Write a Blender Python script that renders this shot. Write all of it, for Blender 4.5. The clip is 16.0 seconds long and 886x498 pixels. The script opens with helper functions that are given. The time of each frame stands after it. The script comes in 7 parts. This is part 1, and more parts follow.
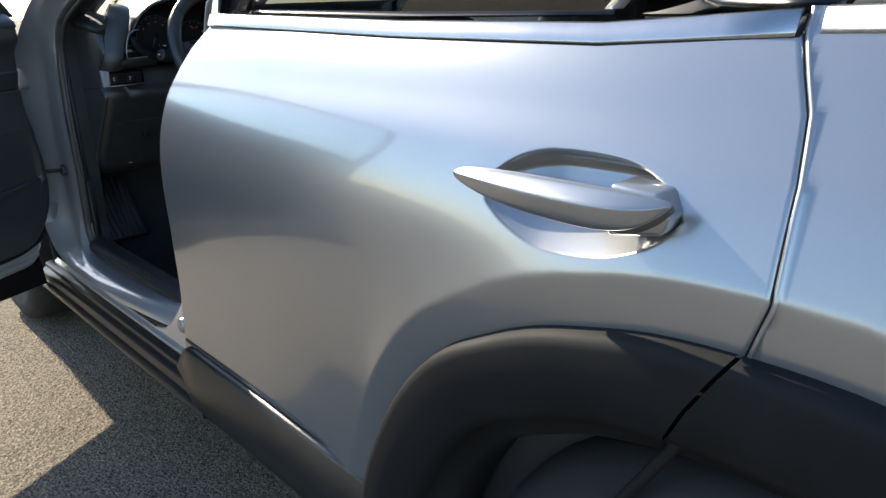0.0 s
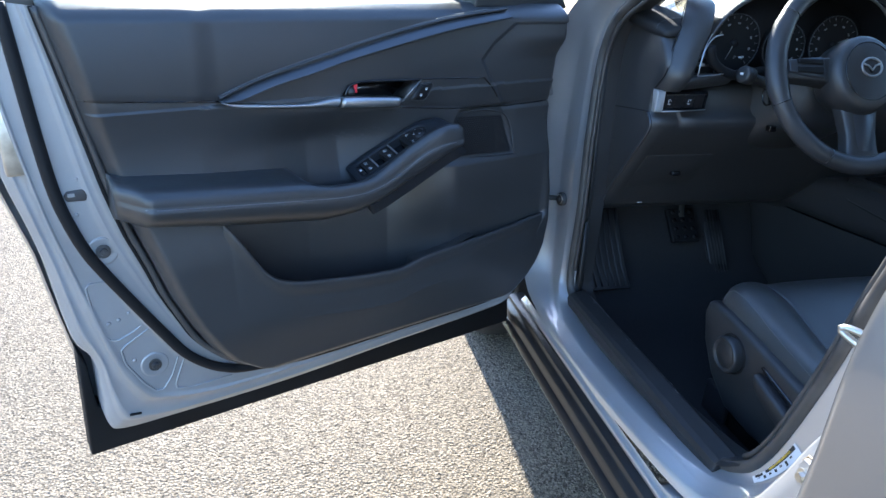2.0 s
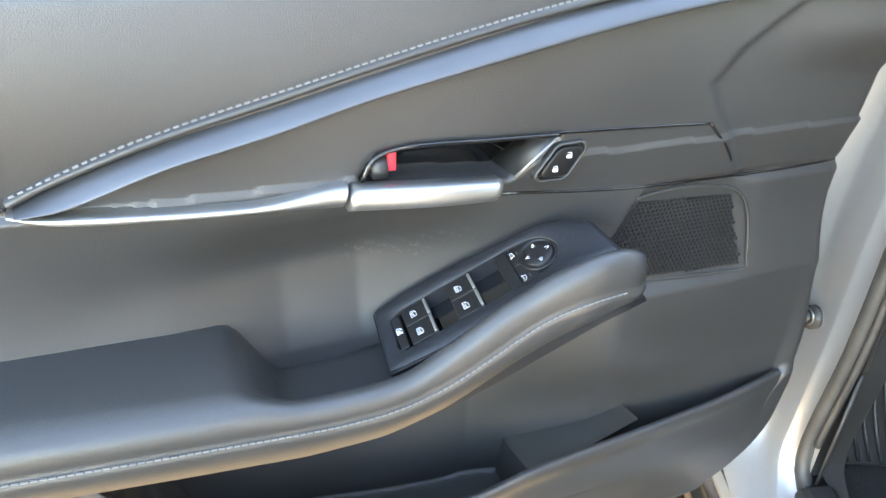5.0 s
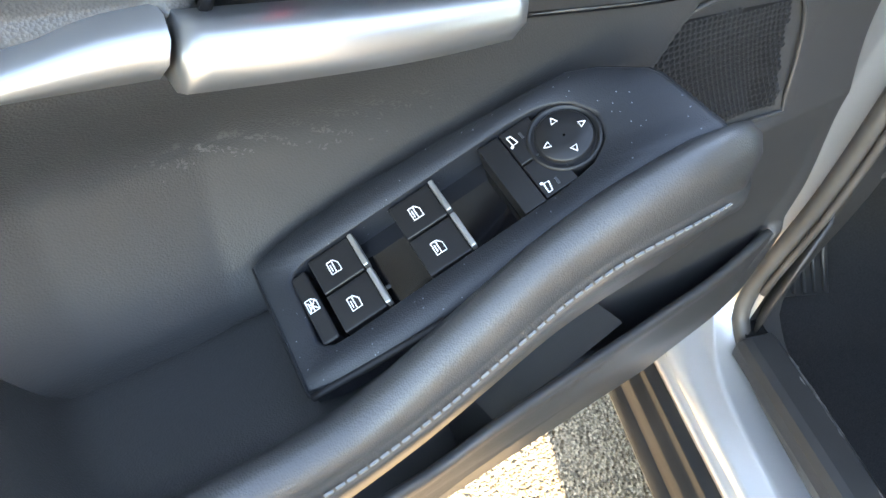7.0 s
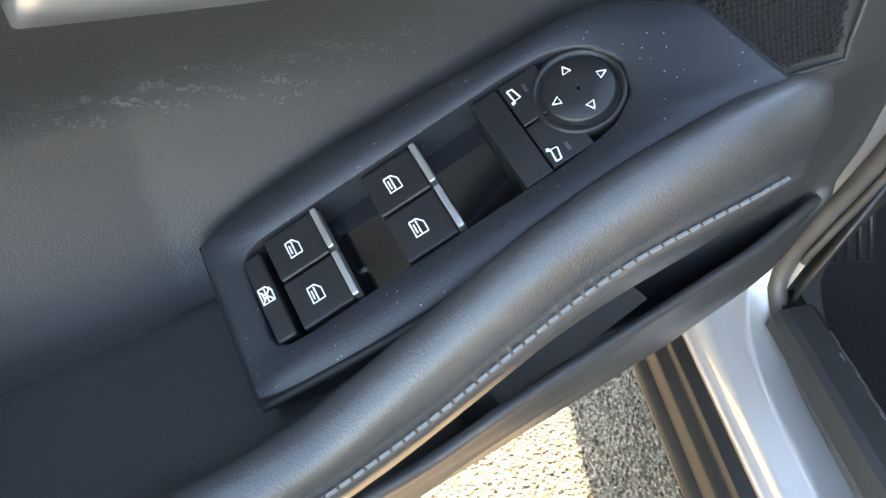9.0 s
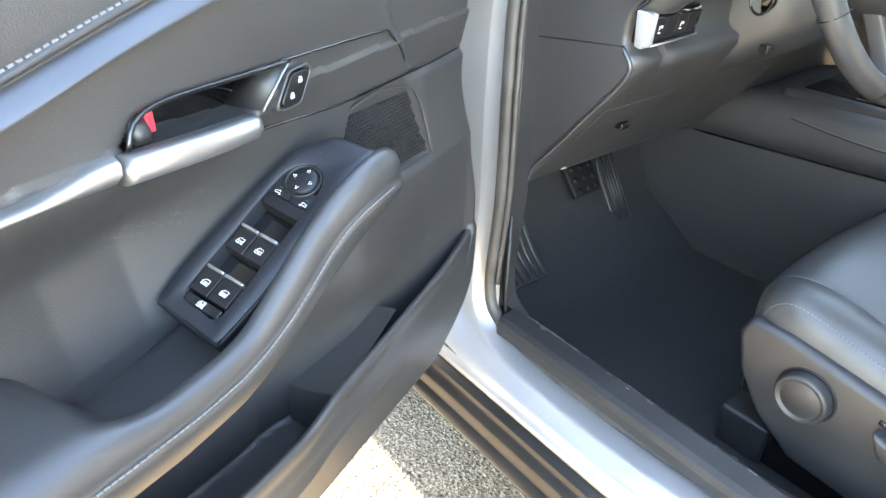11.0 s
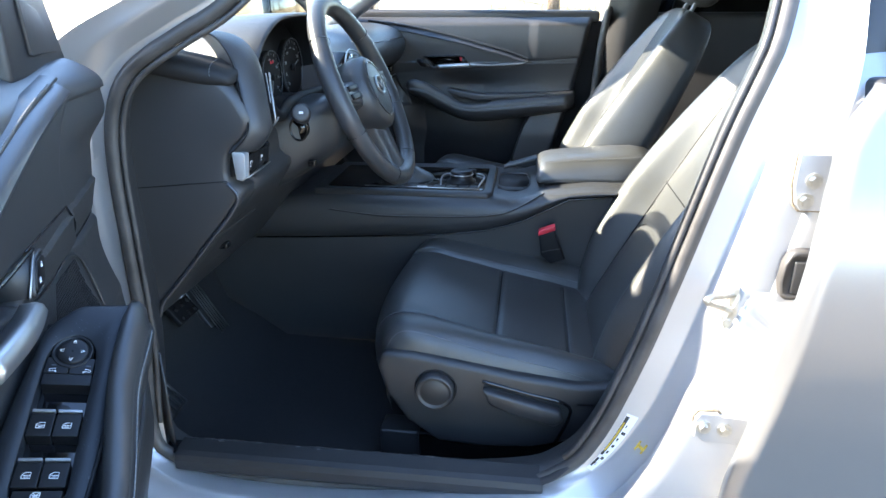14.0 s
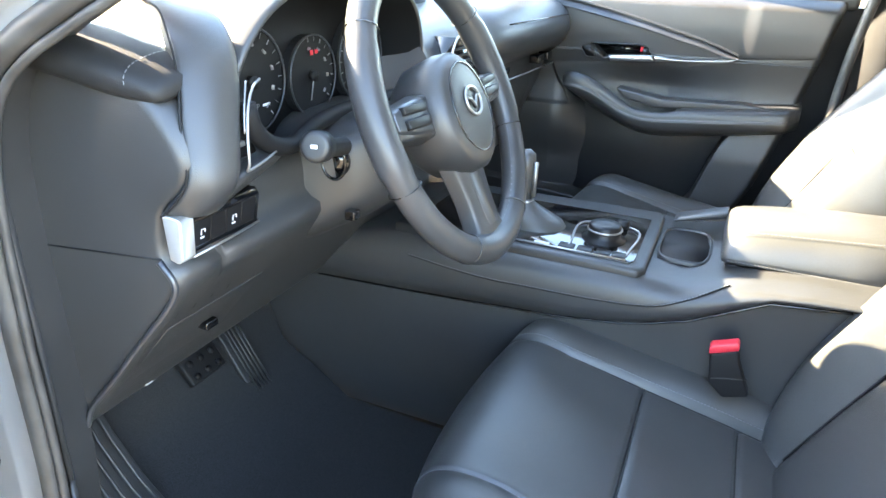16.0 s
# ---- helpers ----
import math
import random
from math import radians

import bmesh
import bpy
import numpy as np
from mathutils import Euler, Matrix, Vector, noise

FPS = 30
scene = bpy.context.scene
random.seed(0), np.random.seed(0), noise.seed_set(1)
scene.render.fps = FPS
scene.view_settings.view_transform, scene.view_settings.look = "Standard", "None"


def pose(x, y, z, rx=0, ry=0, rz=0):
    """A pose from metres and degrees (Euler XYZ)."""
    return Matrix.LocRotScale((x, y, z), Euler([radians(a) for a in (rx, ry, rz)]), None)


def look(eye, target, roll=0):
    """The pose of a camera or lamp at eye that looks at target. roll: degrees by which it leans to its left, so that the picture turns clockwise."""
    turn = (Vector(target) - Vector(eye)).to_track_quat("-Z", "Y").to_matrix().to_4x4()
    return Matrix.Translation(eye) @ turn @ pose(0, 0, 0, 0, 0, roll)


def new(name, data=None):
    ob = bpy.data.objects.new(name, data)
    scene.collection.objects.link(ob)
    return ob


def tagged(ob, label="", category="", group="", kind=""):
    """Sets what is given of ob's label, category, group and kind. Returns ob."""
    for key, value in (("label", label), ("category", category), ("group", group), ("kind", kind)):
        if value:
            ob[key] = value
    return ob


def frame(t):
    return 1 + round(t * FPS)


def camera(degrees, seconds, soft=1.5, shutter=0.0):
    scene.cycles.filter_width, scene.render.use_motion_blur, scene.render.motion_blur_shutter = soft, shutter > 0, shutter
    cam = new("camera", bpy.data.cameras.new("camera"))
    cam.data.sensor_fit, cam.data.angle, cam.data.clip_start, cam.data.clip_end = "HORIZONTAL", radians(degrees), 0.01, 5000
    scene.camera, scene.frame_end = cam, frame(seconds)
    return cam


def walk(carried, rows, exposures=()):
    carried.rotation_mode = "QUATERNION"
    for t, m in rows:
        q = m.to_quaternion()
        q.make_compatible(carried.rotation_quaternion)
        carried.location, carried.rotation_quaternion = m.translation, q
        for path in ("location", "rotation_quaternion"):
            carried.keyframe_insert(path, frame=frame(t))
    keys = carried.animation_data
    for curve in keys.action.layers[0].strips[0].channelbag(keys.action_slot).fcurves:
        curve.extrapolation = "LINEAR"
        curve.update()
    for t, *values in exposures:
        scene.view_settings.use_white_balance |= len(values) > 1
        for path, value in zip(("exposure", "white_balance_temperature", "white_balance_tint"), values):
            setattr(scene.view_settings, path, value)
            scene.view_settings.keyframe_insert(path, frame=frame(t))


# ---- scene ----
cam = camera(67.5, 16.0)
PATH = [
    (0, (2.319, -0.467, 1.083), (0.998, 0.876, 0.412), -0.7),
    (0.5, (2.152, -0.564, 1.104), (0.719, 0.654, 0.422), -1.8),
    (1, (1.965, -0.593, 1.106), (0.365, 0.379, 0.402), 0.8),
    (1.5, (1.744, -0.52, 1.118), (0.003, 0.105, 0.406), 1.8),
    (2, (1.571, -0.463, 1.130), (-0.214, -0.079, 0.391), 1.75),
    (2.5, (1.3556, -0.4353, 1.1223), (-0.4061, -0.1555, 0.3599), 2.7),
    (3, (1.2022, -0.4026, 1.1281), (-0.5623, -0.2243, 0.3414), 3.0),
    (3.5, (1.0671, -0.3422, 1.131), (-0.701, -0.3899, 0.3337), 3.6),
    (3.7, (1.0353, -0.3213, 1.132), (-0.7269, -0.4192, 0.3269), 3.9),
    (5.8, (0.7763, -0.3563, 1.098), (-0.8138, -0.1555, 0.0058), 2.8),
    (6, (0.7484, -0.3858, 1.0796), (-0.8036, -0.0632, -0.0388), 3.7),
    (6.5, (0.693, -0.3989, 1.0505), (-0.7503, 0.0266, -0.1736), 6.5),
    (7, (0.6359, -0.3781, 1.0292), (-0.6992, 0.0442, -0.3133), 9.0),
    (7.5, (0.5943, -0.356, 1.0117), (-0.6447, 0.0203, -0.4326), 9.6),
    (8, (0.5701, -0.3453, 1.001), (-0.6121, 0.0005, -0.4986), 10.0),
    (8.2, (0.566, -0.3427, 1.0001), (-0.6154, 0.0061, -0.4986), 10.2),
    (10.3, (0.7421, -0.4038, 1.0592), (-0.6855, 0.1552, -0.129), 4.0),
    (10.5, (0.7693, -0.4162, 1.0757), (-0.6646, 0.2474, -0.0495), 3.4),
    (11, (0.8731, -0.4732, 1.1048), (-0.4429, 0.546, 0.1077), 0.5),
    (11.3, (0.961, -0.515, 1.1456), (-0.2633, 0.638, 0.1794), -0.0),
    (11.5, (0.9383, -0.5353, 1.1407), (-0.1241, 0.8105, 0.2338), -1.0),
    (12, (0.8896, -0.6218, 1.1495), (0.2056, 0.9979, 0.3298), -3.3),
    (12.5, (0.8485, -0.6931, 1.1582), (0.4196, 1.0479, 0.4181), -2.5),
    (13, (0.8263, -0.7202, 1.1592), (0.5193, 1.0674, 0.4714), -1.4),
    (13.5, (0.8094, -0.7283, 1.1601), (0.5695, 1.0723, 0.4792), -0.5),
    (14, (0.8018, -0.7182, 1.1592), (0.5697, 1.0821, 0.4734), -0.2),
    (14.5, (0.805, -0.6839, 1.1562), (0.5518, 1.1108, 0.4656), 0.2),
    (15, (0.8383, -0.5509, 1.1436), (0.4427, 1.2112, 0.4365), 0.0),
    (15.5, (0.8995, -0.3515, 1.1562), (0.3334, 1.3524, 0.422), 1.6),
    (16, (0.7972, -0.1893, 1.1572), (0.1058, 1.4493, 0.3812), 2.1),
]
EXPOSURE = [(0, 1.35, 6400, 8), (0.5, 1.45, 6200, 9), (1, 1.65, 5900, 10), (1.5, 1.95, 5600, 10), (2, 2.4, 5500, 10), (2.5, 2.97, 5850, 10), (3, 3.52, 7100, 10), (3.5, 3.95, 8100, 10), (5.8, 4.6, 9000, 12), (6.5, 4.6, 9000, 12), (7, 4.4, 8800, 12), (8.2, 4.1, 8500, 12), (10.5, 4.55, 8800, 12), (11, 4.8, 8500, 12), (11.5, 4.75, 8100, 12), (12, 4.2, 7200, 10), (12.5, 3.45, 6600, 10), (13, 3.2, 6300, 10), (14.5, 3.25, 6100, 10), (15, 3.7, 6200, 10), (15.5, 4.2, 6600, 10), (16, 4.7, 7400, 10)]
walk(cam, [(t, look(eye, target, roll)) for t, eye, target, roll in PATH], EXPOSURE)

# ---- place ----
# Directions: x towards the car's tail, y across to its passenger side, z up.
GROUND = -0.03
SUN_EL, SUN_AZ = 32.0, 0.0        # height, and turn from the car's nose towards its passenger side

world = bpy.data.worlds.new("sky")
scene.world = world
world.use_nodes = True
wn = world.node_tree.nodes
sky = wn.new("ShaderNodeTexSky")
sky.sky_type, sky.sun_disc = "NISHITA", False
sky.ozone_density, sky.dust_density = 2.2, 0.6
sky.sun_elevation, sky.sun_rotation = radians(SUN_EL), radians(-90.0 + SUN_AZ)
world.node_tree.links.new(sky.outputs["Color"], wn["Background"].inputs["Color"])
wn["Background"].inputs["Strength"].default_value = 0.15

sun_data = bpy.data.lights.new("sun", "SUN")
sun_data.energy, sun_data.angle, sun_data.color = 4.6, radians(0.53), (1.0, 0.88, 0.70)
sun = new("sun", sun_data)
ce, se = math.cos(radians(SUN_EL)), math.sin(radians(SUN_EL))
ca, sa = math.cos(radians(SUN_AZ)), math.sin(radians(SUN_AZ))
SUN_DIR = Vector((-ce * ca, ce * sa, se))
sun.matrix_world = look(SUN_DIR * 30, (0, 0, 0))


# ---- materials ----
def material(name, colour, rough=0.5, metal=0.0, coat=0.0, grain=0.0, grain_size=400.0, bump=0.0, bump_size=900.0, stain=0.0, stain_size=6.0, spec=0.5):
    m = bpy.data.materials.new(name)
    m.use_nodes = True
    nt = m.node_tree
    b = nt.nodes["Principled BSDF"]
    b.inputs["Roughness"].default_value = rough
    b.inputs["Metallic"].default_value = metal
    b.inputs["Coat Weight"].default_value = coat
    b.inputs["Coat Roughness"].default_value = 0.04
    b.inputs["Specular IOR Level"].default_value = spec
    b.inputs["Base Color"].default_value = (*colour, 1)
    tc = nt.nodes.new("ShaderNodeTexCoord")
    last = None
    for amount, size, detail in ((grain, grain_size, 2), (stain, stain_size, 6)):
        if amount <= 0:
            continue
        n = nt.nodes.new("ShaderNodeTexNoise")
        n.inputs["Scale"].default_value, n.inputs["Detail"].default_value = size, detail
        nt.links.new(tc.outputs["Object"], n.inputs["Vector"])
        r = nt.nodes.new("ShaderNodeMapRange")
        r.inputs["From Min"].default_value, r.inputs["From Max"].default_value = 0.3, 0.7
        r.inputs["To Min"].default_value, r.inputs["To Max"].default_value = 1 - amount, 1 + amount
        nt.links.new(n.outputs["Fac"], r.inputs["Value"])
        mix = nt.nodes.new("ShaderNodeMix")
        mix.data_type, mix.blend_type = "RGBA", "MULTIPLY"
        mix.inputs["Factor"].default_value = 1
        if last:
            nt.links.new(last, mix.inputs[6])
        else:
            mix.inputs[6].default_value = (*colour, 1)
        nt.links.new(r.outputs["Result"], mix.inputs[7])
        last = mix.outputs[2]
        if size == stain_size:
            rr = nt.nodes.new("ShaderNodeMapRange")
            rr.inputs["From Min"].default_value, rr.inputs["From Max"].default_value = 0.3, 0.7
            rr.inputs["To Min"].default_value, rr.inputs["To Max"].default_value = rough * (1 - 0.5 * amount), min(1, rough * (1 + 0.5 * amount))
            nt.links.new(n.outputs["Fac"], rr.inputs["Value"])
            nt.links.new(rr.outputs["Result"], b.inputs["Roughness"])
    if last:
        nt.links.new(last, b.inputs["Base Color"])
    if bump > 0:
        v = nt.nodes.new("ShaderNodeTexVoronoi" if bump_size < 2000 else "ShaderNodeTexNoise")
        v.inputs["Scale"].default_value = bump_size
        nt.links.new(tc.outputs["Object"], v.inputs["Vector"])
        bp = nt.nodes.new("ShaderNodeBump")
        bp.inputs["Strength"].default_value, bp.inputs["Distance"].default_value = bump, 0.0006
        nt.links.new(v.outputs[0], bp.inputs["Height"])
        nt.links.new(bp.outputs["Normal"], b.inputs["Normal"])
    return m


def glass_material(name, colour, ior=1.5):
    m = bpy.data.materials.new(name)
    m.use_nodes = True
    nt = m.node_tree
    nt.nodes.remove(nt.nodes["Principled BSDF"])
    tr = nt.nodes.new("ShaderNodeBsdfTransparent")
    tr.inputs["Color"].default_value = (*colour, 1)
    gl = nt.nodes.new("ShaderNodeBsdfGlossy")
    gl.inputs["Roughness"].default_value = 0.02
    lw = nt.nodes.new("ShaderNodeLayerWeight")
    lw.inputs["Blend"].default_value = 0.5
    pw = nt.nodes.new("ShaderNodeMath")
    pw.operation = "POWER"
    pw.inputs[1].default_value = 5.0
    nt.links.new(lw.outputs["Facing"], pw.inputs[0])
    fr = nt.nodes.new("ShaderNodeMapRange")
    fr.inputs["To Min"].default_value = ((ior - 1) / (ior + 1)) ** 2
    nt.links.new(pw.outputs[0], fr.inputs["Value"])
    mx = nt.nodes.new("ShaderNodeMixShader")
    nt.links.new(fr.outputs["Result"], mx.inputs["Fac"])
    nt.links.new(tr.outputs["BSDF"], mx.inputs[1])
    nt.links.new(gl.outputs["BSDF"], mx.inputs[2])
    nt.links.new(mx.outputs["Shader"], nt.nodes["Material Output"].inputs["Surface"])
    return m


PAINT = material("silver_paint", (0.335, 0.338, 0.345), 0.28, 0.74, 1.0, grain=0.04, grain_size=1800, stain=0.02, stain_size=9)
JAMB = material("silver_paint_inside", (0.50, 0.502, 0.508), 0.35, 0.58, 1.0, grain=0.04, grain_size=1800, stain=0.04, stain_size=12)
# jamb paint darkened and dulled: the shade inside the door is in its colour
SHADED_SHEET = material("thin_silver_paint", (0.36, 0.362, 0.365), 0.46, 0.45, 0.3, grain=0.05, grain_size=1600, stain=0.06, stain_size=14)
CLAD = material("black_cladding", (0.011, 0.011, 0.0115), 0.62, bump=0.25, bump_size=1500, stain=0.25, stain_size=12, spec=0.15)
SILL_CLAD = material("smooth_sill_cladding", (0.016, 0.016, 0.0165), 0.34, bump=0.15, bump_size=1500, stain=0.25, stain_size=12, spec=0.5)
RUBBER = material("rubber_seal", (0.060, 0.056, 0.053), 0.45, stain=0.3, stain_size=25)
PLASTIC = material("black_grained_plastic", (0.026, 0.026, 0.027), 0.40, spec=0.6, bump=0.25, bump_size=1400, stain=0.12, stain_size=10)
KICK = material("kick_plate_plastic", (0.024, 0.024, 0.025), 0.48, spec=0.38, bump=0.25, bump_size=1300, stain=0.2, stain_size=14)
SOFT = material("soft_touch_trim", (0.036, 0.036, 0.037), 0.40, spec=0.66, bump=0.25, bump_size=1100, stain=0.1, stain_size=7)
LEATHER = material("black_leatherette", (0.048, 0.048, 0.047), 0.37, bump=0.2, bump_size=1250, grain=0.06, grain_size=500, stain=0.12, stain_size=9, spec=0.7)
ARM_LEATHER = material("door_armrest_vinyl", (0.034, 0.034, 0.0345), 0.34, bump=0.2, bump_size=1250, grain=0.06, grain_size=500, stain=0.12, stain_size=9, spec=0.62)
GRIP = material("polished_wheel_leather", (0.045, 0.045, 0.047), 0.33, bump=0.2, bump_size=900, stain=0.15, stain_size=14)
# matt black leather, darkened further for the shade on the cowl lip
SHADED_LEATHER = material("matt_dark_leather", (0.020, 0.020, 0.021), 0.55, bump=0.25, bump_size=800, spec=0.3)
GLOSS = material("gloss_black", (0.006, 0.006, 0.007), 0.08, coat=0.5)
CHROME = material("satin_chrome", (0.42, 0.42, 0.415), 0.36, 0.88, stain=0.05, stain_size=30)
SATIN = material("satin_silver_plastic", (0.38, 0.38, 0.375), 0.38, 0.35, stain=0.04, stain_size=30)
STEEL = material("zinc_steel", (0.55, 0.54, 0.50), 0.35, 1.0, stain=0.2, stain_size=60)
CARPET = material("black_carpet", (0.032, 0.032, 0.033), 0.95, grain=0.4, grain_size=700, bump=0.8, bump_size=1200, spec=0.1)
THREAD = material("grey_thread", (0.15, 0.152, 0.156), 0.7)
DIAL_PRINT = material("dim_dial_print", (0.22, 0.22, 0.22), 0.6)
BLACK = material("matt_black", (0.010, 0.010, 0.011), 0.6, spec=0.25)
WHITE = material("white_print", (0.75, 0.76, 0.78), 0.5)
RED = material("red_plastic", (0.65, 0.03, 0.05), 0.4)
CREAM = material("headliner", (0.45, 0.44, 0.42), 0.9, grain=0.08, grain_size=500)
TYRE = material("tyre_rubber", (0.012, 0.012, 0.012), 0.8, stain=0.3, stain_size=15)
RIM = material("dark_alloy", (0.10, 0.10, 0.11), 0.35, 0.8)
GLASS = glass_material("clear_glass", (0.93, 0.95, 0.93))
SCREEN = glass_material("windscreen_glass", (0.95, 0.965, 0.94))
TINT = glass_material("tinted_glass", (0.03, 0.035, 0.04), 2.2)
MOULD = material("dark_satin_moulding", (0.42, 0.42, 0.43), 0.25, 0.9, stain=0.05, stain_size=20)


# ---- mesh helpers ----
def part(name, bm, mat, parent=None, label="", smooth=True, bevel=0.0, sub=0, solid=0.0):
    me = bpy.data.meshes.new(name)
    bmesh.ops.recalc_face_normals(bm, faces=bm.faces)
    bm.to_mesh(me)
    bm.free()
    ob = new(name, me)
    if mat:
        me.materials.append(mat)
    if smooth:
        for p in me.polygons:
            p.use_smooth = True
    if solid:
        s = ob.modifiers.new("thick", "SOLIDIFY")
        s.thickness, s.offset = solid, -1
    if bevel:
        b = ob.modifiers.new("edge", "BEVEL")
        b.width, b.segments, b.limit_method, b.angle_limit = bevel, 3, "ANGLE", radians(40)
    if sub:
        s = ob.modifiers.new("round", "SUBSURF")
        s.levels = s.render_levels = sub
    if parent:
        ob.parent = parent
    if label:
        ob["label"] = label
    return ob


def curve(pts, n, closed=False):
    """A smooth line of n points through pts."""
    P = [Vector(p) for p in pts]
    k = len(P)
    if closed:
        Q = P + P[:3]
        Q = [P[-1]] + P + P[:2]
        segs = k
    else:
        Q = [P[0] * 2 - P[1]] + P + [P[-1] * 2 - P[-2]]
        segs = k - 1
    dense = []
    for i in range(segs):
        a, b, c, d = Q[i:i + 4]
        for j in range(24):
            t = j / 24
            dense.append(0.5 * ((2 * b) + (c - a) * t + (2 * a - 5 * b + 4 * c - d) * t * t + (3 * b - a - 3 * c + d) * t ** 3))
    dense.append(P[0].copy() if closed else P[-1].copy())
    L = [0.0]
    for a, b in zip(dense, dense[1:]):
        L.append(L[-1] + (b - a).length)
    out, j = [], 0
    steps = n if closed else n - 1
    for i in range(n):
        s = L[-1] * i / steps
        while j < len(L) - 2 and L[j + 1] < s:
            j += 1
        f = (s - L[j]) / max(1e-9, L[j + 1] - L[j])
        out.append(dense[j].lerp(dense[j + 1], f))
    return out


def loft(rings, closed=False, caps=False):
    """A skin over rows of points that all have the same length."""
    bm = bmesh.new()
    rows = [[bm.verts.new(p) for p in r] for r in rings]
    n = len(rows[0])
    for a, b in zip(rows, rows[1:]):
        for i in range(n if closed else n - 1):
            j = (i + 1) % n
            bm.faces.new((a[i], a[j], b[j], b[i]))
    if caps:
        bm.faces.new(rows[0])
        bm.faces.new(rows[-1][::-1])
    return bm


def prism(poly, lo, hi, axis="y"):
    """A plate with that outline, from lo to hi along the axis. Outline pairs: (x, z), (x, y) or (y, z)."""
    def put(p, h):
        return {"y": (p[0], h, p[1]), "z": (p[0], p[1], h), "x": (h, p[0], p[1])}[axis]
    bm = bmesh.new()
    a = [bm.verts.new(put(p, lo)) for p in poly]
    b = [bm.verts.new(put(p, hi)) for p in poly]
    n = len(poly)
    for i in range(n):
        bm.faces.new((a[i], a[(i + 1) % n], b[(i + 1) % n], b[i]))
    bm.faces.new(a)
    bm.faces.new(b[::-1])
    return bm


def box(x0, x1, y0, y1, z0, z1):
    return prism(((x0, z0), (x1, z0), (x1, z1), (x0, z1)), y0, y1)


def tube(pts, radius, closed=False, sides=10, flat=1.0):
    """A round bar along a line; radius may be a list."""
    P = [Vector(p) for p in pts]
    n = len(P)
    rings = []
    up = None
    for i in range(n):
        if closed:
            d = (P[(i + 1) % n] - P[i - 1]).normalized()
        else:
            d = (P[min(i + 1, n - 1)] - P[max(i - 1, 0)]).normalized()
        if up is None:
            up = d.orthogonal().normalized() if abs(d.z) > 0.95 else (Vector((0, 0, 1)) - d * d.z).normalized()
        up = (up - d * up.dot(d)).normalized()
        side = d.cross(up)
        r = radius[i] if isinstance(radius, (list, tuple)) else radius
        rings.append([P[i] + (side * math.cos(2 * math.pi * k / sides) + up * flat * math.sin(2 * math.pi * k / sides)) * r for k in range(sides)])
    if closed:
        rings.append(rings[0])
        bm = loft(rings, True)
        bmesh.ops.remove_doubles(bm, verts=bm.verts, dist=1e-6)
        return bm
    return loft(rings, True, True)


def disc(centre, axis, r, depth, sides=28, r2=None):
    """A short cylinder from centre along axis."""
    c, a = Vector(centre), Vector(axis).normalized()
    u = a.orthogonal().normalized()
    w = a.cross(u)
    r2 = r if r2 is None else r2
    def ring(h, q):
        return [c + a * h + (u * math.cos(2 * math.pi * k / sides) + w * math.sin(2 * math.pi * k / sides)) * q for k in range(sides)]
    return loft([ring(0, r), ring(depth, r2)], True, True)


def moved(bm, m):
    bmesh.ops.transform(bm, matrix=m, verts=bm.verts)
    return bm


def joined(bms):
    out = bmesh.new()
    for b in bms:
        me = bpy.data.meshes.new("tmp")
        b.to_mesh(me)
        out.from_mesh(me)
        b.free()
        bpy.data.meshes.remove(me)
    return out


def spline_at(table, s):
    """The value at s of a smooth line through the table's rows."""
    if s <= table[0][0]:
        return table[0][1]
    for i in range(len(table) - 1):
        (a, va), (b, vb) = table[i], table[i + 1]
        if s <= b:
            (p, vp), (q, vq) = table[max(0, i - 1)], table[min(len(table) - 1, i + 2)]
            ma = (vb - vp) / max(1e-9, b - p) * (b - a)
            mb = (vq - va) / max(1e-9, q - a) * (b - a)
            t = (s - a) / (b - a)
            return (2 * t ** 3 - 3 * t * t + 1) * va + (t ** 3 - 2 * t * t + t) * ma + (-2 * t ** 3 + 3 * t * t) * vb + (t ** 3 - t * t) * mb
    return table[-1][1]


def lerp_at(table, s):
    """The value at s in a table of (s, value) rows."""
    if s <= table[0][0]:
        return table[0][1]
    for (a, va), (b, vb) in zip(table, table[1:]):
        if s <= b:
            f = (s - a) / (b - a)
            return va + (vb - va) * f
    return table[-1][1]


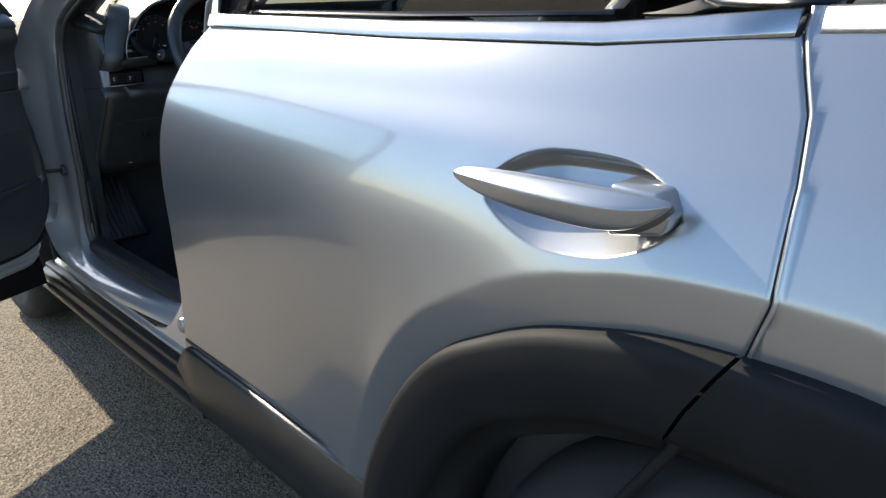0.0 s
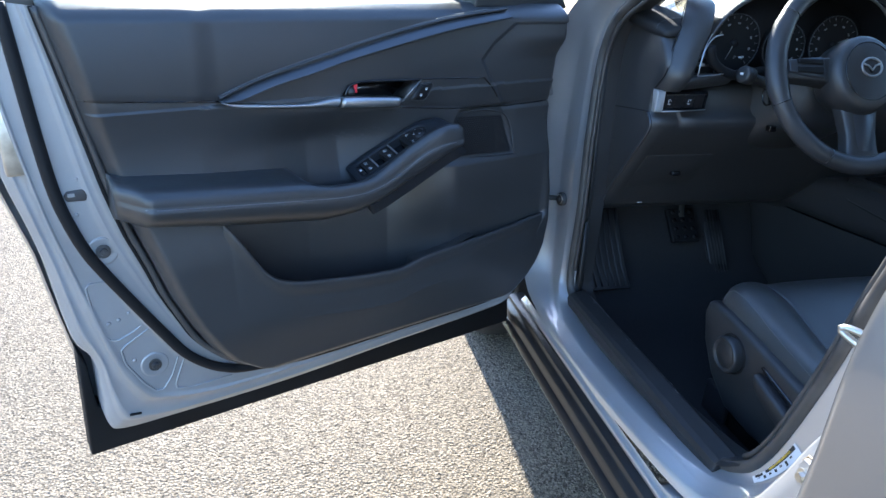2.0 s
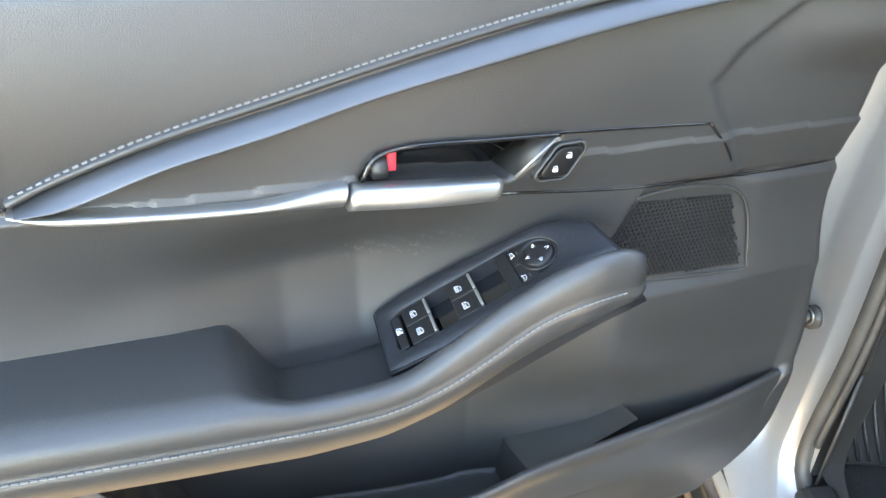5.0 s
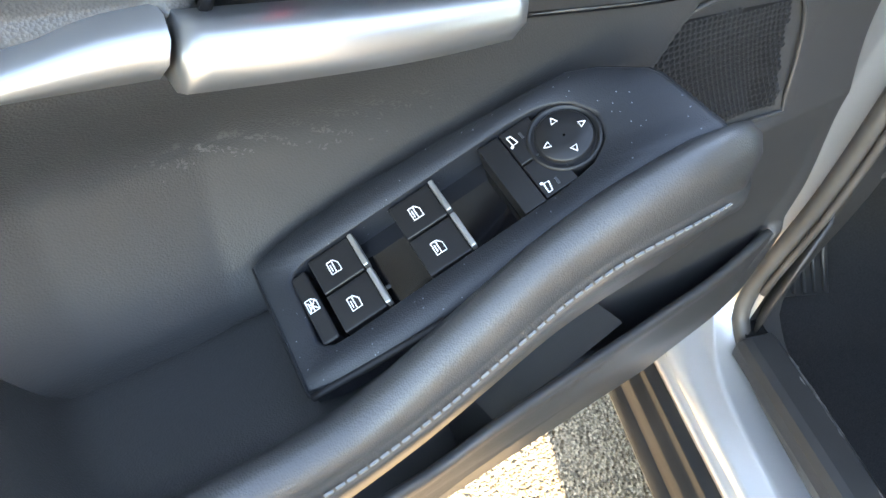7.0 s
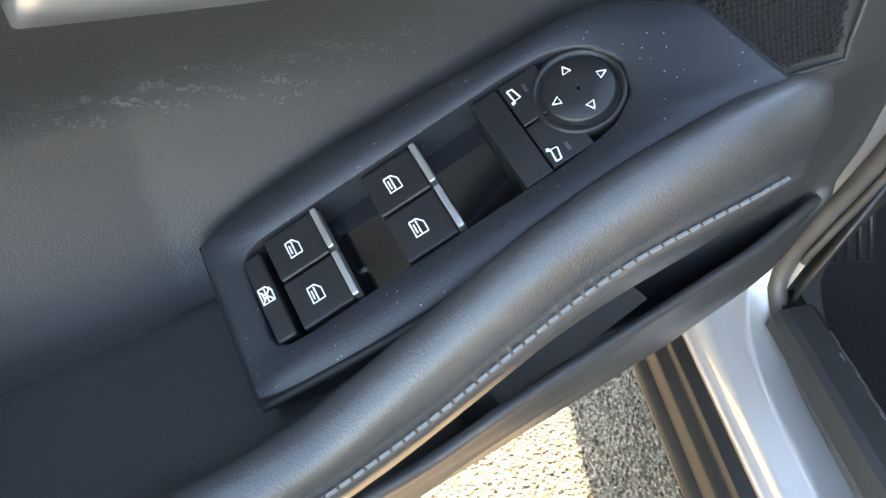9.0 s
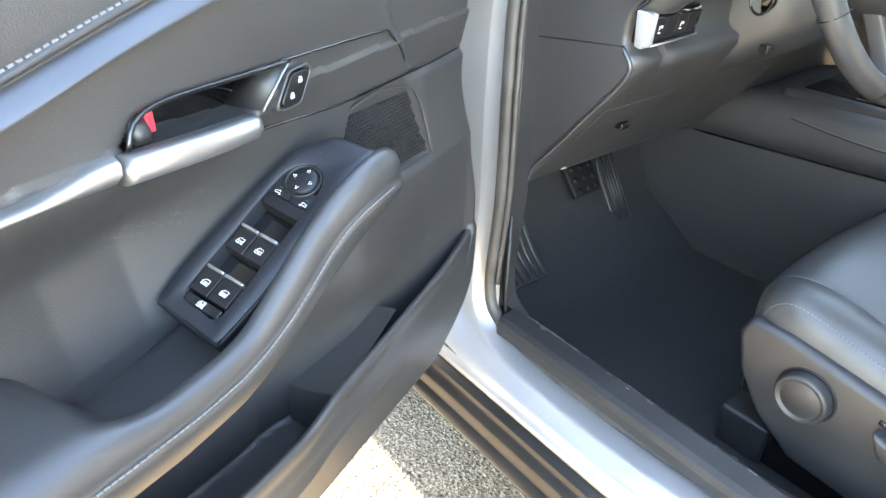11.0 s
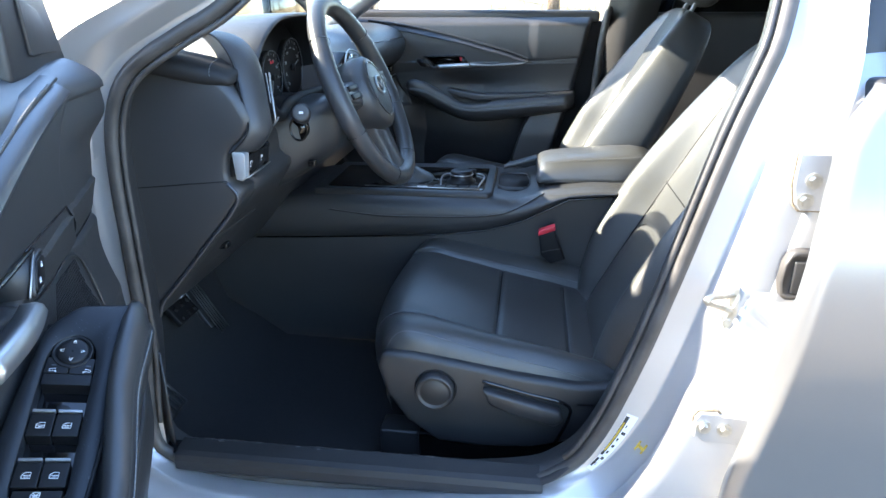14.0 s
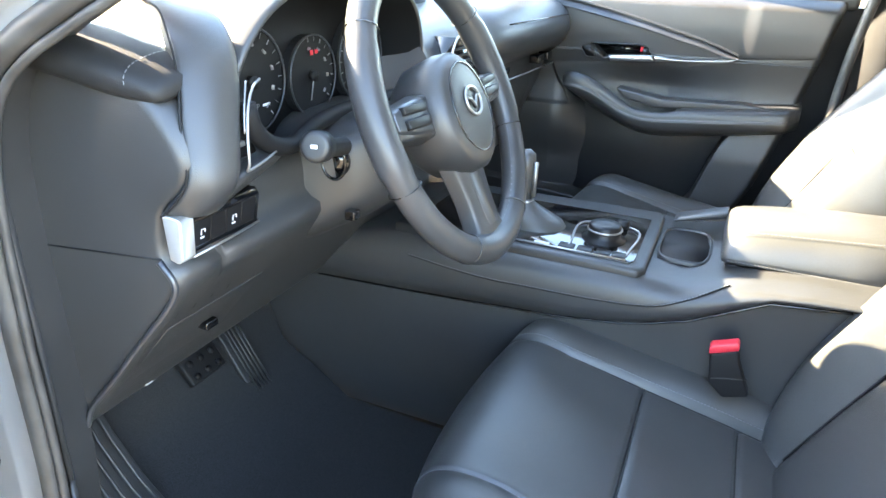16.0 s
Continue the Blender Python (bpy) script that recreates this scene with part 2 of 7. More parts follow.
# ---- the ground ----
def ground_material():
    m = material("pale_asphalt", (0.175, 0.146, 0.108), 0.9, grain=0.5, grain_size=220, stain=0.12, stain_size=1.2, spec=0.2)
    nt = m.node_tree
    tc = nt.nodes.new("ShaderNodeTexCoord")
    v = nt.nodes.new("ShaderNodeTexVoronoi")
    v.inputs["Scale"].default_value = 150
    nt.links.new(tc.outputs["Object"], v.inputs["Vector"])
    n = nt.nodes.new("ShaderNodeTexNoise")
    n.inputs["Scale"].default_value, n.inputs["Detail"].default_value = 110, 5
    nt.links.new(tc.outputs["Object"], n.inputs["Vector"])
    add = nt.nodes.new("ShaderNodeMath")
    add.operation = "ADD"
    nt.links.new(v.outputs["Distance"], add.inputs[0])
    nt.links.new(n.outputs["Fac"], add.inputs[1])
    bp = nt.nodes.new("ShaderNodeBump")
    bp.inputs["Strength"].default_value, bp.inputs["Distance"].default_value = 0.9, 0.0065
    nt.links.new(add.outputs[0], bp.inputs["Height"])
    nt.links.new(bp.outputs["Normal"], nt.nodes["Principled BSDF"].inputs["Normal"])
    # stones of different shade in the binder
    v2 = nt.nodes.new("ShaderNodeTexVoronoi")
    v2.inputs["Scale"].default_value = 170
    nt.links.new(tc.outputs["Object"], v2.inputs["Vector"])
    ramp = nt.nodes.new("ShaderNodeMapRange")
    ramp.inputs["To Min"].default_value, ramp.inputs["To Max"].default_value = 0.35, 1.65
    nt.links.new(v2.outputs["Color"], ramp.inputs["Value"])
    base = nt.nodes["Principled BSDF"].inputs["Base Color"].links[0].from_socket
    mul = nt.nodes.new("ShaderNodeMix")
    mul.data_type, mul.blend_type = "RGBA", "MULTIPLY"
    mul.inputs["Factor"].default_value = 1
    nt.links.new(base, mul.inputs[6])
    nt.links.new(ramp.outputs["Result"], mul.inputs[7])
    # dark pits between the stones
    pn = nt.nodes.new("ShaderNodeTexNoise")
    pn.inputs["Scale"].default_value, pn.inputs["Detail"].default_value = 48, 3
    nt.links.new(tc.outputs["Object"], pn.inputs["Vector"])
    pr = nt.nodes.new("ShaderNodeMapRange")
    pr.inputs["From Min"].default_value, pr.inputs["From Max"].default_value = 0.60, 0.70
    pr.inputs["To Min"].default_value, pr.inputs["To Max"].default_value = 1.0, 0.45
    nt.links.new(pn.outputs["Fac"], pr.inputs["Value"])
    mp = nt.nodes.new("ShaderNodeMix")
    mp.data_type, mp.blend_type = "RGBA", "MULTIPLY"
    mp.inputs["Factor"].default_value = 1
    nt.links.new(mul.outputs[2], mp.inputs[6])
    nt.links.new(pr.outputs["Result"], mp.inputs[7])
    nt.links.new(mp.outputs[2], nt.nodes["Principled BSDF"].inputs["Base Color"])
    return m


bm = bmesh.new()
R0 = 400
for i in range(8):
    for j in range(8):
        q = [bm.verts.new((-R0 + R0 / 4 * (i + a), -R0 + R0 / 4 * (j + b), 0)) for a, b in ((0, 0), (1, 0), (1, 1), (0, 1))]
        bm.faces.new(q)
bmesh.ops.remove_doubles(bm, verts=bm.verts, dist=0.01)
tagged(part("ground", bm, ground_material(), smooth=False), "pale worn asphalt of an open parking lot", "ground", kind="structure")

# ---- the car ----
CAR = Vector((0.9, 0.92, 0.0))
MID = 0.92                       # the car's centre line
car = tagged(new("car"), "silver compact crossover car with its driver's door open, parked on asphalt", "car")
car.location = CAR


def body(name, bm, mat, label="", **k):
    """A part of the car, built in the place's own coordinates."""
    ob = part(name, bm, mat, car, label, **k)
    ob.matrix_parent_inverse = Matrix.Translation(-CAR)
    return ob


# body side: how far the skin stands at each height, and the outline of the rear door
SKIN = [(0.30, 0.034), (0.42, 0.028), (0.55, 0.029), (0.68, 0.021), (0.80, 0.014), (0.88, 0.018), (0.95, 0.036), (1.0, 0.062), (1.04, 0.084), (1.08, 0.112)]
AXLE_X, AXLE_Z = 2.2, 0.348
ARCH_R = [(60, 0.483), (82, 0.481), (94, 0.482), (104, 0.488), (110, 0.491), (118, 0.499), (125, 0.504), (132, 0.512), (140, 0.514), (150, 0.511), (160, 0.511), (186, 0.515)]
FRONT_EDGE = [(0.40, 1.066), (0.457, 1.074), (0.50, 1.080), (0.55, 1.0845), (0.60, 1.093), (0.65, 1.101), (0.70, 1.109), (0.75, 1.115), (0.80, 1.120), (0.85, 1.126), (0.90, 1.132), (0.95, 1.140), (1.0, 1.153), (1.03, 1.170), (1.065, 1.200)]


def arch_r(deg):
    """Radius of the rear wheel arch, squarer towards the front."""
    return spline_at(ARCH_R, deg)



def skin_y(x, z):
    y = spline_at(SKIN, z)
    y += 0.010 * max(0.0, x - 1.2) ** 2                         # narrows towards the tail
    d = math.hypot(x - AXLE_X, z - AXLE_Z) - arch_r(math.degrees(math.atan2(z - AXLE_Z, x - AXLE_X)))
    # swells towards a crease round the wheel arch, then turns in
    out, turn, soft_ = 0.014 * math.exp(-(max(d, 0.0) - 0.054) / 0.065), 0.014 - 0.13 * (0.054 - max(0.0, d)), 0.0007
    y += soft_ * math.log(math.exp(-out / soft_) + math.exp(-turn / soft_))
    return y


def rear_seam(z):
    return lerp_at([(0.6, 2.05), (0.71, 2.11), (0.78, 2.146), (0.825, 2.165), (0.878, 2.179), (0.961, 2.174), (1.01, 2.165), (1.068, 2.141)], z)


def door_rear_x(z):
    a, b = AXLE_X - 0.6, AXLE_X
    for _ in range(26):
        m = (a + b) / 2
        if math.hypot(m - AXLE_X, z - AXLE_Z) > arch_r(math.degrees(math.atan2(z - AXLE_Z, m - AXLE_X))):
            a = m
        else:
            b = m
    return min(rear_seam(z), a)


def smooth_step(x):
    x = min(1.0, max(0.0, x))
    return x * x * (3 - 2 * x)


CUP_TOP = [(1.892, 0.915), (1.900, 0.932), (1.913, 0.945), (1.935, 0.957), (1.966, 0.9645), (2.030, 0.9645), (2.062, 0.957), (2.089, 0.940), (2.098, 0.928), (2.101, 0.922)]
CUP_LOW = [(1.892, 0.915), (1.898, 0.903), (1.929, 0.885), (1.970, 0.874), (2.031, 0.8785), (2.074, 0.895), (2.092, 0.910), (2.098, 0.919), (2.101, 0.922)]


def cup_depth(x, z):
    """How deep the finger cup behind the handle is: a long slope below, a soft roof above."""
    lo, hi = spline_at(CUP_LOW, x), spline_at(CUP_TOP, x)
    if not 1.893 < x < 2.100 or not lo < z < hi:
        return 0.0
    v = (z - lo) / (hi - lo)
    ends = math.sin(math.pi / 2 * min(1.0, (x - 1.892) / 0.070)) * math.sin(math.pi / 2 * min(1.0, (2.101 - x) / 0.030))
    return 0.046 * ends * math.sin(math.pi / 2 * min(1.0, v / 0.62)) * (1 - smooth_step((v - 0.72) / 0.28))


def rear_door():
    zs = [0.44 + 0.34 * i / 105 for i in range(105)] + [0.78 + 0.055 * i / 80 for i in range(80)] + [0.835 + 0.025 * i / 10 for i in range(10)] + [0.86 + 0.112 * i / 84 for i in range(84)] + [0.972 + 0.094 * i / 20 for i in range(21)]
    shares = [0.705 * (i / 200) ** 1.2 for i in range(200)] + [0.705 + 0.235 * i / 140 for i in range(140)] + [0.94 + 0.06 * i / 14 for i in range(15)]
    rows = []
    for z in zs:
        a, b = lerp_at(FRONT_EDGE, z), door_rear_x(z)
        row = []
        for f in shares:
            x = a + (b - a) * f
            top = lerp_at([(1.20, 1.066), (1.68, 1.054), (1.97, 1.052), (2.14, 1.062)], x)
            zt = z if z <= 0.972 else 0.972 + (z - 0.972) * (top - 0.972) / 0.094
            row.append((x, skin_y(x, zt) + cup_depth(x, z) + 0.015 * max(0.0, 1 - (x - a) / 0.020) ** 2.2, zt))
        # hem folded in at both ends
        y0 = row[0][1]
        row = [(a + 0.075, y0 + 0.070, z), (a + 0.040, y0 + 0.040, z), (a + 0.010, y0 + 0.0185, z), (a + 0.003, y0 + 0.0155, z), (a, y0 + 0.011, z), (a, y0 + 0.004, z)] + row + [(b, row[-1][1] + 0.006, z), (b - 0.003, row[-1][1] + 0.03, z)]
        rows.append(row)
    door = body("rear_door", loft(rows), PAINT, "closed silver rear door with a body-coloured handle")
    return door


rear = rear_door()

# handle of the rear door: a curved bar, thick in the middle
HANDLE = [(1.869, 0.008, 0.9330, 0.0012, 0.002), (1.874, 0.005, 0.9332, 0.0045, 0.005), (1.889, 0.000, 0.9338, 0.0085, 0.008), (1.932, -0.008, 0.9325, 0.0145, 0.011), (1.982, -0.014, 0.9330, 0.0170, 0.013), (2.030, -0.017, 0.9335, 0.0176, 0.014), (2.062, -0.016, 0.9340, 0.0170, 0.013), (2.082, -0.012, 0.9360, 0.0135, 0.011), (2.096, -0.006, 0.9395, 0.0075, 0.008), (2.104, 0.000, 0.9430, 0.0015, 0.004)]
BLADE_CUT = ((1.0, 0.92), (0.5, 1.0), (0.0, 0.92), (-0.72, 0.52), (-0.97, 0.36), (-1.0, 0.22), (-0.80, -0.55), (-0.66, -0.82), (-0.38, -0.97), (0.2, -1.0), (1.0, -0.85))
rows = [[(x, y + d * cy_, z + h * cz_) for cy_, cz_ in BLADE_CUT] for x, y, z, h, d in HANDLE]
part("handle", loft(rows, True, True), PAINT, rear, "body-coloured pull handle", sub=2)
part("handle_gap", tube(curve([(2.040, 0.002, 0.9165), (2.068, 0.000, 0.917), (2.088, 0.002, 0.927), (2.101, 0.005, 0.940)], 20), 0.0048, sides=10), RUBBER, rear, "black rubber end gap")
part("handle_base", loft([[(x, y, z) for x, z in ((2.046, 0.905), (2.094, 0.914), (2.100, 0.930), (2.088, 0.948), (2.046, 0.950))] for y in (0.006, 0.030, 0.050)], True, True), PAINT, rear, bevel=0.004)
# dark joint between the rear door and the quarter panel
body("door_gap", tube([(rear_seam(z) + 0.003, skin_y(2.15, z) + 0.010, z) for z in [0.60 + 0.016 * k for k in range(30)]], 0.0062, sides=8), BLACK, "dark gap behind the rear door")


def side_panel(name, x0, x1, mat, label=""):
    """A stretch of body side behind the rear door, round the wheel arch."""
    rows = []
    for i in range(61):
        x = x0 + (x1 - x0) * (i / 60) ** 1.3
        lo = 0.86
        while lo > 0.32 and math.hypot(x - AXLE_X, lo - AXLE_Z) > arch_r(math.degrees(math.atan2(lo - AXLE_Z, x - AXLE_X))):
            lo -= 0.003
        rows.append([(max(x, rear_seam(z) + 0.006) if i == 0 else max(x, rear_seam(z) + 0.006), skin_y(x, z), z) for z in [lo + (1.085 - lo) * j / 64 for j in range(65)]])
    return body(name, loft(rows), mat, label, solid=0.004)


side_panel("quarter_panel", 2.14, 3.15, PAINT)


def arch_band(name, a0, a1):
    """Wheel arch cladding between two angles, from the body's edge in to the wheel well."""
    rows = []
    for i in range(33):
        row = []
        for dr, dy in ((0.004, 0.014), (0.001, -0.004), (-0.004, -0.011), (-0.012, -0.0135), (-0.05, -0.0125), (-0.080, -0.008), (-0.090, -0.002), (-0.094, 0.012), (-0.097, 0.022), (-0.118, 0.028), (-0.124, 0.036), (-0.126, 0.10)):
            # the joint with the door leans off the radius
            lean = 85.0 * -dr if i == (32 if a1 > 90 else 0) else 85.0 * -dr * (i / 32 if a1 > 90 else 1 - i / 32)
            deg = a0 + (a1 - a0) * i / 32 + lean
            a, r = radians(deg), arch_r(deg) + dr
            row.append((AXLE_X + r * math.cos(a), 0.001 + dy + 0.010 * max(0.0, AXLE_X + r * math.cos(a) - 1.2) ** 2 * 0.6, AXLE_Z + r * math.sin(a)))
        rows.append(row)
    return body(name, loft(rows), CLAD)


arch_band("wheel_arch_trim", 186, 94.7)
arch_band("wheel_arch_trim", 94.2, -5)
# wheel well
ww = []
for i in range(25):
    a = radians(200 - 220 * i / 24)
    ww.append([(AXLE_X + 0.40 * math.cos(a), y, AXLE_Z + 0.40 * math.sin(a)) for y in (0.06, 0.16, 0.30)] + [(AXLE_X, 0.31, AXLE_Z)])
body("wheel_well", loft(ww), CLAD, "black felt wheel arch liner")

# lower cladding of the rear door
GLOSSY_CLAD = material("smooth_cladding", (0.016, 0.016, 0.016), 0.30, bump=0.15, bump_size=1500, stain=0.2, stain_size=12, spec=0.5)
rows = []
for k in range(25):
    f = k / 24
    x = 1.066 + (1.70 - 1.066) * f
    top = lerp_at([(1.066, 0.40), (1.085, 0.430), (1.105, 0.458), (1.4, 0.452), (1.70, 0.442)], x)
    low = lerp_at([(1.066, 0.395), (1.09, 0.335), (1.12, 0.31), (1.70, 0.30)], x)
    rows.append([(x, 0.045, top - 0.002), (x, 0.020, top), (x, 0.015, top - 0.006), (x, 0.012, low + 0.35 * (top - low)), (x, 0.016, low + 0.01), (x, 0.024, low), (x, 0.07, low - 0.002)])
body("sill_trim", loft(rows), GLOSSY_CLAD, "smooth black rear door cladding")
body("trim_gap", tube([(1.100, 0.030, 0.4635), (1.4, 0.029, 0.4575), (1.70, 0.028, 0.4475)], 0.005, sides=8), RUBBER)


def wheel(x, y, out):
    """Tyre, rim and spokes; out is the side that the rim faces."""
    prof = [(0.225, 0.0), (0.24, -0.015), (0.29, -0.02), (0.33, -0.005), (0.345, 0.03), (0.345, 0.18), (0.33, 0.21), (0.24, 0.22)]
    def ring(h, r):
        return [(x + r * math.cos(2 * math.pi * k / 48), y - out * h, AXLE_Z + r * math.sin(2 * math.pi * k / 48)) for k in range(48)]
    w = body("wheel", loft([ring(h, r) for r, h in prof], True), TYRE)
    ob = part("rim", loft([ring(h, r) for r, h in ((0.228, 0.0), (0.215, 0.012), (0.205, 0.05), (0.2, 0.16))], True), RIM, w)
    for i in range(5):
        a = 2 * math.pi * i / 5 + 0.3
        d, n = Vector((math.cos(a), 0, math.sin(a))), Vector((-math.sin(a), 0, math.cos(a)))
        c = Vector((x, y - out * 0.03, AXLE_Z))
        bmw = loft([[c + d * r + n * s * q + Vector((0, -out * h, 0)) for s, h in ((-1, 0), (1, 0), (1, 0.03), (-1, 0.03))] for r, q in ((0.02, 0.03), (0.12, 0.022), (0.212, 0.032))], True, True)
        part("spoke", bmw, RIM, w)
    part("hub_cap", disc((x, y - out * 0.02, AXLE_Z), (0, out, 0), 0.035, 0.012), RIM, w)
    return w


for wx in (AXLE_X, AXLE_X - 2.655):
    wheel(wx, 0.06, -1)
    wheel(wx, 2 * MID - 0.06, 1)

# ---- door opening: rings of the painted aperture, from the seal outwards ----
SEAL = [(0.190, 0.475), (0.222, 0.424), (0.311, 0.400), (0.511, 0.396), (0.796, 0.425), (0.884, 0.464), (0.932, 0.532), (0.979, 0.664), (1.019, 0.809), (1.068, 0.990), (1.112, 1.132),
        (1.130, 1.28), (1.07, 1.40), (0.90, 1.455), (0.70, 1.42), (0.52, 1.29), (0.394, 1.165), (0.325, 1.121), (0.246, 1.069), (0.212, 1.010), (0.202, 0.930), (0.205, 0.80), (0.204, 0.65)]
N_RING = 180


def seal_y(z):
    return lerp_at([(0.38, 0.15), (0.8, 0.15), (1.1, 0.165), (1.3, 0.25), (1.46, 0.34)], z)


base_ring = curve([(x, 0, z) for x, z in SEAL], N_RING, True)


def width_out(p):
    """How wide the painted jamb is at a place of the ring."""
    x, z = p.x, p.z
    if z < 0.55 and x < 0.93:
        return lerp_at([(0.2, 0.10), (0.32, 0.065), (0.9, 0.06)], x) if z < 0.47 else 0.11
    if x > 0.9 and z < 1.15:
        return lerp_at([(0.45, 0.08), (0.55, 0.12), (0.7, 0.115), (0.9, 0.11), (1.05, 0.10), (1.15, 0.08)], z)
    if x < 0.3:
        return lerp_at([(0.5, 0.13), (0.8, 0.14), (1.0, 0.10), (1.1, 0.05)], z)
    return 0.05


rings = []
STEPS = ((0.0, 0.012), (0.0, 0.0), (0.10, -0.002), (0.22, -0.004), (0.24, -0.006), (0.30, -0.014), (0.52, -0.030), (0.56, -0.034), (0.60, -0.036), (0.70, -0.038), (0.95, -0.042), (1.0, -0.046))
norms = []
for i in range(N_RING):
    d = base_ring[(i + 1) % N_RING] - base_ring[i - 1]
    nn = Vector((d.z, 0, -d.x)).normalized()
    norms.append(nn)
norms = [(norms[i - 2] + norms[i - 1] + norms[i] + norms[(i + 1) % N_RING] + norms[(i + 2) % N_RING]).normalized() for i in range(N_RING)]
wid = [width_out(p) for p in base_ring]
for _ in range(12):
    wid = [(wid[i - 1] + wid[i] + wid[(i + 1) % N_RING]) / 3 for i in range(N_RING)]
FRONT_STEPS = ((0.0, 0.012), (0.0, 0.0), (0.08, -0.001), (0.20, -0.0035), (0.23, -0.0070), (0.26, -0.0080), (0.50, -0.0110), (0.64, -0.0145), (0.68, -0.0180), (0.76, -0.0300), (0.95, -0.075), (1.0, -0.088))
# beside the rear door: a flat band, a step that faces forwards, and a second flat band
PILLAR_STEPS = ((0.0, 0.012), (0.0, 0.0), (0.06, 0.0004), (0.34, 0.0012), (0.365, 0.0006), (0.385, -0.0018), (0.63, -0.0300), (0.65, -0.0325), (0.67, -0.0336), (0.69, -0.0340), (0.95, -0.0335), (1.0, -0.0335))
SILL_STEPS = ((0.0, 0.012), (0.0, 0.0), (0.001, -0.011), (0.003, -0.030), (0.0034, -0.040), (0.0035, -0.0465), (0.0020, -0.0500), (0.0005, -0.0515), (-0.0045, -0.070), (-0.0070, -0.0740), (-0.010, -0.0757), (-0.023, -0.0765))
for (f, dy), (f2, dy2), (dz3, dy3), (f4, dy4) in zip(STEPS, FRONT_STEPS, SILL_STEPS, PILLAR_STEPS):
    ring = []
    for p, nn, w in zip(base_ring, norms, wid):
        k = min(1.0, max(0.0, (0.30 - p.x) / 0.08)) * min(1.0, max(0.0, (1.05 - p.z) / 0.06))
        kb = min(1.0, max(0.0, (p.x - 0.88) / 0.08)) * min(1.0, max(0.0, (1.16 - p.z) / 0.1)) * min(1.0, max(0.0, (p.z - 0.46) / 0.06))
        ff, fy = f + (f2 - f) * k, dy + (dy2 - dy) * k
        q = p + nn * (w * (ff + (f4 - ff) * kb))
        x_, y_, z_ = q.x, seal_y(p.z) + fy + (dy4 - fy) * kb, q.z
        # along the sill the jamb is a creased shelf with an upright flank
        ks = smooth_step((0.470 - p.z) / 0.060) * smooth_step((p.x - 0.175) / 0.06)
        ring.append((x_ + (p.x - x_) * ks, y_ + (seal_y(p.z) + dy3 - y_) * ks, z_ + (p.z + dz3 - z_) * ks))
    rings.append(ring)
for _ in range(10):
    rings = [[tuple(base_ring[i][c] * (c != 1) + (sum(r[(i + d) % N_RING][c] - base_ring[(i + d) % N_RING][c] * (c != 1) for d in (-1, 0, 1)) / 3) for c in range(3)) for i in range(N_RING)] for r in rings]
jamb_rows = rings[1:]
rings = [r + [r[0]] for r in rings]
bm = loft(rings)
bmesh.ops.remove_doubles(bm, verts=bm.verts, dist=1e-5)
body("door_frame", bm, JAMB, "painted silver door opening of the car")
body("door_seal", tube([(p.x + n.x * -0.004, seal_y(p.z) + 0.004, p.z + n.z * -0.004) for p, n in zip(base_ring, norms)], 0.0105, True, 10), RUBBER, "soft black rubber door seal")
body("seal_lip", tube([(p.x + n.x * -0.019, seal_y(p.z) + 0.006, p.z + n.z * -0.019) for p, n in list(zip(base_ring, norms))[30:] if p.z > 0.47], 0.0045, False, 8), RUBBER, "thin inner lip of the door seal")
# inner trim behind the seal
rings = []
for f, dy in ((-0.008, 0.004), (-0.014, 0.010), (-0.016, 0.03), (-0.010, 0.06)):
    rings.append([(p.x + n.x * f * (0.35 if p.x < 0.45 else 1), seal_y(p.z) + dy, p.z + n.z * f * (0.35 if p.x < 0.45 else 1)) for p, n in zip(base_ring, norms)])
rings = [r + [r[0]] for r in rings]
body("pillar_trim", loft(rings), PLASTIC)

# plastic cover that turns the corner from the kick plate up beside the seat
corner = [i for i in range(N_RING) if base_ring[i].x > 0.845 and base_ring[i].z < 0.70]
body("corner_trim", loft([[(base_ring[i].x - norms[i].x * f, seal_y(base_ring[i].z) + dy - 0.017 * (1 - smooth_step((base_ring[i].z - 0.446) / 0.05)), base_ring[i].z - norms[i].z * f) for i in range(corner[0], corner[-1] + 1)] for f, dy in ((0.006, 0.002), (0.009, 0.004), (0.0115, 0.012), (0.013, 0.026), (0.011, 0.034), (-0.006, 0.038), (-0.04, 0.038))]), KICK, "black plastic cover in the corner of the door opening")

# painted pillar between the two doors
bp_rows = [[(xa + dx_ * (1 if z < 0.95 else 0.62 if z < 1.05 else 0.5), y + lerp_at([(0.98, 0.0), (1.07, 0.04), (1.16, 0.10), (1.28, 0.18), (1.42, 0.27)], z), z) for dx_, y in ((0.030, 0.160), (0.045, 0.135), (0.054, 0.1185), (0.057, 0.1160), (0.061, 0.1150), (0.066, 0.1148), (0.10, 0.1150), (0.20, 0.1160))] for xa, z in ((0.96, 0.38), (0.99, 0.48), (1.03, 0.62), (1.07, 0.80), (1.10, 0.93), (1.118, 1.0), (1.140, 1.07), (1.160, 1.16), (1.165, 1.28), (1.12, 1.42))]
body("b_pillar", loft(bp_rows), JAMB, "bare silver painted door pillar")

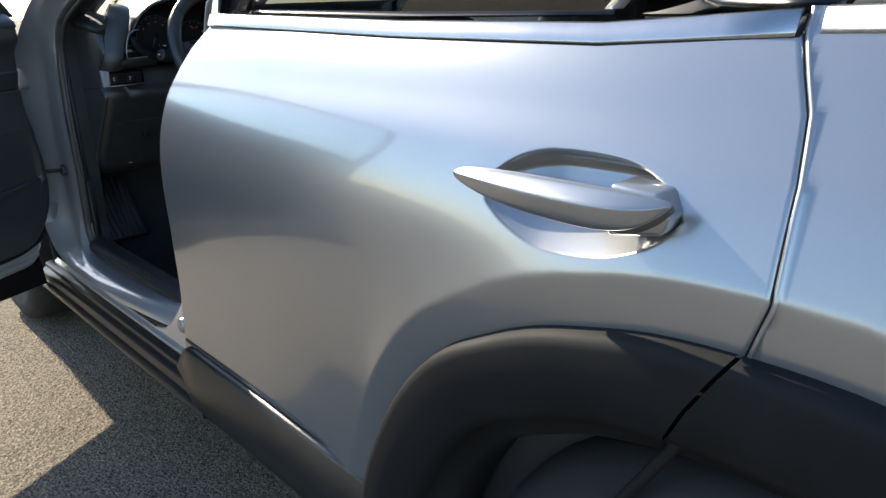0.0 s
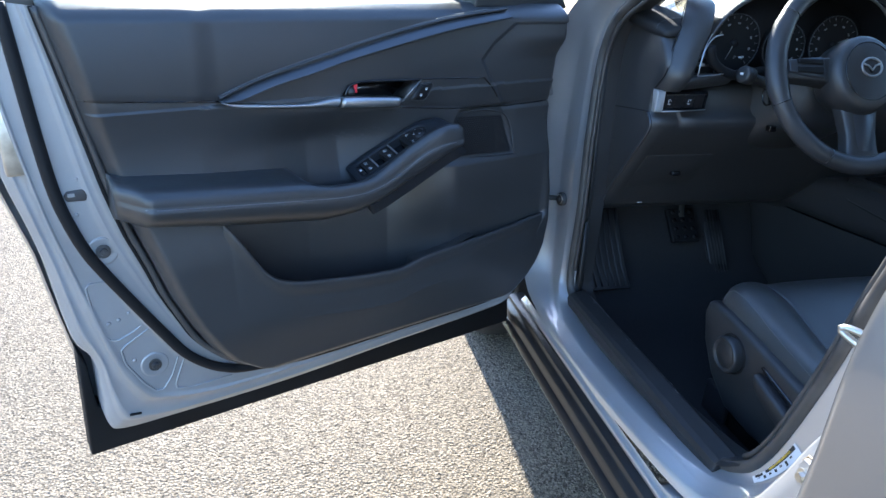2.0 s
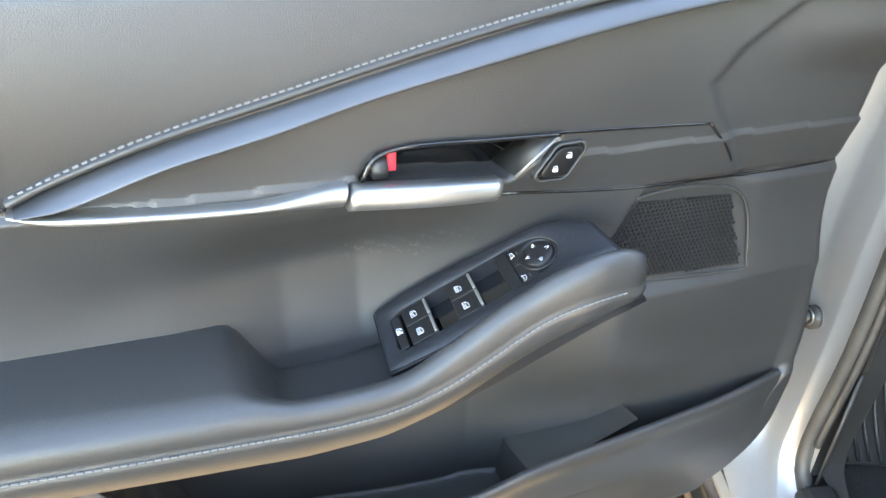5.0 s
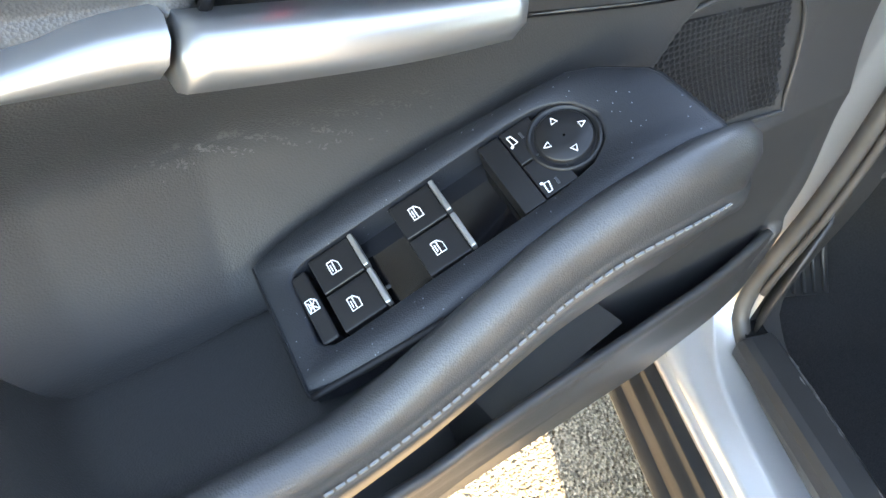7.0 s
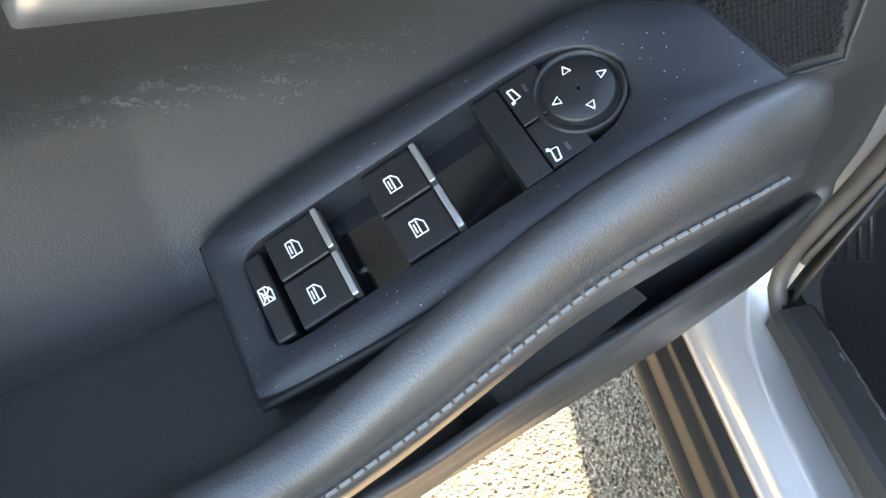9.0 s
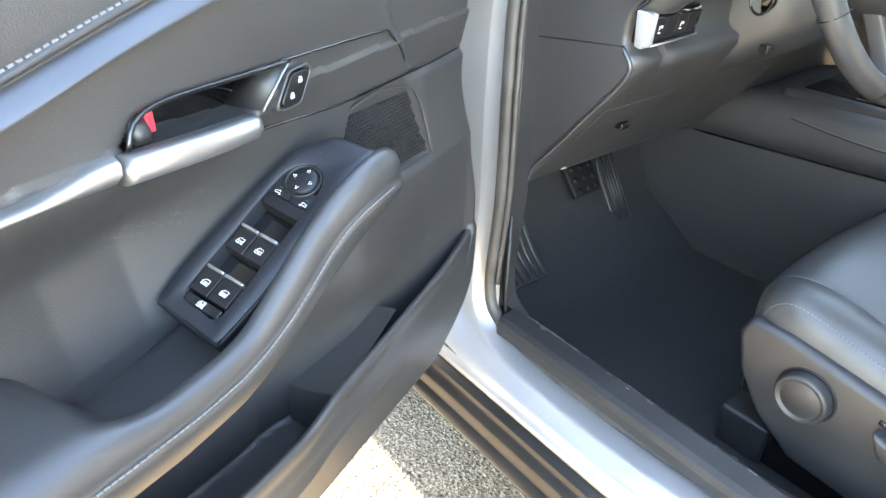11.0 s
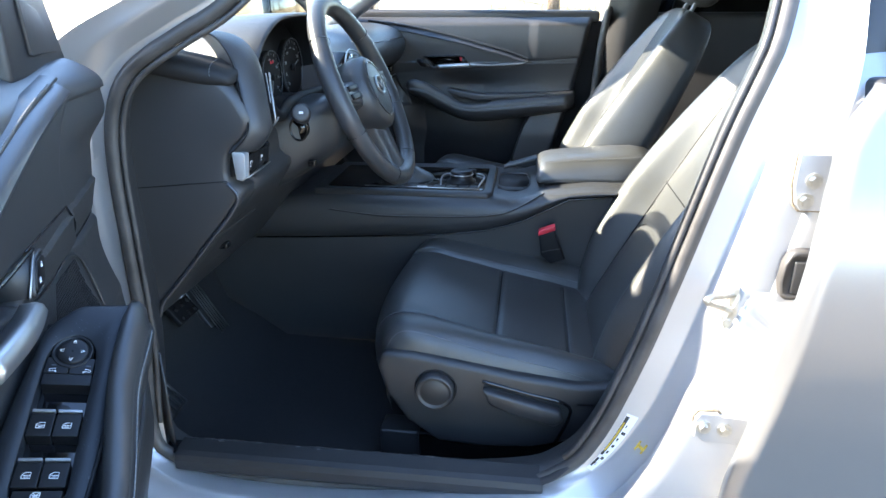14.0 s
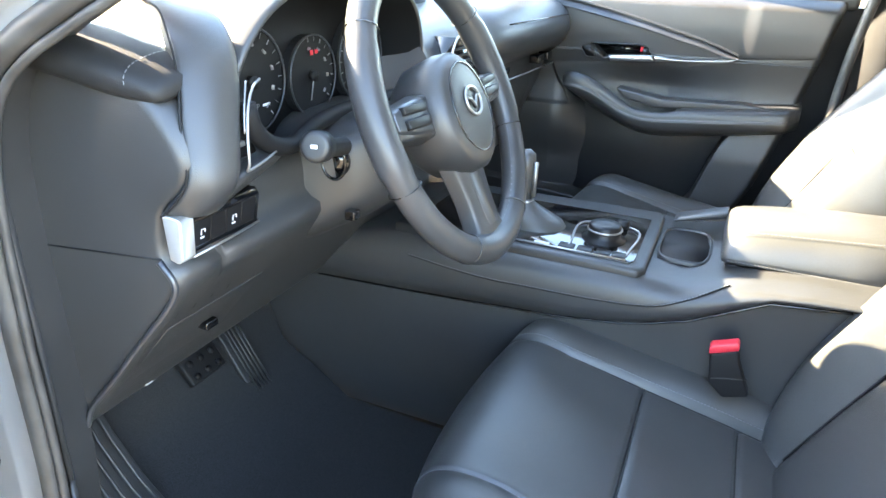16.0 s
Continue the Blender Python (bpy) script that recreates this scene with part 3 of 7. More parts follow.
# flat foot of the pillar between the sill and the rear door, with its rolled edge
FOOT_EDGE = [(0.362, 0.80), (0.378, 0.80), (0.395, 0.87), (0.435, 0.925), (0.48, 0.968), (0.53, 1.000), (0.58, 1.022), (0.64, 1.042), (0.72, 1.076), (0.80, 1.102)]
foot = []
for k in range(45):
    z = 0.362 + 0.438 * k / 44
    xa = lerp_at(FOOT_EDGE, z)
    y = lerp_at([(0.362, 0.0740), (0.44, 0.0755), (0.50, 0.0790), (0.56, 0.0840), (0.64, 0.0925), (0.72, 0.1030), (0.80, 0.1170)], z)
    foot.append([(xa - 0.004, y + 0.030, z), (xa - 0.003, y + 0.006, z), (xa, y + 0.001, z), (xa + 0.004, y - 0.0005, z)] + [(xa + 0.004 + (1.15 - xa) * j / 8, y, z) for j in range(1, 9)])
body("pillar_foot", loft(foot), JAMB, "flat silver foot of the door pillar")

# sill below the opening: painted slope, then the ribbed black sill cover
prof = [(0.0745, 0.381), (0.0735, 0.376), (0.0680, 0.3725), (0.0655, 0.370), (0.0655, 0.362), (0.080, 0.358)]
sill = [[(x, y, z) for y, z in prof] for x in (0.10, 0.3, 0.6, 0.9, 1.09)]
body("sill_panel", loft(sill), JAMB)
prof = [(0.095, 0.3545), (0.0725, 0.3550), (0.0690, 0.3535), (0.0570, 0.3500), (0.0550, 0.3480), (0.0545, 0.3400), (0.0530, 0.3370), (0.0500, 0.3350), (0.0430, 0.3280), (0.0415, 0.3250), (0.0410, 0.3140), (0.0395, 0.3065), (0.0360, 0.3050), (0.0280, 0.2940), (0.0265, 0.2910), (0.030, 0.2830), (0.06, 0.27), (0.12, 0.26)]
body("sill_cover", loft([[(x, y, z) for y, z in prof] for x in (0.03, 0.3, 0.6, 0.9, 1.12)]), SILL_CLAD, "stepped black plastic sill cover", bevel=0.0008)
# front wing and bonnet beyond the open door
wing = []
for x, top in ((0.035, 0.985), (-0.25, 0.96), (-0.6, 0.92), (-1.0, 0.86), (-1.35, 0.78)):
    wing.append([(x, lerp_at(SKIN, z) + 0.10 * max(0, (-x - 0.6)) ** 2, z) for z in [0.72 + (top - 0.72) * j / 10 for j in range(11)]] +
                [(x, 0.14 + 0.1 * max(0, (-x - 0.6)) ** 2, top + 0.02), (x, 0.40, top + 0.03), (x, 0.92, top + 0.045)])
body("front_wing", loft(wing), PAINT, solid=0.004)
wing2 = [[(x, 2 * MID - y, z) for x, y, z in row] for row in wing]
body("front_wing", loft(wing2), PAINT, solid=0.004)
body("front_bumper", loft([[(x, y, z) for z in (0.3, 0.5, 0.7, 0.82)] for x, y in ((-1.0, 0.12), (-1.3, 0.2), (-1.45, 0.5), (-1.48, 0.92), (-1.45, 1.34), (-1.3, 1.64), (-1.0, 1.72))]), PAINT, solid=0.004)
body("grille", loft([[(-1.34, y, 0.835), (-1.40, y, 0.825), (-1.44 + 0.25 * ((y - MID) / 0.8) ** 2 * 0.5, y, 0.80), (-1.44 + 0.25 * ((y - MID) / 0.8) ** 2 * 0.5, y, 0.70)] for y in [0.22 + 1.4 * k / 12 for k in range(13)]]), GLOSS, "black front grille", solid=0.004)
hinge_pillar = [[(x, y, z) for x, y in ((0.21, 0.16), (0.12, 0.14), (0.06, 0.125), (0.035, 0.12), (0.03, 0.20))] for z in (0.34, 0.55, 0.8, 1.02)]
body("hinge_pillar", loft(hinge_pillar), JAMB)

# roof, pillars and glass
roof = []
for x, z, w in ((0.62, 1.40, 0.50), (0.85, 1.475, 0.55), (1.2, 1.515, 0.57), (1.7, 1.52, 0.57), (2.3, 1.47, 0.54), (2.7, 1.40, 0.50)):
    roof.append([(x, MID + w * s, z - 0.05 * abs(s) ** 3) for s in [-1 + 0.125 * k for k in range(17)]])
body("roof", loft(roof), PAINT, solid=0.012)
body("headliner", loft([[(x, y, z - 0.035) for x, y, z in r] for r in roof]), CREAM)
ws = []
for f in [k / 10 for k in range(11)]:
    x, z = -0.12 + (0.64 + 0.12) * f, 1.03 + (1.405 - 1.03) * f
    w = 0.66 - 0.16 * f
    ws.append([(x + 0.10 * abs(s) ** 2 * (1 - f), MID + w * s, z - 0.03 * abs(s) ** 2) for s in [-1 + 0.2 * k for k in range(11)]])
g = body("windscreen", loft(ws), SCREEN, solid=0.004)
for s in (-1, 1):
    ap = [(0.02, MID + s * 0.69, 1.02), (0.2, MID + s * 0.655, 1.13), (0.42, MID + s * 0.585, 1.27), (0.64, MID + s * 0.52, 1.39), (0.9, MID + s * 0.56, 1.455), (1.2, MID + s * 0.575, 1.49), (1.7, MID + s * 0.57, 1.49), (2.3, MID + s * 0.54, 1.43), (2.7, MID + s * 0.52, 1.33)]
    body("roof_rail", tube(curve(ap, 40), 0.038, sides=10), PAINT)
    bp_ = [[(x, MID + s * y, z) for x, y in ((a, b), (a + 0.075, b), (a + 0.085, b - 0.03), (a, b - 0.03))] for a, b, z in ((1.25, 0.785, 1.09), (1.265, 0.72, 1.2), (1.26, 0.60, 1.42))]
    body("pillar_cover", loft(bp_, True, True), GLOSS if s < 0 else PLASTIC)

# belt line and rear side window
belt = [[(x, skin_y(x, 1.065) + dy, lerp_at([(1.2, 1.069), (1.68, 1.0570), (1.97, 1.0550), (2.15, 1.066)], x) + dz * 0.8) for dy, dz in ((0.004, -0.005), (-0.004, -0.003), (-0.003, 0.002), (0.003, 0.021), (0.010, 0.023), (0.02, 0.012))] for x in [1.215 + (2.138 - 1.215) * i / 16 for i in range(17)]]
body("belt_moulding", loft(belt, True, True), MOULD, "dark satin window moulding")
belt2 = [[(x, skin_y(x, 1.07) + dy, 1.067 + dz * 0.8 + 0.02 * (x - 2.15)) for dy, dz in ((0.004, -0.005), (-0.004, -0.003), (-0.003, 0.002), (0.003, 0.021), (0.010, 0.023), (0.02, 0.012))] for x in (2.155, 2.5, 2.8, 3.1)]
body("belt_moulding", loft(belt2, True, True), MOULD)
win = [[(x, 0.13 + (z - 1.08) * 0.62 + 0.012 * max(0, x - 1.2) ** 2, z) for z in (1.08, 1.15, 1.25, 1.35, 1.43)] for x in [1.24 + 0.09 * i for i in range(9)]]
body("rear_window", loft(win), TINT, "dark tinted rear side window", solid=0.004)
win2 = [[(x, 0.14 + (z - 1.08) * 0.62, z) for z in (1.08, 1.2, 1.3, 1.40)] for x in (1.99, 2.22, 2.4)]
body("quarter_window", loft(win2), TINT, solid=0.004)
body("window_bar", loft([[(x, 0.122 + (z - 1.08) * 0.62 + dy, z) for x, dy in ((1.955 + (z - 1.08) * 0.6, 0), (1.965 + (z - 1.08) * 0.6, -0.004), (1.975 + (z - 1.08) * 0.6, 0), (1.965 + (z - 1.08) * 0.6, 0.012))] for z in (1.085, 1.2, 1.40)], True, True), CHROME)

# rest of the shell: far side, tail, underbody
far = [[(x, 2 * MID - lerp_at(SKIN, z), z) for z in (0.32, 0.42, 0.55, 0.7, 0.85, 0.95, 1.02, 1.08)] for x in (0.0, 0.4, 0.8, 1.2, 1.7)]
body("far_side", loft(far), PAINT, solid=0.004)
far = [[(x, 2 * MID - lerp_at(SKIN, z), z) for z in (0.78, 0.85, 0.95, 1.02, 1.08)] for x in (1.7, 2.2, 2.7, 3.15)]
body("far_side", loft(far), PAINT, solid=0.004)
body("tailgate", loft([[(x, MID + s, z) for x, z in ((3.15, 0.35), (3.2, 0.7), (3.12, 1.05), (2.7, 1.38))] for s in (-0.85, -0.5, 0, 0.5, 0.85)]), PAINT, solid=0.01)
body("underbody", box(-0.9, 3.1, 0.24, 2 * MID - 0.24, 0.2, 0.245), CLAD)


# ---- the open driver's door: built shut, in (along, inwards, up) from its hinge, then swung open ----
HINGE, SWING = (0.04, 0.03), 65.5
DOOR = pose(HINGE[0], HINGE[1], 0, 0, 0, -SWING)


def smooth(x):
    x = min(1.0, max(0.0, x))
    return x * x * (3 - 2 * x)


OUT_EDGE = [(0.40, 0.985), (0.5, 1.0), (0.6, 1.016), (0.7, 1.030), (0.8, 1.055), (0.9, 1.075), (1.0, 1.085), (1.09, 1.09)]
rows = []
for i in range(41):
    z = 0.385 + (1.085 - 0.385) * i / 40
    b = lerp_at(OUT_EDGE, z)
    row = [(0.0, lerp_at(SKIN, z) - 0.01, z)] + [(b * j / 24, lerp_at(SKIN, z) - 0.03 + 0.004, z) for j in range(25)] + [(b - 0.004, lerp_at(SKIN, z) - 0.03 + 0.012, z)]
    rows.append(row)
door = part("front_door", loft(rows), PAINT, car, "wide open silver driver's door with black trim inside", solid=0.0)
door.matrix_parent_inverse = Matrix.Translation(-CAR)
door.matrix_basis = DOOR


def dpart(name, bm, mat, label="", **k):
    return part(name, bm, mat, door, label, **k)


# pressed steel inside: stations of (trim edge, seal, ridge, outer edge)
ST = [((0.078, 0.62), (0.066, 0.60), (0.058, 0.59), (0.050, 0.58)), ((0.090, 0.545), (0.075, 0.50), (0.066, 0.47), (0.058, 0.45)), ((0.125, 0.497), (0.12, 0.47), (0.095, 0.43), (0.075, 0.397)),
      ((0.20, 0.471), (0.20, 0.456), (0.18, 0.425), (0.16, 0.386)), ((0.40, 0.470), (0.40, 0.455), (0.40, 0.422), (0.40, 0.380)), ((0.60, 0.468), (0.62, 0.455), (0.64, 0.420), (0.65, 0.372)),
      ((0.70, 0.470), (0.745, 0.468), (0.80, 0.424), (0.85, 0.376)), ((0.745, 0.488), (0.789, 0.482), (0.893, 0.443), (0.955, 0.381)), ((0.771, 0.503), (0.820, 0.502), (0.919, 0.462), (0.977, 0.400)),
      ((0.800, 0.530), (0.852, 0.535), (0.944, 0.506), (0.978, 0.455)), ((0.828, 0.562), (0.882, 0.584), (0.955, 0.540), (0.978, 0.508)), ((0.850, 0.610), (0.906, 0.625), (0.963, 0.569), (0.986, 0.541)),
      ((0.869, 0.656), (0.928, 0.664), (0.975, 0.625), (1.003, 0.570)), ((0.880, 0.695), (0.950, 0.704), (0.985, 0.670), (1.012, 0.635)), ((0.892, 0.733), (0.967, 0.738), (0.996, 0.723), (1.020, 0.705)),
      ((0.903, 0.765), (0.983, 0.785), (1.008, 0.780), (1.032, 0.770)), ((0.920, 0.83), (0.995, 0.84), (1.018, 0.84), (1.048, 0.84)), ((0.933, 0.89), (1.003, 0.92), (1.030, 0.92), (1.062, 0.92)),
      ((0.958, 1.009), (1.010, 1.02), (1.042, 1.02), (1.075, 1.02)), ((0.975, 1.085), (1.015, 1.09), (1.048, 1.09), (1.08, 1.09))]


def along(k, per=8):
    """The k-th line of the stations, eased through them, the same share of every step."""
    pts = [Vector((q[k][0], 0, q[k][1])) for q in ST]
    pts = [pts[0] * 2 - pts[1]] + pts + [pts[-1] * 2 - pts[-2]]
    out = []
    for i in range(len(pts) - 3):
        a, b, c, d = pts[i:i + 4]
        out += [0.5 * (2 * b + (c - a) * t + (2 * a - 5 * b + 4 * c - d) * t * t + (3 * b - a - 3 * c + d) * t ** 3) for t in [j / per for j in range(per)]]
    return out + [pts[-2]]


tr, se_, ri, ou = (along(k) for k in range(4))
sheet = []
for a, b, m, c in zip(tr, se_, ri, ou):
    row = [(a.x, 0.165, a.z)]
    for p, q, folds in ((a, b, ((0.0, 0.166), (0.14, 0.166), (0.22, 0.161), (0.28, 0.151), (0.33, 0.1490), (0.40, 0.1500), (0.44, 0.1500), (0.50, 0.1475), (0.56, 0.1468), (0.9, 0.1462), (1.0, 0.146))),
                        (b, m, ((0.06, 0.144), (0.12, 0.129), (0.17, 0.1262), (0.24, 0.1255), (0.80, 0.1250), (0.86, 0.1252), (0.90, 0.1272), (0.97, 0.1278), (1.0, 0.1262))),
                        (m, c, ((0.08, 0.119), (0.14, 0.1125), (0.20, 0.1105), (0.44, 0.1085), (0.50, 0.1100), (0.58, 0.1100), (0.63, 0.1070), (0.68, 0.1010), (0.74, 0.0985), (0.90, 0.0945), (0.97, 0.0890), (1.0, 0.076), (1.004, 0.02)))):
        for f, v in folds:
            w = p.lerp(q, f)
            row.append((w.x, v, w.z))
    sheet.append(row)
dpart("inner_panel", loft(sheet), SHADED_SHEET, "pressed silver sheet inside the door")
dpart("edge_seal", tube([(b.x, 0.150, b.z) for b in se_], 0.0086, sides=8), BLACK, "black rubber seal along the door sheet")
strip = [a.lerp(b, 0.07) for a, b in zip(tr, se_)]
dpart("trim_strip", tube([(p.x, 0.1675, p.z) for p in strip[48:]], 0.0052, sides=8), RUBBER, "black strip beside the trim")
strip = [a.lerp(b, 0.17) for a, b in zip(tr, se_)]
dpart("trim_strip", tube([(p.x, 0.1640, p.z) for p in strip[52:]], 0.0036, sides=8), CLAD, "grey lip of the strip")
# pressed stiffening ribs and plugs in the corner of the sheet
for pts in ([(0.938, 0.676), (0.954, 0.680), (0.971, 0.680), (0.976, 0.674), (0.973, 0.634), (0.964, 0.591), (0.956, 0.577), (0.944, 0.573), (0.920, 0.582), (0.905, 0.592)],
            [(0.893, 0.583), (0.934, 0.561), (0.942, 0.553), (0.939, 0.527), (0.916, 0.482), (0.900, 0.461), (0.886, 0.460), (0.870, 0.481), (0.855, 0.518)],
            [(0.842, 0.520), (0.866, 0.463), (0.864, 0.453), (0.837, 0.446), (0.76, 0.446)]):
    fine = []
    for a, b in zip(pts, pts[1:]):
        fine += [(a[0] + (b[0] - a[0]) * f, 0.1254, a[1] + (b[1] - a[1]) * f) for f in (0.1, 0.5, 0.9)]
    dpart("pressed_rib", tube(curve(fine, 80), 0.0022, False, 8, 0.8), SHADED_SHEET)
for u, z, dv in ((0.946, 0.738, 0.021), (0.895, 0.512, 0.0)):
    bmj = joined([disc((u, 0.1265 + dv, z), (0, 1, 0), 0.0105, 0.003, 20), disc((u, 0.1295 + dv, z), (0, 1, 0), 0.0065, 0.005, 16, 0.005), disc((u - 0.001, 0.134 + dv, z), (0, 1, 0), 0.0022, 0.002, 10)])
    dpart("plug_dish", loft([[(u + r_ * math.cos(2 * math.pi * k / 28), v_ + dv, z + r_ * math.sin(2 * math.pi * k / 28)) for k in range(28)] for r_, v_ in ((0.0235, 0.1245), (0.022, 0.1268), (0.020, 0.1272), (0.0150, 0.1258), (0.010, 0.1256))], True), SHADED_SHEET)
    dpart("rubber_plug", bmj, RUBBER, "black rubber plug", smooth=False)
for u, z in ((0.953, 0.606), (0.938, 0.609), (0.922, 0.617), (0.925, 0.529), (0.930, 0.500)):
    dpart("weld_dimple", disc((u, 0.1250, z), (0, 1, 0), 0.0038, 0.0016, 12, 0.0022), SHADED_SHEET)
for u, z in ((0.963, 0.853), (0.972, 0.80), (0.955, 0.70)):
    dpart("weld_dimple", disc((u, 0.1462, z), (0, 1, 0), 0.0038, 0.0012, 12, 0.0022), SHADED_SHEET)
dpart("drain_slot", tube([(0.944, 0.112, 0.420), (0.926, 0.112, 0.417)], 0.0022, sides=6), BLACK)
# latch on the door's end: a flush block, black for the recess's shade
latch = dpart("latch", prism([(0.956, 0.8195), (0.981, 0.8215), (0.984, 0.830), (0.980, 0.8365), (0.958, 0.8375), (0.953, 0.829)], 0.138, 0.1495), RUBBER, "flush black block for the dark latch recess", bevel=0.0025)
part("latch_tab", box(0.970, 0.979, 0.1490, 0.1515, 0.8285, 0.8335), SHADED_SHEET, latch, smooth=False)
dpart("latch_plate", box(0.985, 1.045, 0.06, 0.122, 0.86, 0.96), STEEL, bevel=0.004)
# lower cladding
pl = [(0.012, 0.300), (1.008, 0.316), (0.999, 0.53), (0.988, 0.50), (0.984, 0.412), (0.93, 0.397), (0.50, 0.390), (0.10, 0.392), (0.02, 0.40)]
dpart("cladding", prism(pl, -0.004, 0.045), CLAD, "black plastic lower door cladding", bevel=0.004)

# trim panel: a relief over (along, up)
UF = [(0.468, 0.20), (0.475, 0.165), (0.49, 0.132), (0.52, 0.105), (0.55, 0.09), (0.60, 0.075), (0.65, 0.067), (0.85, 0.070), (1.09, 0.072)]
UR = [(0.468, 0.69), (0.473, 0.715), (0.488, 0.75), (0.52, 0.793), (0.55, 0.815), (0.60, 0.842), (0.65, 0.864), (0.70, 0.880), (0.78, 0.905), (0.85, 0.925), (0.95, 0.947), (1.01, 0.959), (1.09, 0.976)]
POCKET = [(0.115, 0.668), (0.283, 0.650), (0.411, 0.638), (0.474, 0.626), (0.636, 0.643), (0.693, 0.656), (0.725, 0.679), (0.753, 0.724), (0.777, 0.764), (0.80, 0.80)]
CORNER = [(0.80, 0.10), (0.90, 0.212), (0.962, 0.260), (0.996, 0.285), (1.024, 0.261), (1.073, 0.193), (1.10, 0.15)]
BTZ = [(0.36, 0.858), (0.384, 0.847), (0.456, 0.805), (0.526, 0.772), (0.571, 0.759), (0.628, 0.757), (0.707, 0.767), (0.82, 0.783), (0.894, 0.795), (0.93, 0.800)]
RECESS = [(0.568, 0.945), (0.552, 0.967), (0.527, 0.970), (0.412, 0.967), (0.450, 0.936)]


def inside(poly, x, y):
    """How far a point lies within a convex outline (below nought: outside)."""
    best = 9.0
    n = len(poly)
    area = sum(poly[i][0] * poly[(i + 1) % n][1] - poly[(i + 1) % n][0] * poly[i][1] for i in range(n))
    for i in range(n):
        (ax, ay), (bx, by) = poly[i], poly[(i + 1) % n]
        d = ((bx - ax) * (y - ay) - (by - ay) * (x - ax)) / math.hypot(bx - ax, by - ay)
        best = min(best, d if area > 0 else -d)
    return best


def trim_v(u, z, pocket=True):
    if z > 0.95:
        v = 0.206 + 0.006 * math.sin((z - 0.95) / 0.14 * math.pi)
    elif z > 0.80:
        v = 0.210 - 0.014 * math.sin((z - 0.80) / 0.15 * math.pi)
    else:
        v = 0.210 + 0.012 * smooth((0.80 - z) / 0.1) - 0.022 * smooth((0.60 - z) / 0.14)
    # hollow behind the switches and over the grab cup
    v -= lerp_at([(0.40, 0.0), (0.45, 0.007), (0.48, 0.014), (0.52, 0.023), (0.56, 0.031), (0.62, 0.029), (0.70, 0.012), (0.80, 0.0)], u) * smooth((0.935 - z) / 0.065) * smooth((z - 0.745) / 0.03)
    if z > 1.066:
        v -= 0.030 * ((z - 1.066) / 0.028) ** 2
    # thin joint below the upper pad
    line = lerp_at([(0.07, 0.905), (0.21, 0.903), (0.45, 0.924), (0.58, 0.934), (0.687, 0.940), (0.77, 0.957), (0.95, 0.970)], u)
    v -= 0.0012 * math.exp(-((z - line) / 0.0060) ** 2)
    if z > line:
        v += 0.006 * smooth((u - 0.765) / 0.04)
    # speaker panel, sunk behind the edge of the leather
    edge = lerp_at([(0.80, 0.372), (0.842, 0.354), (0.868, 0.3346), (0.9095, 0.316)], z)
    v -= 0.007 * smooth((edge - u) / 0.006) * smooth((z - 0.800) / 0.012) * smooth((0.912 - z) / 0.008) * smooth((u - 0.165) / 0.055)
    # dished front corner
    ul = lerp_at(CORNER, z)
    if 0.895 < z < 1.06:
        v -= 0.005 * smooth((ul - u) / 0.016) * smooth((z - 0.897) / 0.010)
    # pad swells towards the hinge
    v += 0.024 * smooth((0.26 - u) / 0.18) * smooth((z - 0.99) / 0.05)
    # shallow front line between corner and lower panel
    if u < 0.21:
        v -= 0.0010 * math.exp(-((z - 0.904) / 0.006) ** 2)
    # map pocket: the back wall drops behind its front panel
    zl = spline_at(POCKET, u)
    if pocket:
        zb = zl - 0.085 * smooth((u - 0.085) / 0.06) * (1 - smooth((u - 0.70) / 0.07))
        if u < 0.79 and z > zb - 0.004:
            deep = lerp_at([(0.07, 0.0), (0.10, 0.012), (0.20, 0.020), (0.32, 0.040), (0.44, 0.085), (0.60, 0.10)], u)
            deep *= smooth((z - zb + 0.004) / 0.012) * (1 - smooth((z - zl) / 0.14) * (1 - smooth((u - 0.32) / 0.12)))
            v -= deep * smooth((lerp_at(BTZ, u) + 0.025 - z) / 0.03)
    elif u < 0.80 and zl - 0.03 < z:
        v += 0.006 * smooth((z - zl + 0.03) / 0.025) * smooth((u - 0.1) / 0.1)
    # bowl behind the handle
    k = inside(RECESS, u, z)
    if k > -0.002:
        v -= 0.034 * smooth((k + 0.002) / 0.006)
    # rolled edges
    a, b = lerp_at(UF, z), lerp_at(UR, z)
    for e, roll in ((u - a, 0.016), (b - u, 0.030)):
        if e < 0.02:
            v -= roll * (1 - e / 0.02) ** 2.2
    lo = 0.468
    if z < lo + 0.02:
        v -= 0.024 * (1 - (z - lo) / 0.02) ** 2
    return v


rows = []
NZ, NU = 270, 320
LOW = 85
for i in range(NZ + 1):
    row = []
    for j in range(NU + 1):
        zl = spline_at(POCKET, 0.07 + 0.88 * j / NU)
        z = 0.468 + (zl - 0.468) * i / LOW if i <= LOW else zl + (1.094 - zl) * (i - LOW) / (NZ - LOW)
        for _ in range(3):
            a, b = lerp_at(UF, z), lerp_at(UR, z)
            u = a + (b - a) * j / NU
            zl = spline_at(POCKET, u)
            z = 0.468 + (zl - 0.468) * i / LOW if i <= LOW else zl + (1.094 - zl) * (i - LOW) / (NZ - LOW)
        row.append((u, trim_v(u, z), z))
    row = [(row[0][0], 0.155, row[0][2])] + row + [(row[-1][0], 0.155, row[-1][2])]
    rows.append(row)
rows.append([(u, 0.10, z + 0.004) for u, v, z in rows[-1]])
dpart("trim_panel", loft(rows), SOFT, "black padded inner door panel with map pocket")
front = []
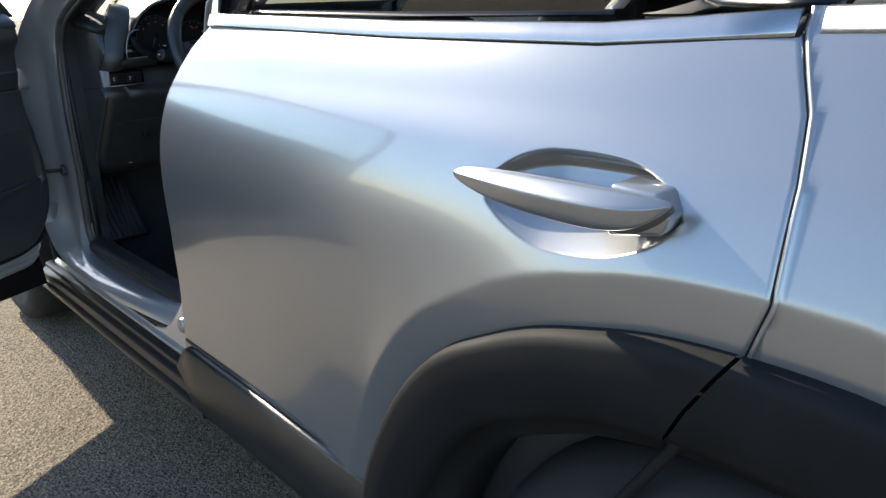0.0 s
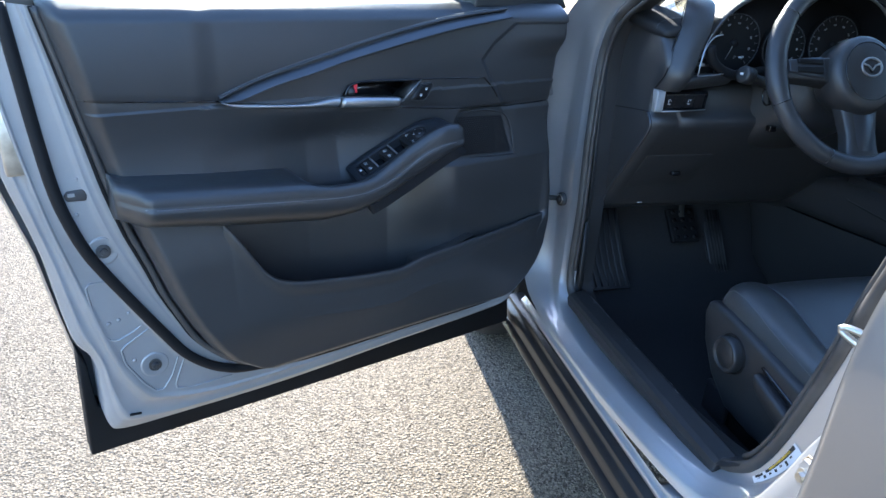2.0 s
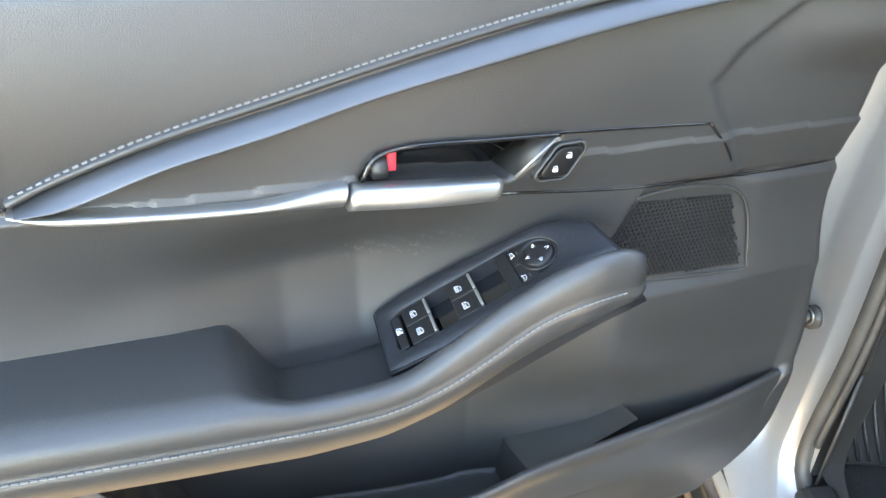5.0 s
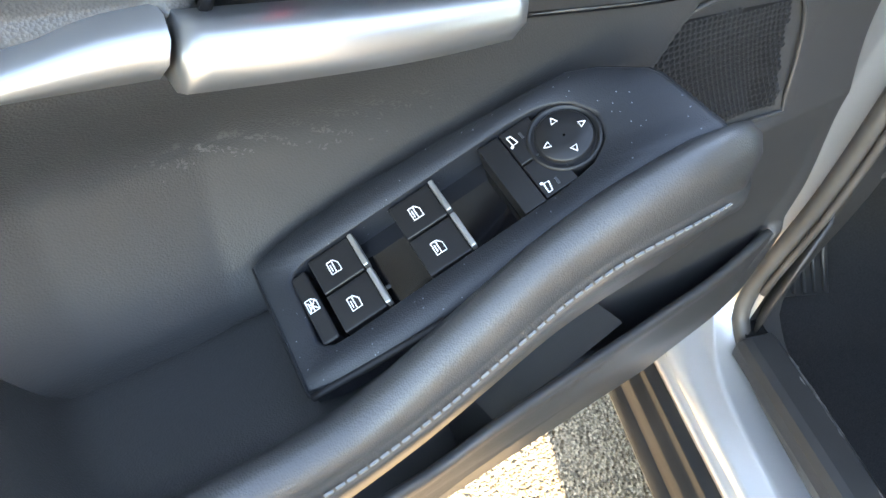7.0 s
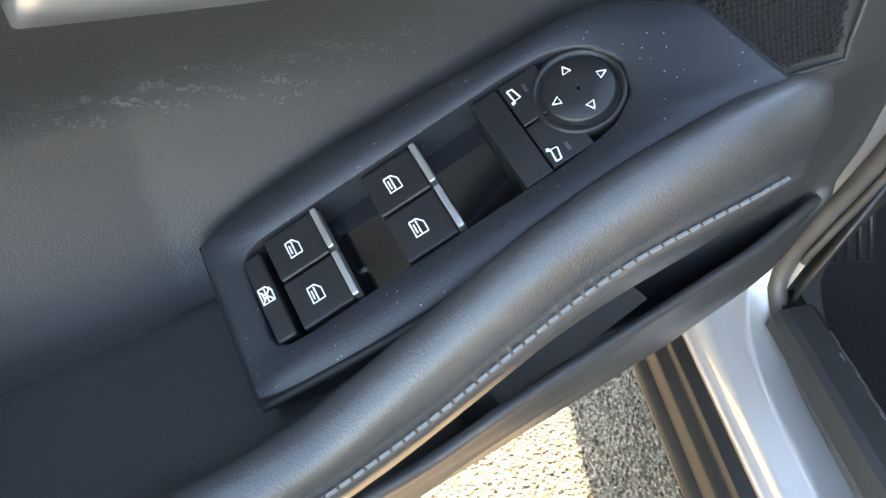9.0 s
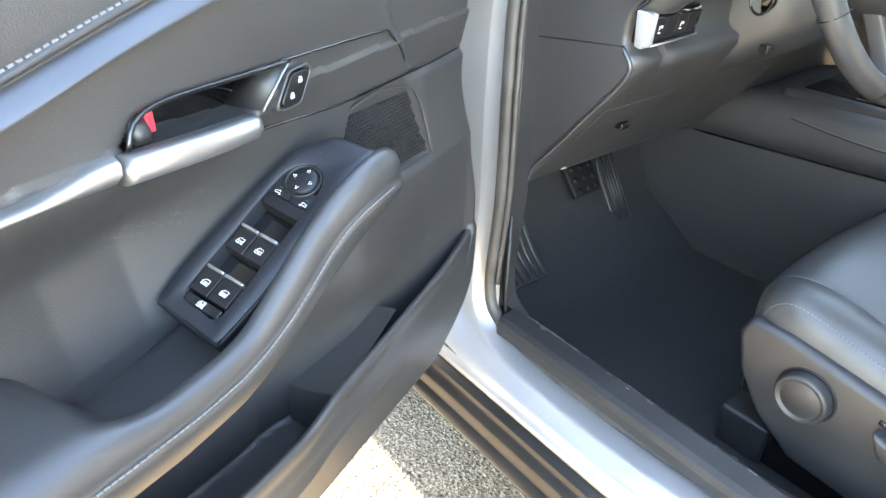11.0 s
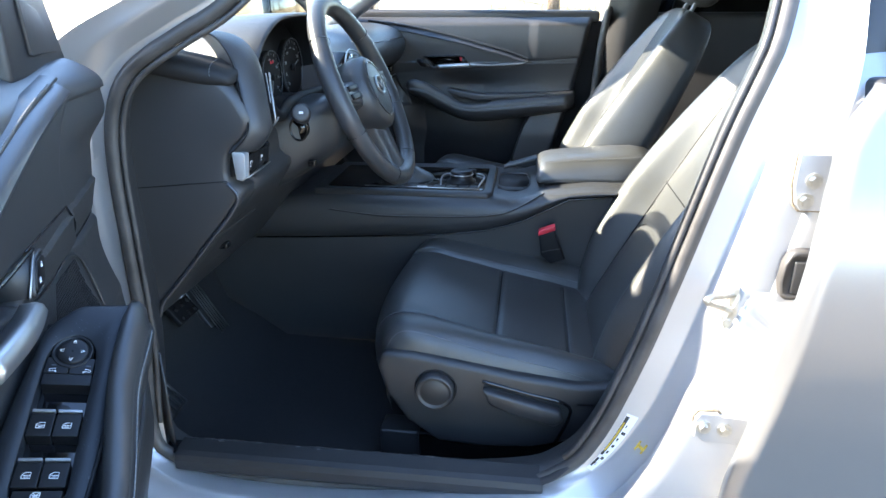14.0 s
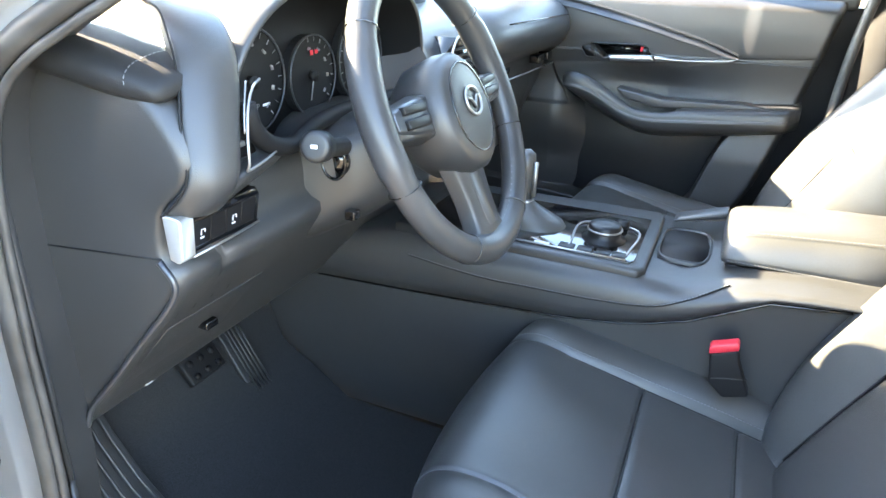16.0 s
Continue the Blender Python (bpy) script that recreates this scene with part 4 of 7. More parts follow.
for i in range(33):
    f = i / 32
    front.append([])
    for j in range(91):
        u = 0.098 + (0.785 - 0.098) * j / 90
        zl = spline_at(POCKET, u)
        z = lerp_at([(0.098, 0.535), (0.105, 0.525), (0.132, 0.498), (0.165, 0.481), (0.20, 0.474), (0.69, 0.474), (0.715, 0.480), (0.75, 0.495), (0.785, 0.522)], u)
        z += (zl - z) * f
        end = smooth((u - 0.098) / 0.03) * smooth((0.785 - u) / 0.02)
        front[-1].append((u, trim_v(u, z, False) - 0.0008 + 0.0023 * smooth(f / 0.9) * end, z))
for dv, dz in ((0.002, 0.0015), (0.006, 0.0015), (0.008, -0.002), (0.008, -0.07)):
    front.append([(u, v - dv, z + dz) for u, v, z in front[32]])
dpart("pocket_front", loft(front), SOFT, "rounded lip of the map pocket")


ledge_top = [[(0.402, 0.150, 0.609), (0.401, 0.176, 0.611), (0.403, 0.206, 0.620), (0.405, 0.218, 0.625)], [(0.340, 0.165, 0.628), (0.338, 0.190, 0.632), (0.338, 0.212, 0.637), (0.339, 0.218, 0.639)], [(0.283, 0.180, 0.650), (0.282, 0.200, 0.652), (0.282, 0.212, 0.654), (0.283, 0.216, 0.6545)]]
ledge_top = [[(u + 0.004, v, z - 0.06) for u, v, z in ledge_top[0]], [(u + 0.0005, v, z - 0.002) for u, v, z in ledge_top[0]]] + ledge_top
dpart("pocket_ledge", loft(ledge_top), SOFT, "sloping step inside the map pocket")



def on_trim(u, z, off=0.0):
    return Vector((u, trim_v(u, z) + off, z))


# blade that sweeps up from the chrome
up_ = curve([(0.768, 0.960, 0), (0.742, 0.971, 0), (0.685, 0.990, 0), (0.624, 1.006, 0), (0.560, 1.023, 0), (0.491, 1.040, 0), (0.417, 1.056, 0), (0.336, 1.070, 0), (0.228, 1.083, 0)], 60)
lw_ = curve([(0.766, 0.957, 0), (0.738, 0.959, 0), (0.685, 0.976, 0), (0.625, 0.990, 0), (0.559, 1.008, 0), (0.490, 1.023, 0), (0.415, 1.039, 0), (0.334, 1.054, 0), (0.222, 1.070, 0)], 60)
rows = []
for a, b in zip(up_, lw_):
    rows.append([(a.x, 0.196, a.y), (a.x, 0.2085, a.y), *[(a.x + (b.x - a.x) * f, 0.2085 + h, a.y + (b.y - a.y) * f) for f, h in ((0.10, 0.003), (0.5, 0.0095), (0.85, 0.014), (0.97, 0.0145))], (b.x, 0.2195, b.y - 0.001), (b.x, 0.196, b.y - 0.001)])
BLADE = material("satin_dark_trim", (0.085, 0.09, 0.10), 0.32, 0.6, stain=0.06, stain_size=20)
dpart("trim_blade", loft(rows, False, False), BLADE, "satin dark grey trim blade")
rows = []
for a, b in zip(up_, lw_):
    n_ = (a - b).normalized()
    rows.append([(a.x + n_.x * o, 0.212 + h, a.y + n_.y * o) for o, h in ((0.0005, -0.012), (0.0005, 0.002), (0.0025, 0.0035), (0.005, 0.002), (0.007, -0.012))])
dpart("piping", loft(rows), SOFT)


def stitches(path, parent, pitch=0.0052, size=0.0032, thick=0.0006):
    """A row of short thread stitches along a line."""
    P = curve(path, max(8, int(sum((Vector(a) - Vector(b)).length for a, b in zip(path, path[1:])) / pitch)))
    out = bmesh.new()
    for a, b in zip(P, P[1:]):
        d = (b - a).normalized()
        s = d.cross(Vector((0, 0, 1)))
        s = s.normalized() if s.length > 0.01 else Vector((0, 1, 0))
        t = d.cross(s)
        c = (a + b) / 2
        vs = [out.verts.new(c + d * (sx * size / 2) + s * (sy * thick) + t * (sz * thick)) for sx in (-1, 1) for sy, sz in ((-1, -1), (1, -1), (1, 1), (-1, 1))]
        for i in range(4):
            out.faces.new((vs[i], vs[(i + 1) % 4], vs[4 + (i + 1) % 4], vs[4 + i]))
        out.faces.new(vs[:4])
        out.faces.new(vs[4:])
    ob = part("stitching", out, THREAD, parent, "fine grey stitching", smooth=False)
    ob["kind"] = "stuff"
    return ob


stitches([(a.x, 0.2165, a.y + 0.0075) for a in up_[::6]], door)

# chrome spear and lever
ct = curve([(0.771, 0.9585, 0), (0.751, 0.9545, 0), (0.687, 0.948, 0), (0.640, 0.9455, 0), (0.615, 0.947, 0), (0.595, 0.950, 0), (0.576, 0.951, 0)], 40)
cb = curve([(0.769, 0.955, 0), (0.745, 0.9455, 0), (0.687, 0.941, 0), (0.640, 0.9385, 0), (0.615, 0.937, 0), (0.595, 0.9355, 0), (0.581, 0.9345, 0)], 40)
rows = []
for a, b in zip(ct, cb):
    rows.append([(a.x, 0.200, a.y), *[(a.x + (b.x - a.x) * f, 0.213 + h, a.y + (b.y - a.y) * f) for f, h in ((0, 0.0), (0.2, 0.006), (0.55, 0.0075), (0.9, 0.003), (1.0, 0.0))], (b.x, 0.200, b.y)])
dpart("chrome_spear", loft(rows), CHROME, "satin chrome spear")
lt = curve([(0.5735, 0.9515, 0), (0.54, 0.950, 0), (0.50, 0.947, 0), (0.465, 0.9435, 0)], 24)
lb = curve([(0.5785, 0.9345, 0), (0.54, 0.9325, 0), (0.50, 0.9295, 0), (0.472, 0.9275, 0)], 24)
rows = []
for k, (a, b) in enumerate(zip(lt, lb)):
    o = 0.224 + 0.004 * math.sin(math.pi * k / 23)
    rows.append([(a.x, o - 0.014, a.y - 0.001), *[(a.x + (b.x - a.x) * f, o + h, a.y + (b.y - a.y) * f) for f, h in ((0, -0.003), (0.12, 0.002), (0.45, 0.005), (0.85, 0.003), (1.0, -0.003))], (b.x, o - 0.014, b.y + 0.001)])
dpart("door_handle", loft(rows, True, True), CHROME, "satin chrome inner door handle")
dpart("handle_bowl", prism([(0.556, 0.946), (0.548, 0.964), (0.53, 0.9675), (0.418, 0.9645), (0.452, 0.938)], 0.172, 0.176), GLOSS)
dpart("handle_bezel", tube(curve([(0.566, 0.2125, 0.950), (0.557, 0.2125, 0.966), (0.532, 0.2125, 0.972), (0.47, 0.2125, 0.9705), (0.415, 0.2125, 0.969)], 30), 0.0018, sides=6), GLOSS)
dpart("bowl_divider", loft([[(u, v, z) for u, v in ((u0, 0.176), (u0 - 0.003, 0.212), (u0 - 0.0045, 0.212), (u0 - 0.003, 0.176))] for u0, z in ((0.452, 0.940), (0.419, 0.968))], True, True), PLASTIC)
dpart("divider_edge", tube([(0.4495, 0.2128, 0.940), (0.4165, 0.2128, 0.968)], 0.0011, sides=6), CHROME)
dpart("lock_tab", box(0.5405, 0.5470, 0.180, 0.2095, 0.9545, 0.9705), RED, "red door lock tab", bevel=0.001)
dpart("lock_lever", loft([[(u, v, z) for v, z in ((0.18, 0.951), (0.212, 0.951), (0.2135, 0.958), (0.208, 0.966), (0.18, 0.966))] for u in (0.5475, 0.553, 0.558)], True, True), PLASTIC)

SWITCH = material("switch_black", (0.010, 0.010, 0.011), 0.38, stain=0.1, stain_size=40, spec=0.32)
# lock switch
LK = [(0.4120, 0.9620), (0.3935, 0.9628), (0.3890, 0.9600), (0.3885, 0.9560), (0.4035, 0.9345), (0.4085, 0.9320), (0.4290, 0.9322), (0.4330, 0.9350), (0.4325, 0.9395), (0.4170, 0.9600)]


def scaled(poly, k):
    mx, mz = sum(p[0] for p in poly) / len(poly), sum(p[1] for p in poly) / len(poly)
    return [(mx + (x - mx) * k, mz + (z - mz) * k) for x, z in poly]


dpart("switch_bezel", loft([[(u, v, z) for u, z in scaled(LK, k)] for k, v in ((1.0, 0.200), (1.0, 0.2105), (0.97, 0.2125), (0.90, 0.2128), (0.87, 0.2115), (0.87, 0.203), (0.01, 0.203))], True), SOFT, "raised grey edge of the lock switch")
dpart("switch_gap", prism(scaled(LK, 0.86), 0.2032, 0.2045), BLACK, smooth=False)
dpart("lock_switch", prism(scaled(LK, 0.76), 0.204, 0.2135), SWITCH, "black lock rocker with two padlock symbols", bevel=0.0012)


def padlock(u, z, opened):
    bms = [box(u - 0.0022, u + 0.0022, 0.2136, 0.2139, z - 0.002, z + 0.0006), tube([(u - 0.0015, 0.2138, z + 0.0006), (u - 0.0015, 0.2138, z + 0.0022), (u + 0.0015, 0.2138, z + 0.0022)] + ([] if opened else [(u + 0.0015, 0.2138, z + 0.0006)]), 0.0003, sides=5)]
    dpart("padlock_mark", joined(bms), WHITE, smooth=False)


padlock(0.4165, 0.9425, False)
padlock(0.4055, 0.9525, True)

# joints between the pieces of the trim
for pts in ([(0.421, 0.9695), (0.35, 0.967), (0.269, 0.9635)], [(0.269, 0.9635), (0.240, 0.935), (0.212, 0.904)], [(0.453, 0.9225), (0.34, 0.911), (0.222, 0.904), (0.15, 0.9045), (0.085, 0.906)], [(0.768, 0.9565), (0.85, 0.963), (0.945, 0.9697)]):
    dpart("trim_joint", tube(curve([on_trim(u, z, 0.0003) for u, z in pts], 24), 0.0013, sides=6), GLOSS)
# loudspeaker grille: a plate of small hexagonal holes
GR = [(0.316, 0.894), (0.350, 0.838), (0.343, 0.818), (0.196, 0.810), (0.184, 0.818), (0.205, 0.887)]
bm = bmesh.new()
P_ = 0.0046
for i in range(-6, 40):
    for j in range(-2, 28):
        u, z = 0.19 + i * P_ + (j % 2) * P_ / 2, 0.808 + j * P_ * 0.866
        if inside(GR, u, z) < 0.003:
            continue
        v = trim_v(u, z) + 0.0022
        o = [bm.verts.new((u + P_ / 1.732 * math.cos(radians(60 * k + 30)), v, z + P_ / 1.732 * math.sin(radians(60 * k + 30)))) for k in range(6)]
        q = [bm.verts.new((u + P_ * 0.41 * math.cos(radians(60 * k + 30)), v, z + P_ * 0.41 * math.sin(radians(60 * k + 30)))) for k in range(6)]
        w = [bm.verts.new((u + P_ * 0.40 * math.cos(radians(60 * k + 30)), v - 0.0016, z + P_ * 0.40 * math.sin(radians(60 * k + 30)))) for k in range(6)]
        for k in range(6):
            bm.faces.new((o[k], o[(k + 1) % 6], q[(k + 1) % 6], q[k]))
            bm.faces.new((q[k], q[(k + 1) % 6], w[(k + 1) % 6], w[k]))
bmesh.ops.remove_doubles(bm, verts=bm.verts, dist=0.0001)
dpart("speaker_grille", bm, PLASTIC, "perforated black speaker grille", smooth=False)
dpart("speaker_back", loft([[(u, trim_v(u, z) + 0.0004, z) for u, z in row] for row in [[(0.313 + 0.031 * f - (0.106 + 0.050 * f) * g, 0.891 - 0.073 * f - (0.006 - 0.002 * f) * g) for g in (0, 0.25, 0.5, 0.75, 1)] for f in (0, 0.33, 0.66, 1)]]), BLACK)
dpart("speaker_rim", tube(curve([(u, trim_v(u, z) + 0.0015, z) for u, z in scaled(GR, 1.03)], 60, True), 0.0016, True, 6), SOFT)

# armrest rail
STZ = [(0.363, 0.869), (0.375, 0.8715), (0.40, 0.873), (0.44, 0.863), (0.48, 0.841), (0.52, 0.820), (0.56, 0.808), (0.60, 0.806), (0.64, 0.8085), (0.72, 0.816), (0.80, 0.824), (0.902, 0.834), (0.93, 0.837)]
RAIL = 0.2755
stc = curve([(u, 0, z) for u, z in STZ], 90)
rows = []
for p in stc:
    u, zs = p.x, p.z
    zb = lerp_at(BTZ, u)
    e = smooth((u - 0.625) / 0.042)
    tip = math.sqrt(max(0.02, 1 - max(0.0, (0.383 - u) / 0.0202) ** 2))
    end = 1 - smooth((u - 0.895) / 0.04)
    crest = smooth((0.475 - u) / 0.075)                         # the rail rises beside the front of the pod
    f = RAIL + 0.008 * crest - 0.05 * (1 - end)
    h = (zs - zb)
    top = 0.012 * crest + lerp_at([(0.40, 0.0), (0.43, 0.002), (0.45, 0.005), (0.475, 0.009), (0.50, 0.008), (0.52, 0.006), (0.55, 0.0)], u)
    sec = [(0.155, zb + 0.012), (f - 0.036, zb), (f - 0.017, zb + 0.003 + 0.1 * h), (f + 0.001, zb + 0.5 * h), (f + 0.0035, zs - 0.009), (f + 0.0032, zs - 0.005), (f + 0.0004, zs - 0.0018), (f + 0.0004, zs + 0.0015), (f, zs + 0.010 + 0.5 * top), (f - 0.005, zs + 0.013 + 0.004 * e + top), (f - 0.011, zs + 0.015 + 0.005 * e + top)]
    sec += [(f - 0.017, zs + 0.010 + 0.012 * e + top), (f - 0.021, zs - 0.004 + 0.027 * e + top), (f - 0.032, zs - 0.014 + 0.038 * e), (f - 0.044, zs - 0.018 + 0.043 * e), (0.190, zs - 0.020 + 0.047 * e), (0.155, zs - 0.022 + 0.047 * e)]
    sec = [(f - 0.014 + (v - f + 0.014) * tip if v > f - 0.03 else v, zs + 0.011 + (z - zs - 0.011) * tip) for v, z in sec]
    rows.append([(u, v, z) for v, z in sec])
dpart("armrest", loft(rows, True, True), ARM_LEATHER, "stitched black leatherette door armrest")
stitches([(p.x, RAIL + 0.0028 + 0.008 * smooth((0.475 - p.x) / 0.075) - 0.05 * smooth((p.x - 0.895) / 0.04), p.z - 0.0030) for p in stc[4:-3:3]], door, 0.0046, 0.0036, 0.0005)

# switch pod on the armrest
PO = Vector((0.4475, 0.2285, 0.8755))
PE1, PE2 = Vector((0.86522, -0.14060, -0.48128)), Vector((0.04745, 0.97853, -0.20056))
PN = Vector((0.49914, 0.15070, 0.85331))
POD = Matrix((PE1, PE2, PN)).transposed().to_4x4()
POD.translation = PO


def star(poly, k, c=(0.045, 0.0)):
    """k points of an outline, seen round from c."""
    out = []
    for i in range(k):
        a = 2 * math.pi * i / k
        dx, dy = math.cos(a), math.sin(a)
        best = 0
        for (ax, ay), (bx, by) in zip(poly, poly[1:] + poly[:1]):
            ex, ey = bx - ax, by - ay
            det = dx * -ey + ex * dy
            if abs(det) < 1e-12:
                continue
            t = ((ax - c[0]) * -ey + ex * (ay - c[1])) / det
            s = (dx * (ay - c[1]) - dy * (ax - c[0])) / det
            if t > 0 and -1e-6 <= s <= 1 + 1e-6:
                best = max(best, t)
        out.append((c[0] + dx * best, c[1] + dy * best))
    return out


P_OUT = [(0.1225, -0.0310), (0.098, -0.0340), (0.0695, -0.0345), (0.031, -0.0320), (-0.0065, -0.0285), (-0.0325, -0.0262), (-0.0455, -0.0190), (-0.0607, -0.0055), (-0.0630, 0.0), (-0.0672, 0.0390), (-0.0396, 0.0345), (0.010, 0.0350), (0.0624, 0.0360), (0.1003, 0.0355), (0.1255, 0.0318)]
P_IN = [(0.1101, -0.0161), (0.1007, -0.0183), (0.0, -0.0192), (-0.0145, -0.0180), (-0.0247, -0.0128), (-0.0314, -0.0011), (-0.0275, 0.0104), (-0.0165, 0.0171), (0.0, 0.0190), (0.1021, 0.0207), (0.1095, 0.0198), (0.1123, 0.0151)]
K = 120
po, pi_ = star(P_OUT, K), star(P_IN, K)
def lift(poly, h, grow=1.0):
    return [(0.045 + (x - 0.045) * grow, y * grow, h) for x, y in poly]
POD_MAT = material("pod_plastic", (0.015, 0.0165, 0.020), 0.42, spec=0.36, bump=0.2, bump_size=1500, stain=0.1, stain_size=30)
# fine pale dust on the pod
_nt = POD_MAT.node_tree
_tc = _nt.nodes.new("ShaderNodeTexCoord")
_v = _nt.nodes.new("ShaderNodeTexVoronoi")
_v.inputs["Scale"].default_value = 260
_nt.links.new(_tc.outputs["Object"], _v.inputs["Vector"])
_n = _nt.nodes.new("ShaderNodeTexNoise")
_n.inputs["Scale"].default_value = 60
_nt.links.new(_tc.outputs["Object"], _n.inputs["Vector"])
_a = _nt.nodes.new("ShaderNodeMath")
_a.operation = "MULTIPLY"
_a.inputs[1].default_value = 0.15
_nt.links.new(_n.outputs["Fac"], _a.inputs[0])
_c = _nt.nodes.new("ShaderNodeMath")
_c.operation = "LESS_THAN"
_nt.links.new(_v.outputs["Distance"], _c.inputs[0])
_nt.links.new(_a.outputs[0], _c.inputs[1])
_m = _nt.nodes.new("ShaderNodeMix")
_m.data_type = "RGBA"
_m.inputs[7].default_value = (0.16, 0.17, 0.19, 1)
_b = _nt.nodes["Principled BSDF"]
_nt.links.new(_c.outputs[0], _m.inputs["Factor"])
_nt.links.new(_b.inputs["Base Color"].links[0].from_socket, _m.inputs[6])
_nt.links.new(_m.outputs[2], _b.inputs["Base Color"])
rings = [lift(po, -0.07, 1.06), lift(po, -0.004), lift(po, -0.0012, 0.99), lift(po, 0.0, 0.97), lift(pi_, 0.0, 1.02), lift(pi_, -0.0008), lift(pi_, -0.018)]
rings = [r + [r[0]] for r in rings]
bm = moved(loft(rings), POD)
bmesh.ops.remove_doubles(bm, verts=bm.verts, dist=1e-6)
dpart("switch_pod", bm, POD_MAT, "black plastic switch surround")
dpart("pod_gap", tube([POD @ Vector((x, y, -0.0035)) for x, y, _ in lift(po, 0)], 0.0011, True, 6), BLACK)
q_ = curve([(-0.064, 0.0395, -0.004), (-0.040, 0.0360, -0.002), (0.0, 0.0362, -0.001), (0.06, 0.0372, -0.001), (0.124, 0.0335, -0.001)], 40)
dpart("pod_gap", tube([POD @ p for p in q_], 0.0017, sides=6), BLACK)
dpart("switch_well", moved(prism(star(P_IN, K), -0.0185, -0.0165, "z"), POD), GLOSS, smooth=False)


def pod_box(name, s0, s1, w0, w1, h0, h1, mat, label="", bevel=0.0006, slope=0.0):
    poly = [(s0, w0), (s1, w0), (s1, w1), (s0, w1)]
    b = prism(poly, h0, h1, "z")
    if slope:
        for v in b.verts:
            if v.co.z > (h0 + h1) / 2:
                v.co.z -= slope * (v.co.x - s0) / (s1 - s0)
    return dpart(name, moved(b, POD), mat, label, bevel=bevel, smooth=False)


marks = []


def mark(bms):
    marks.append(dpart("switch_mark", moved(joined(bms), POD), WHITE, "white switch symbol", smooth=False))


def flat(pts, h=-0.0005, w=0.00026):
    return tube([(x, y, h) for x, y in pts], w, sides=4)


def window_mark(s, w, h, crossed=False):
    a = 0.0029
    o = [(s + a * 0.75, w - a), (s - a * 0.2, w - a), (s - a * 0.8, w - a * 0.3), (s - a * 0.8, w + a), (s + a * 0.75, w + a), (s + a * 0.75, w - a)]
    b = [flat(o, h), flat([(s, w - a * 0.8), (s, w + a)], h), flat([(s + a * 0.4, w - a * 0.5), (s + a * 0.4, w + a * 0.6)], h)]
    if crossed:
        b += [flat([(s - a * 0.7, w - a * 0.7), (s + a * 0.7, w + a * 0.9)], h), flat([(s + a * 0.7, w - a * 0.7), (s - a * 0.7, w + a * 0.9)], h)]
    mark(b)


pod_box("window_lock_switch", 0.1035, 0.1108, -0.0150, 0.0180, -0.018, -0.001, SWITCH, "window lock switch", 0.001)
window_mark(0.1072, 0.0006, -0.0007, True)
for s0 in (0.0815, 0.0415):
    for w0, w1 in ((-0.0176, -0.0006), (0.0004, 0.0184)):
        pod_box("window_switch", s0, s0 + 0.0195, w0, w1, -0.018, -0.0016, SWITCH, "black window switch", 0.0008)
        pod_box("chrome_lip", s0 - 0.0026, s0 - 0.0002, w0 + 0.0004, w1 - 0.0004, -0.005, 0.0002, CHROME, "satin chrome switch lip", 0.0006)
        window_mark(s0 + 0.0105, (w0 + w1) / 2, -0.0014)
pod_box("blank_switch", 0.0065, 0.0165, -0.0176, 0.0186, -0.018, -0.0014, SWITCH, "", 0.0006)
for w0, w1 in ((-0.0180, -0.0004), (0.0004, 0.0178)):
    pod_box("mirror_switch", -0.009, 0.0058, w0, w1, -0.018, -0.0018, SWITCH, "mirror switch", 0.0006)
for w, m in ((-0.0120, 1), (0.0138, -1)):
    q = 0.0028
    mark([flat([(q + a, w + m * b) for a, b in ((0.0011, -0.0024), (-0.0007, -0.0023), (-0.0016, 0.0018), (0.0007, 0.0021), (0.0011, -0.0024))], -0.0016, 0.0003), moved(box(-0.0006, 0.0006, -0.0005, 0.0005, -0.0019, -0.0014), pose(q + 0.0014, w + m * 0.0025, 0, 0, 0, 20 * m))])
    dpart("switch_lamp", moved(box(q - 0.0051, q - 0.0040, w - 0.0016, w + 0.0016, -0.0019, -0.0015), POD), BLADE, smooth=False)
DC = (-0.0150, -0.0006)
bm = loft([[(DC[0] + r * math.cos(2 * math.pi * k / 40), DC[1] + r * math.sin(2 * math.pi * k / 40), h) for k in range(40)] for r, h in ((0.0158, -0.018), (0.0158, -0.003), (0.0152, -0.001), (0.0138, -0.0008), (0.0134, -0.003), (0.0124, -0.003), (0.0120, -0.0008), (0.0110, 0.0002), (0.004, -0.0002), (0.0005, -0.0002))], True)
dpart("mirror_dial", moved(bm, POD), SWITCH, "round mirror adjuster dial")
for a in range(4):
    dx, dy = ((0, -0.0078), (-0.0086, 0.0002), (0.0082, 0.0002), (0, 0.0078))[a]
    x, y = DC[0] + dx, DC[1] + dy
    px, py = dx / math.hypot(dx, dy), dy / math.hypot(dx, dy)
    tri_ = [(x + px * 0.0016, y + py * 0.0016), (x - px * 0.0011 - py * 0.0014, y - py * 0.0011 + px * 0.0014), (x - px * 0.0011 + py * 0.0014, y - py * 0.0011 - px * 0.0014)]
    mark([flat(tri_ + [tri_[0]], 0.0003, 0.00024)])

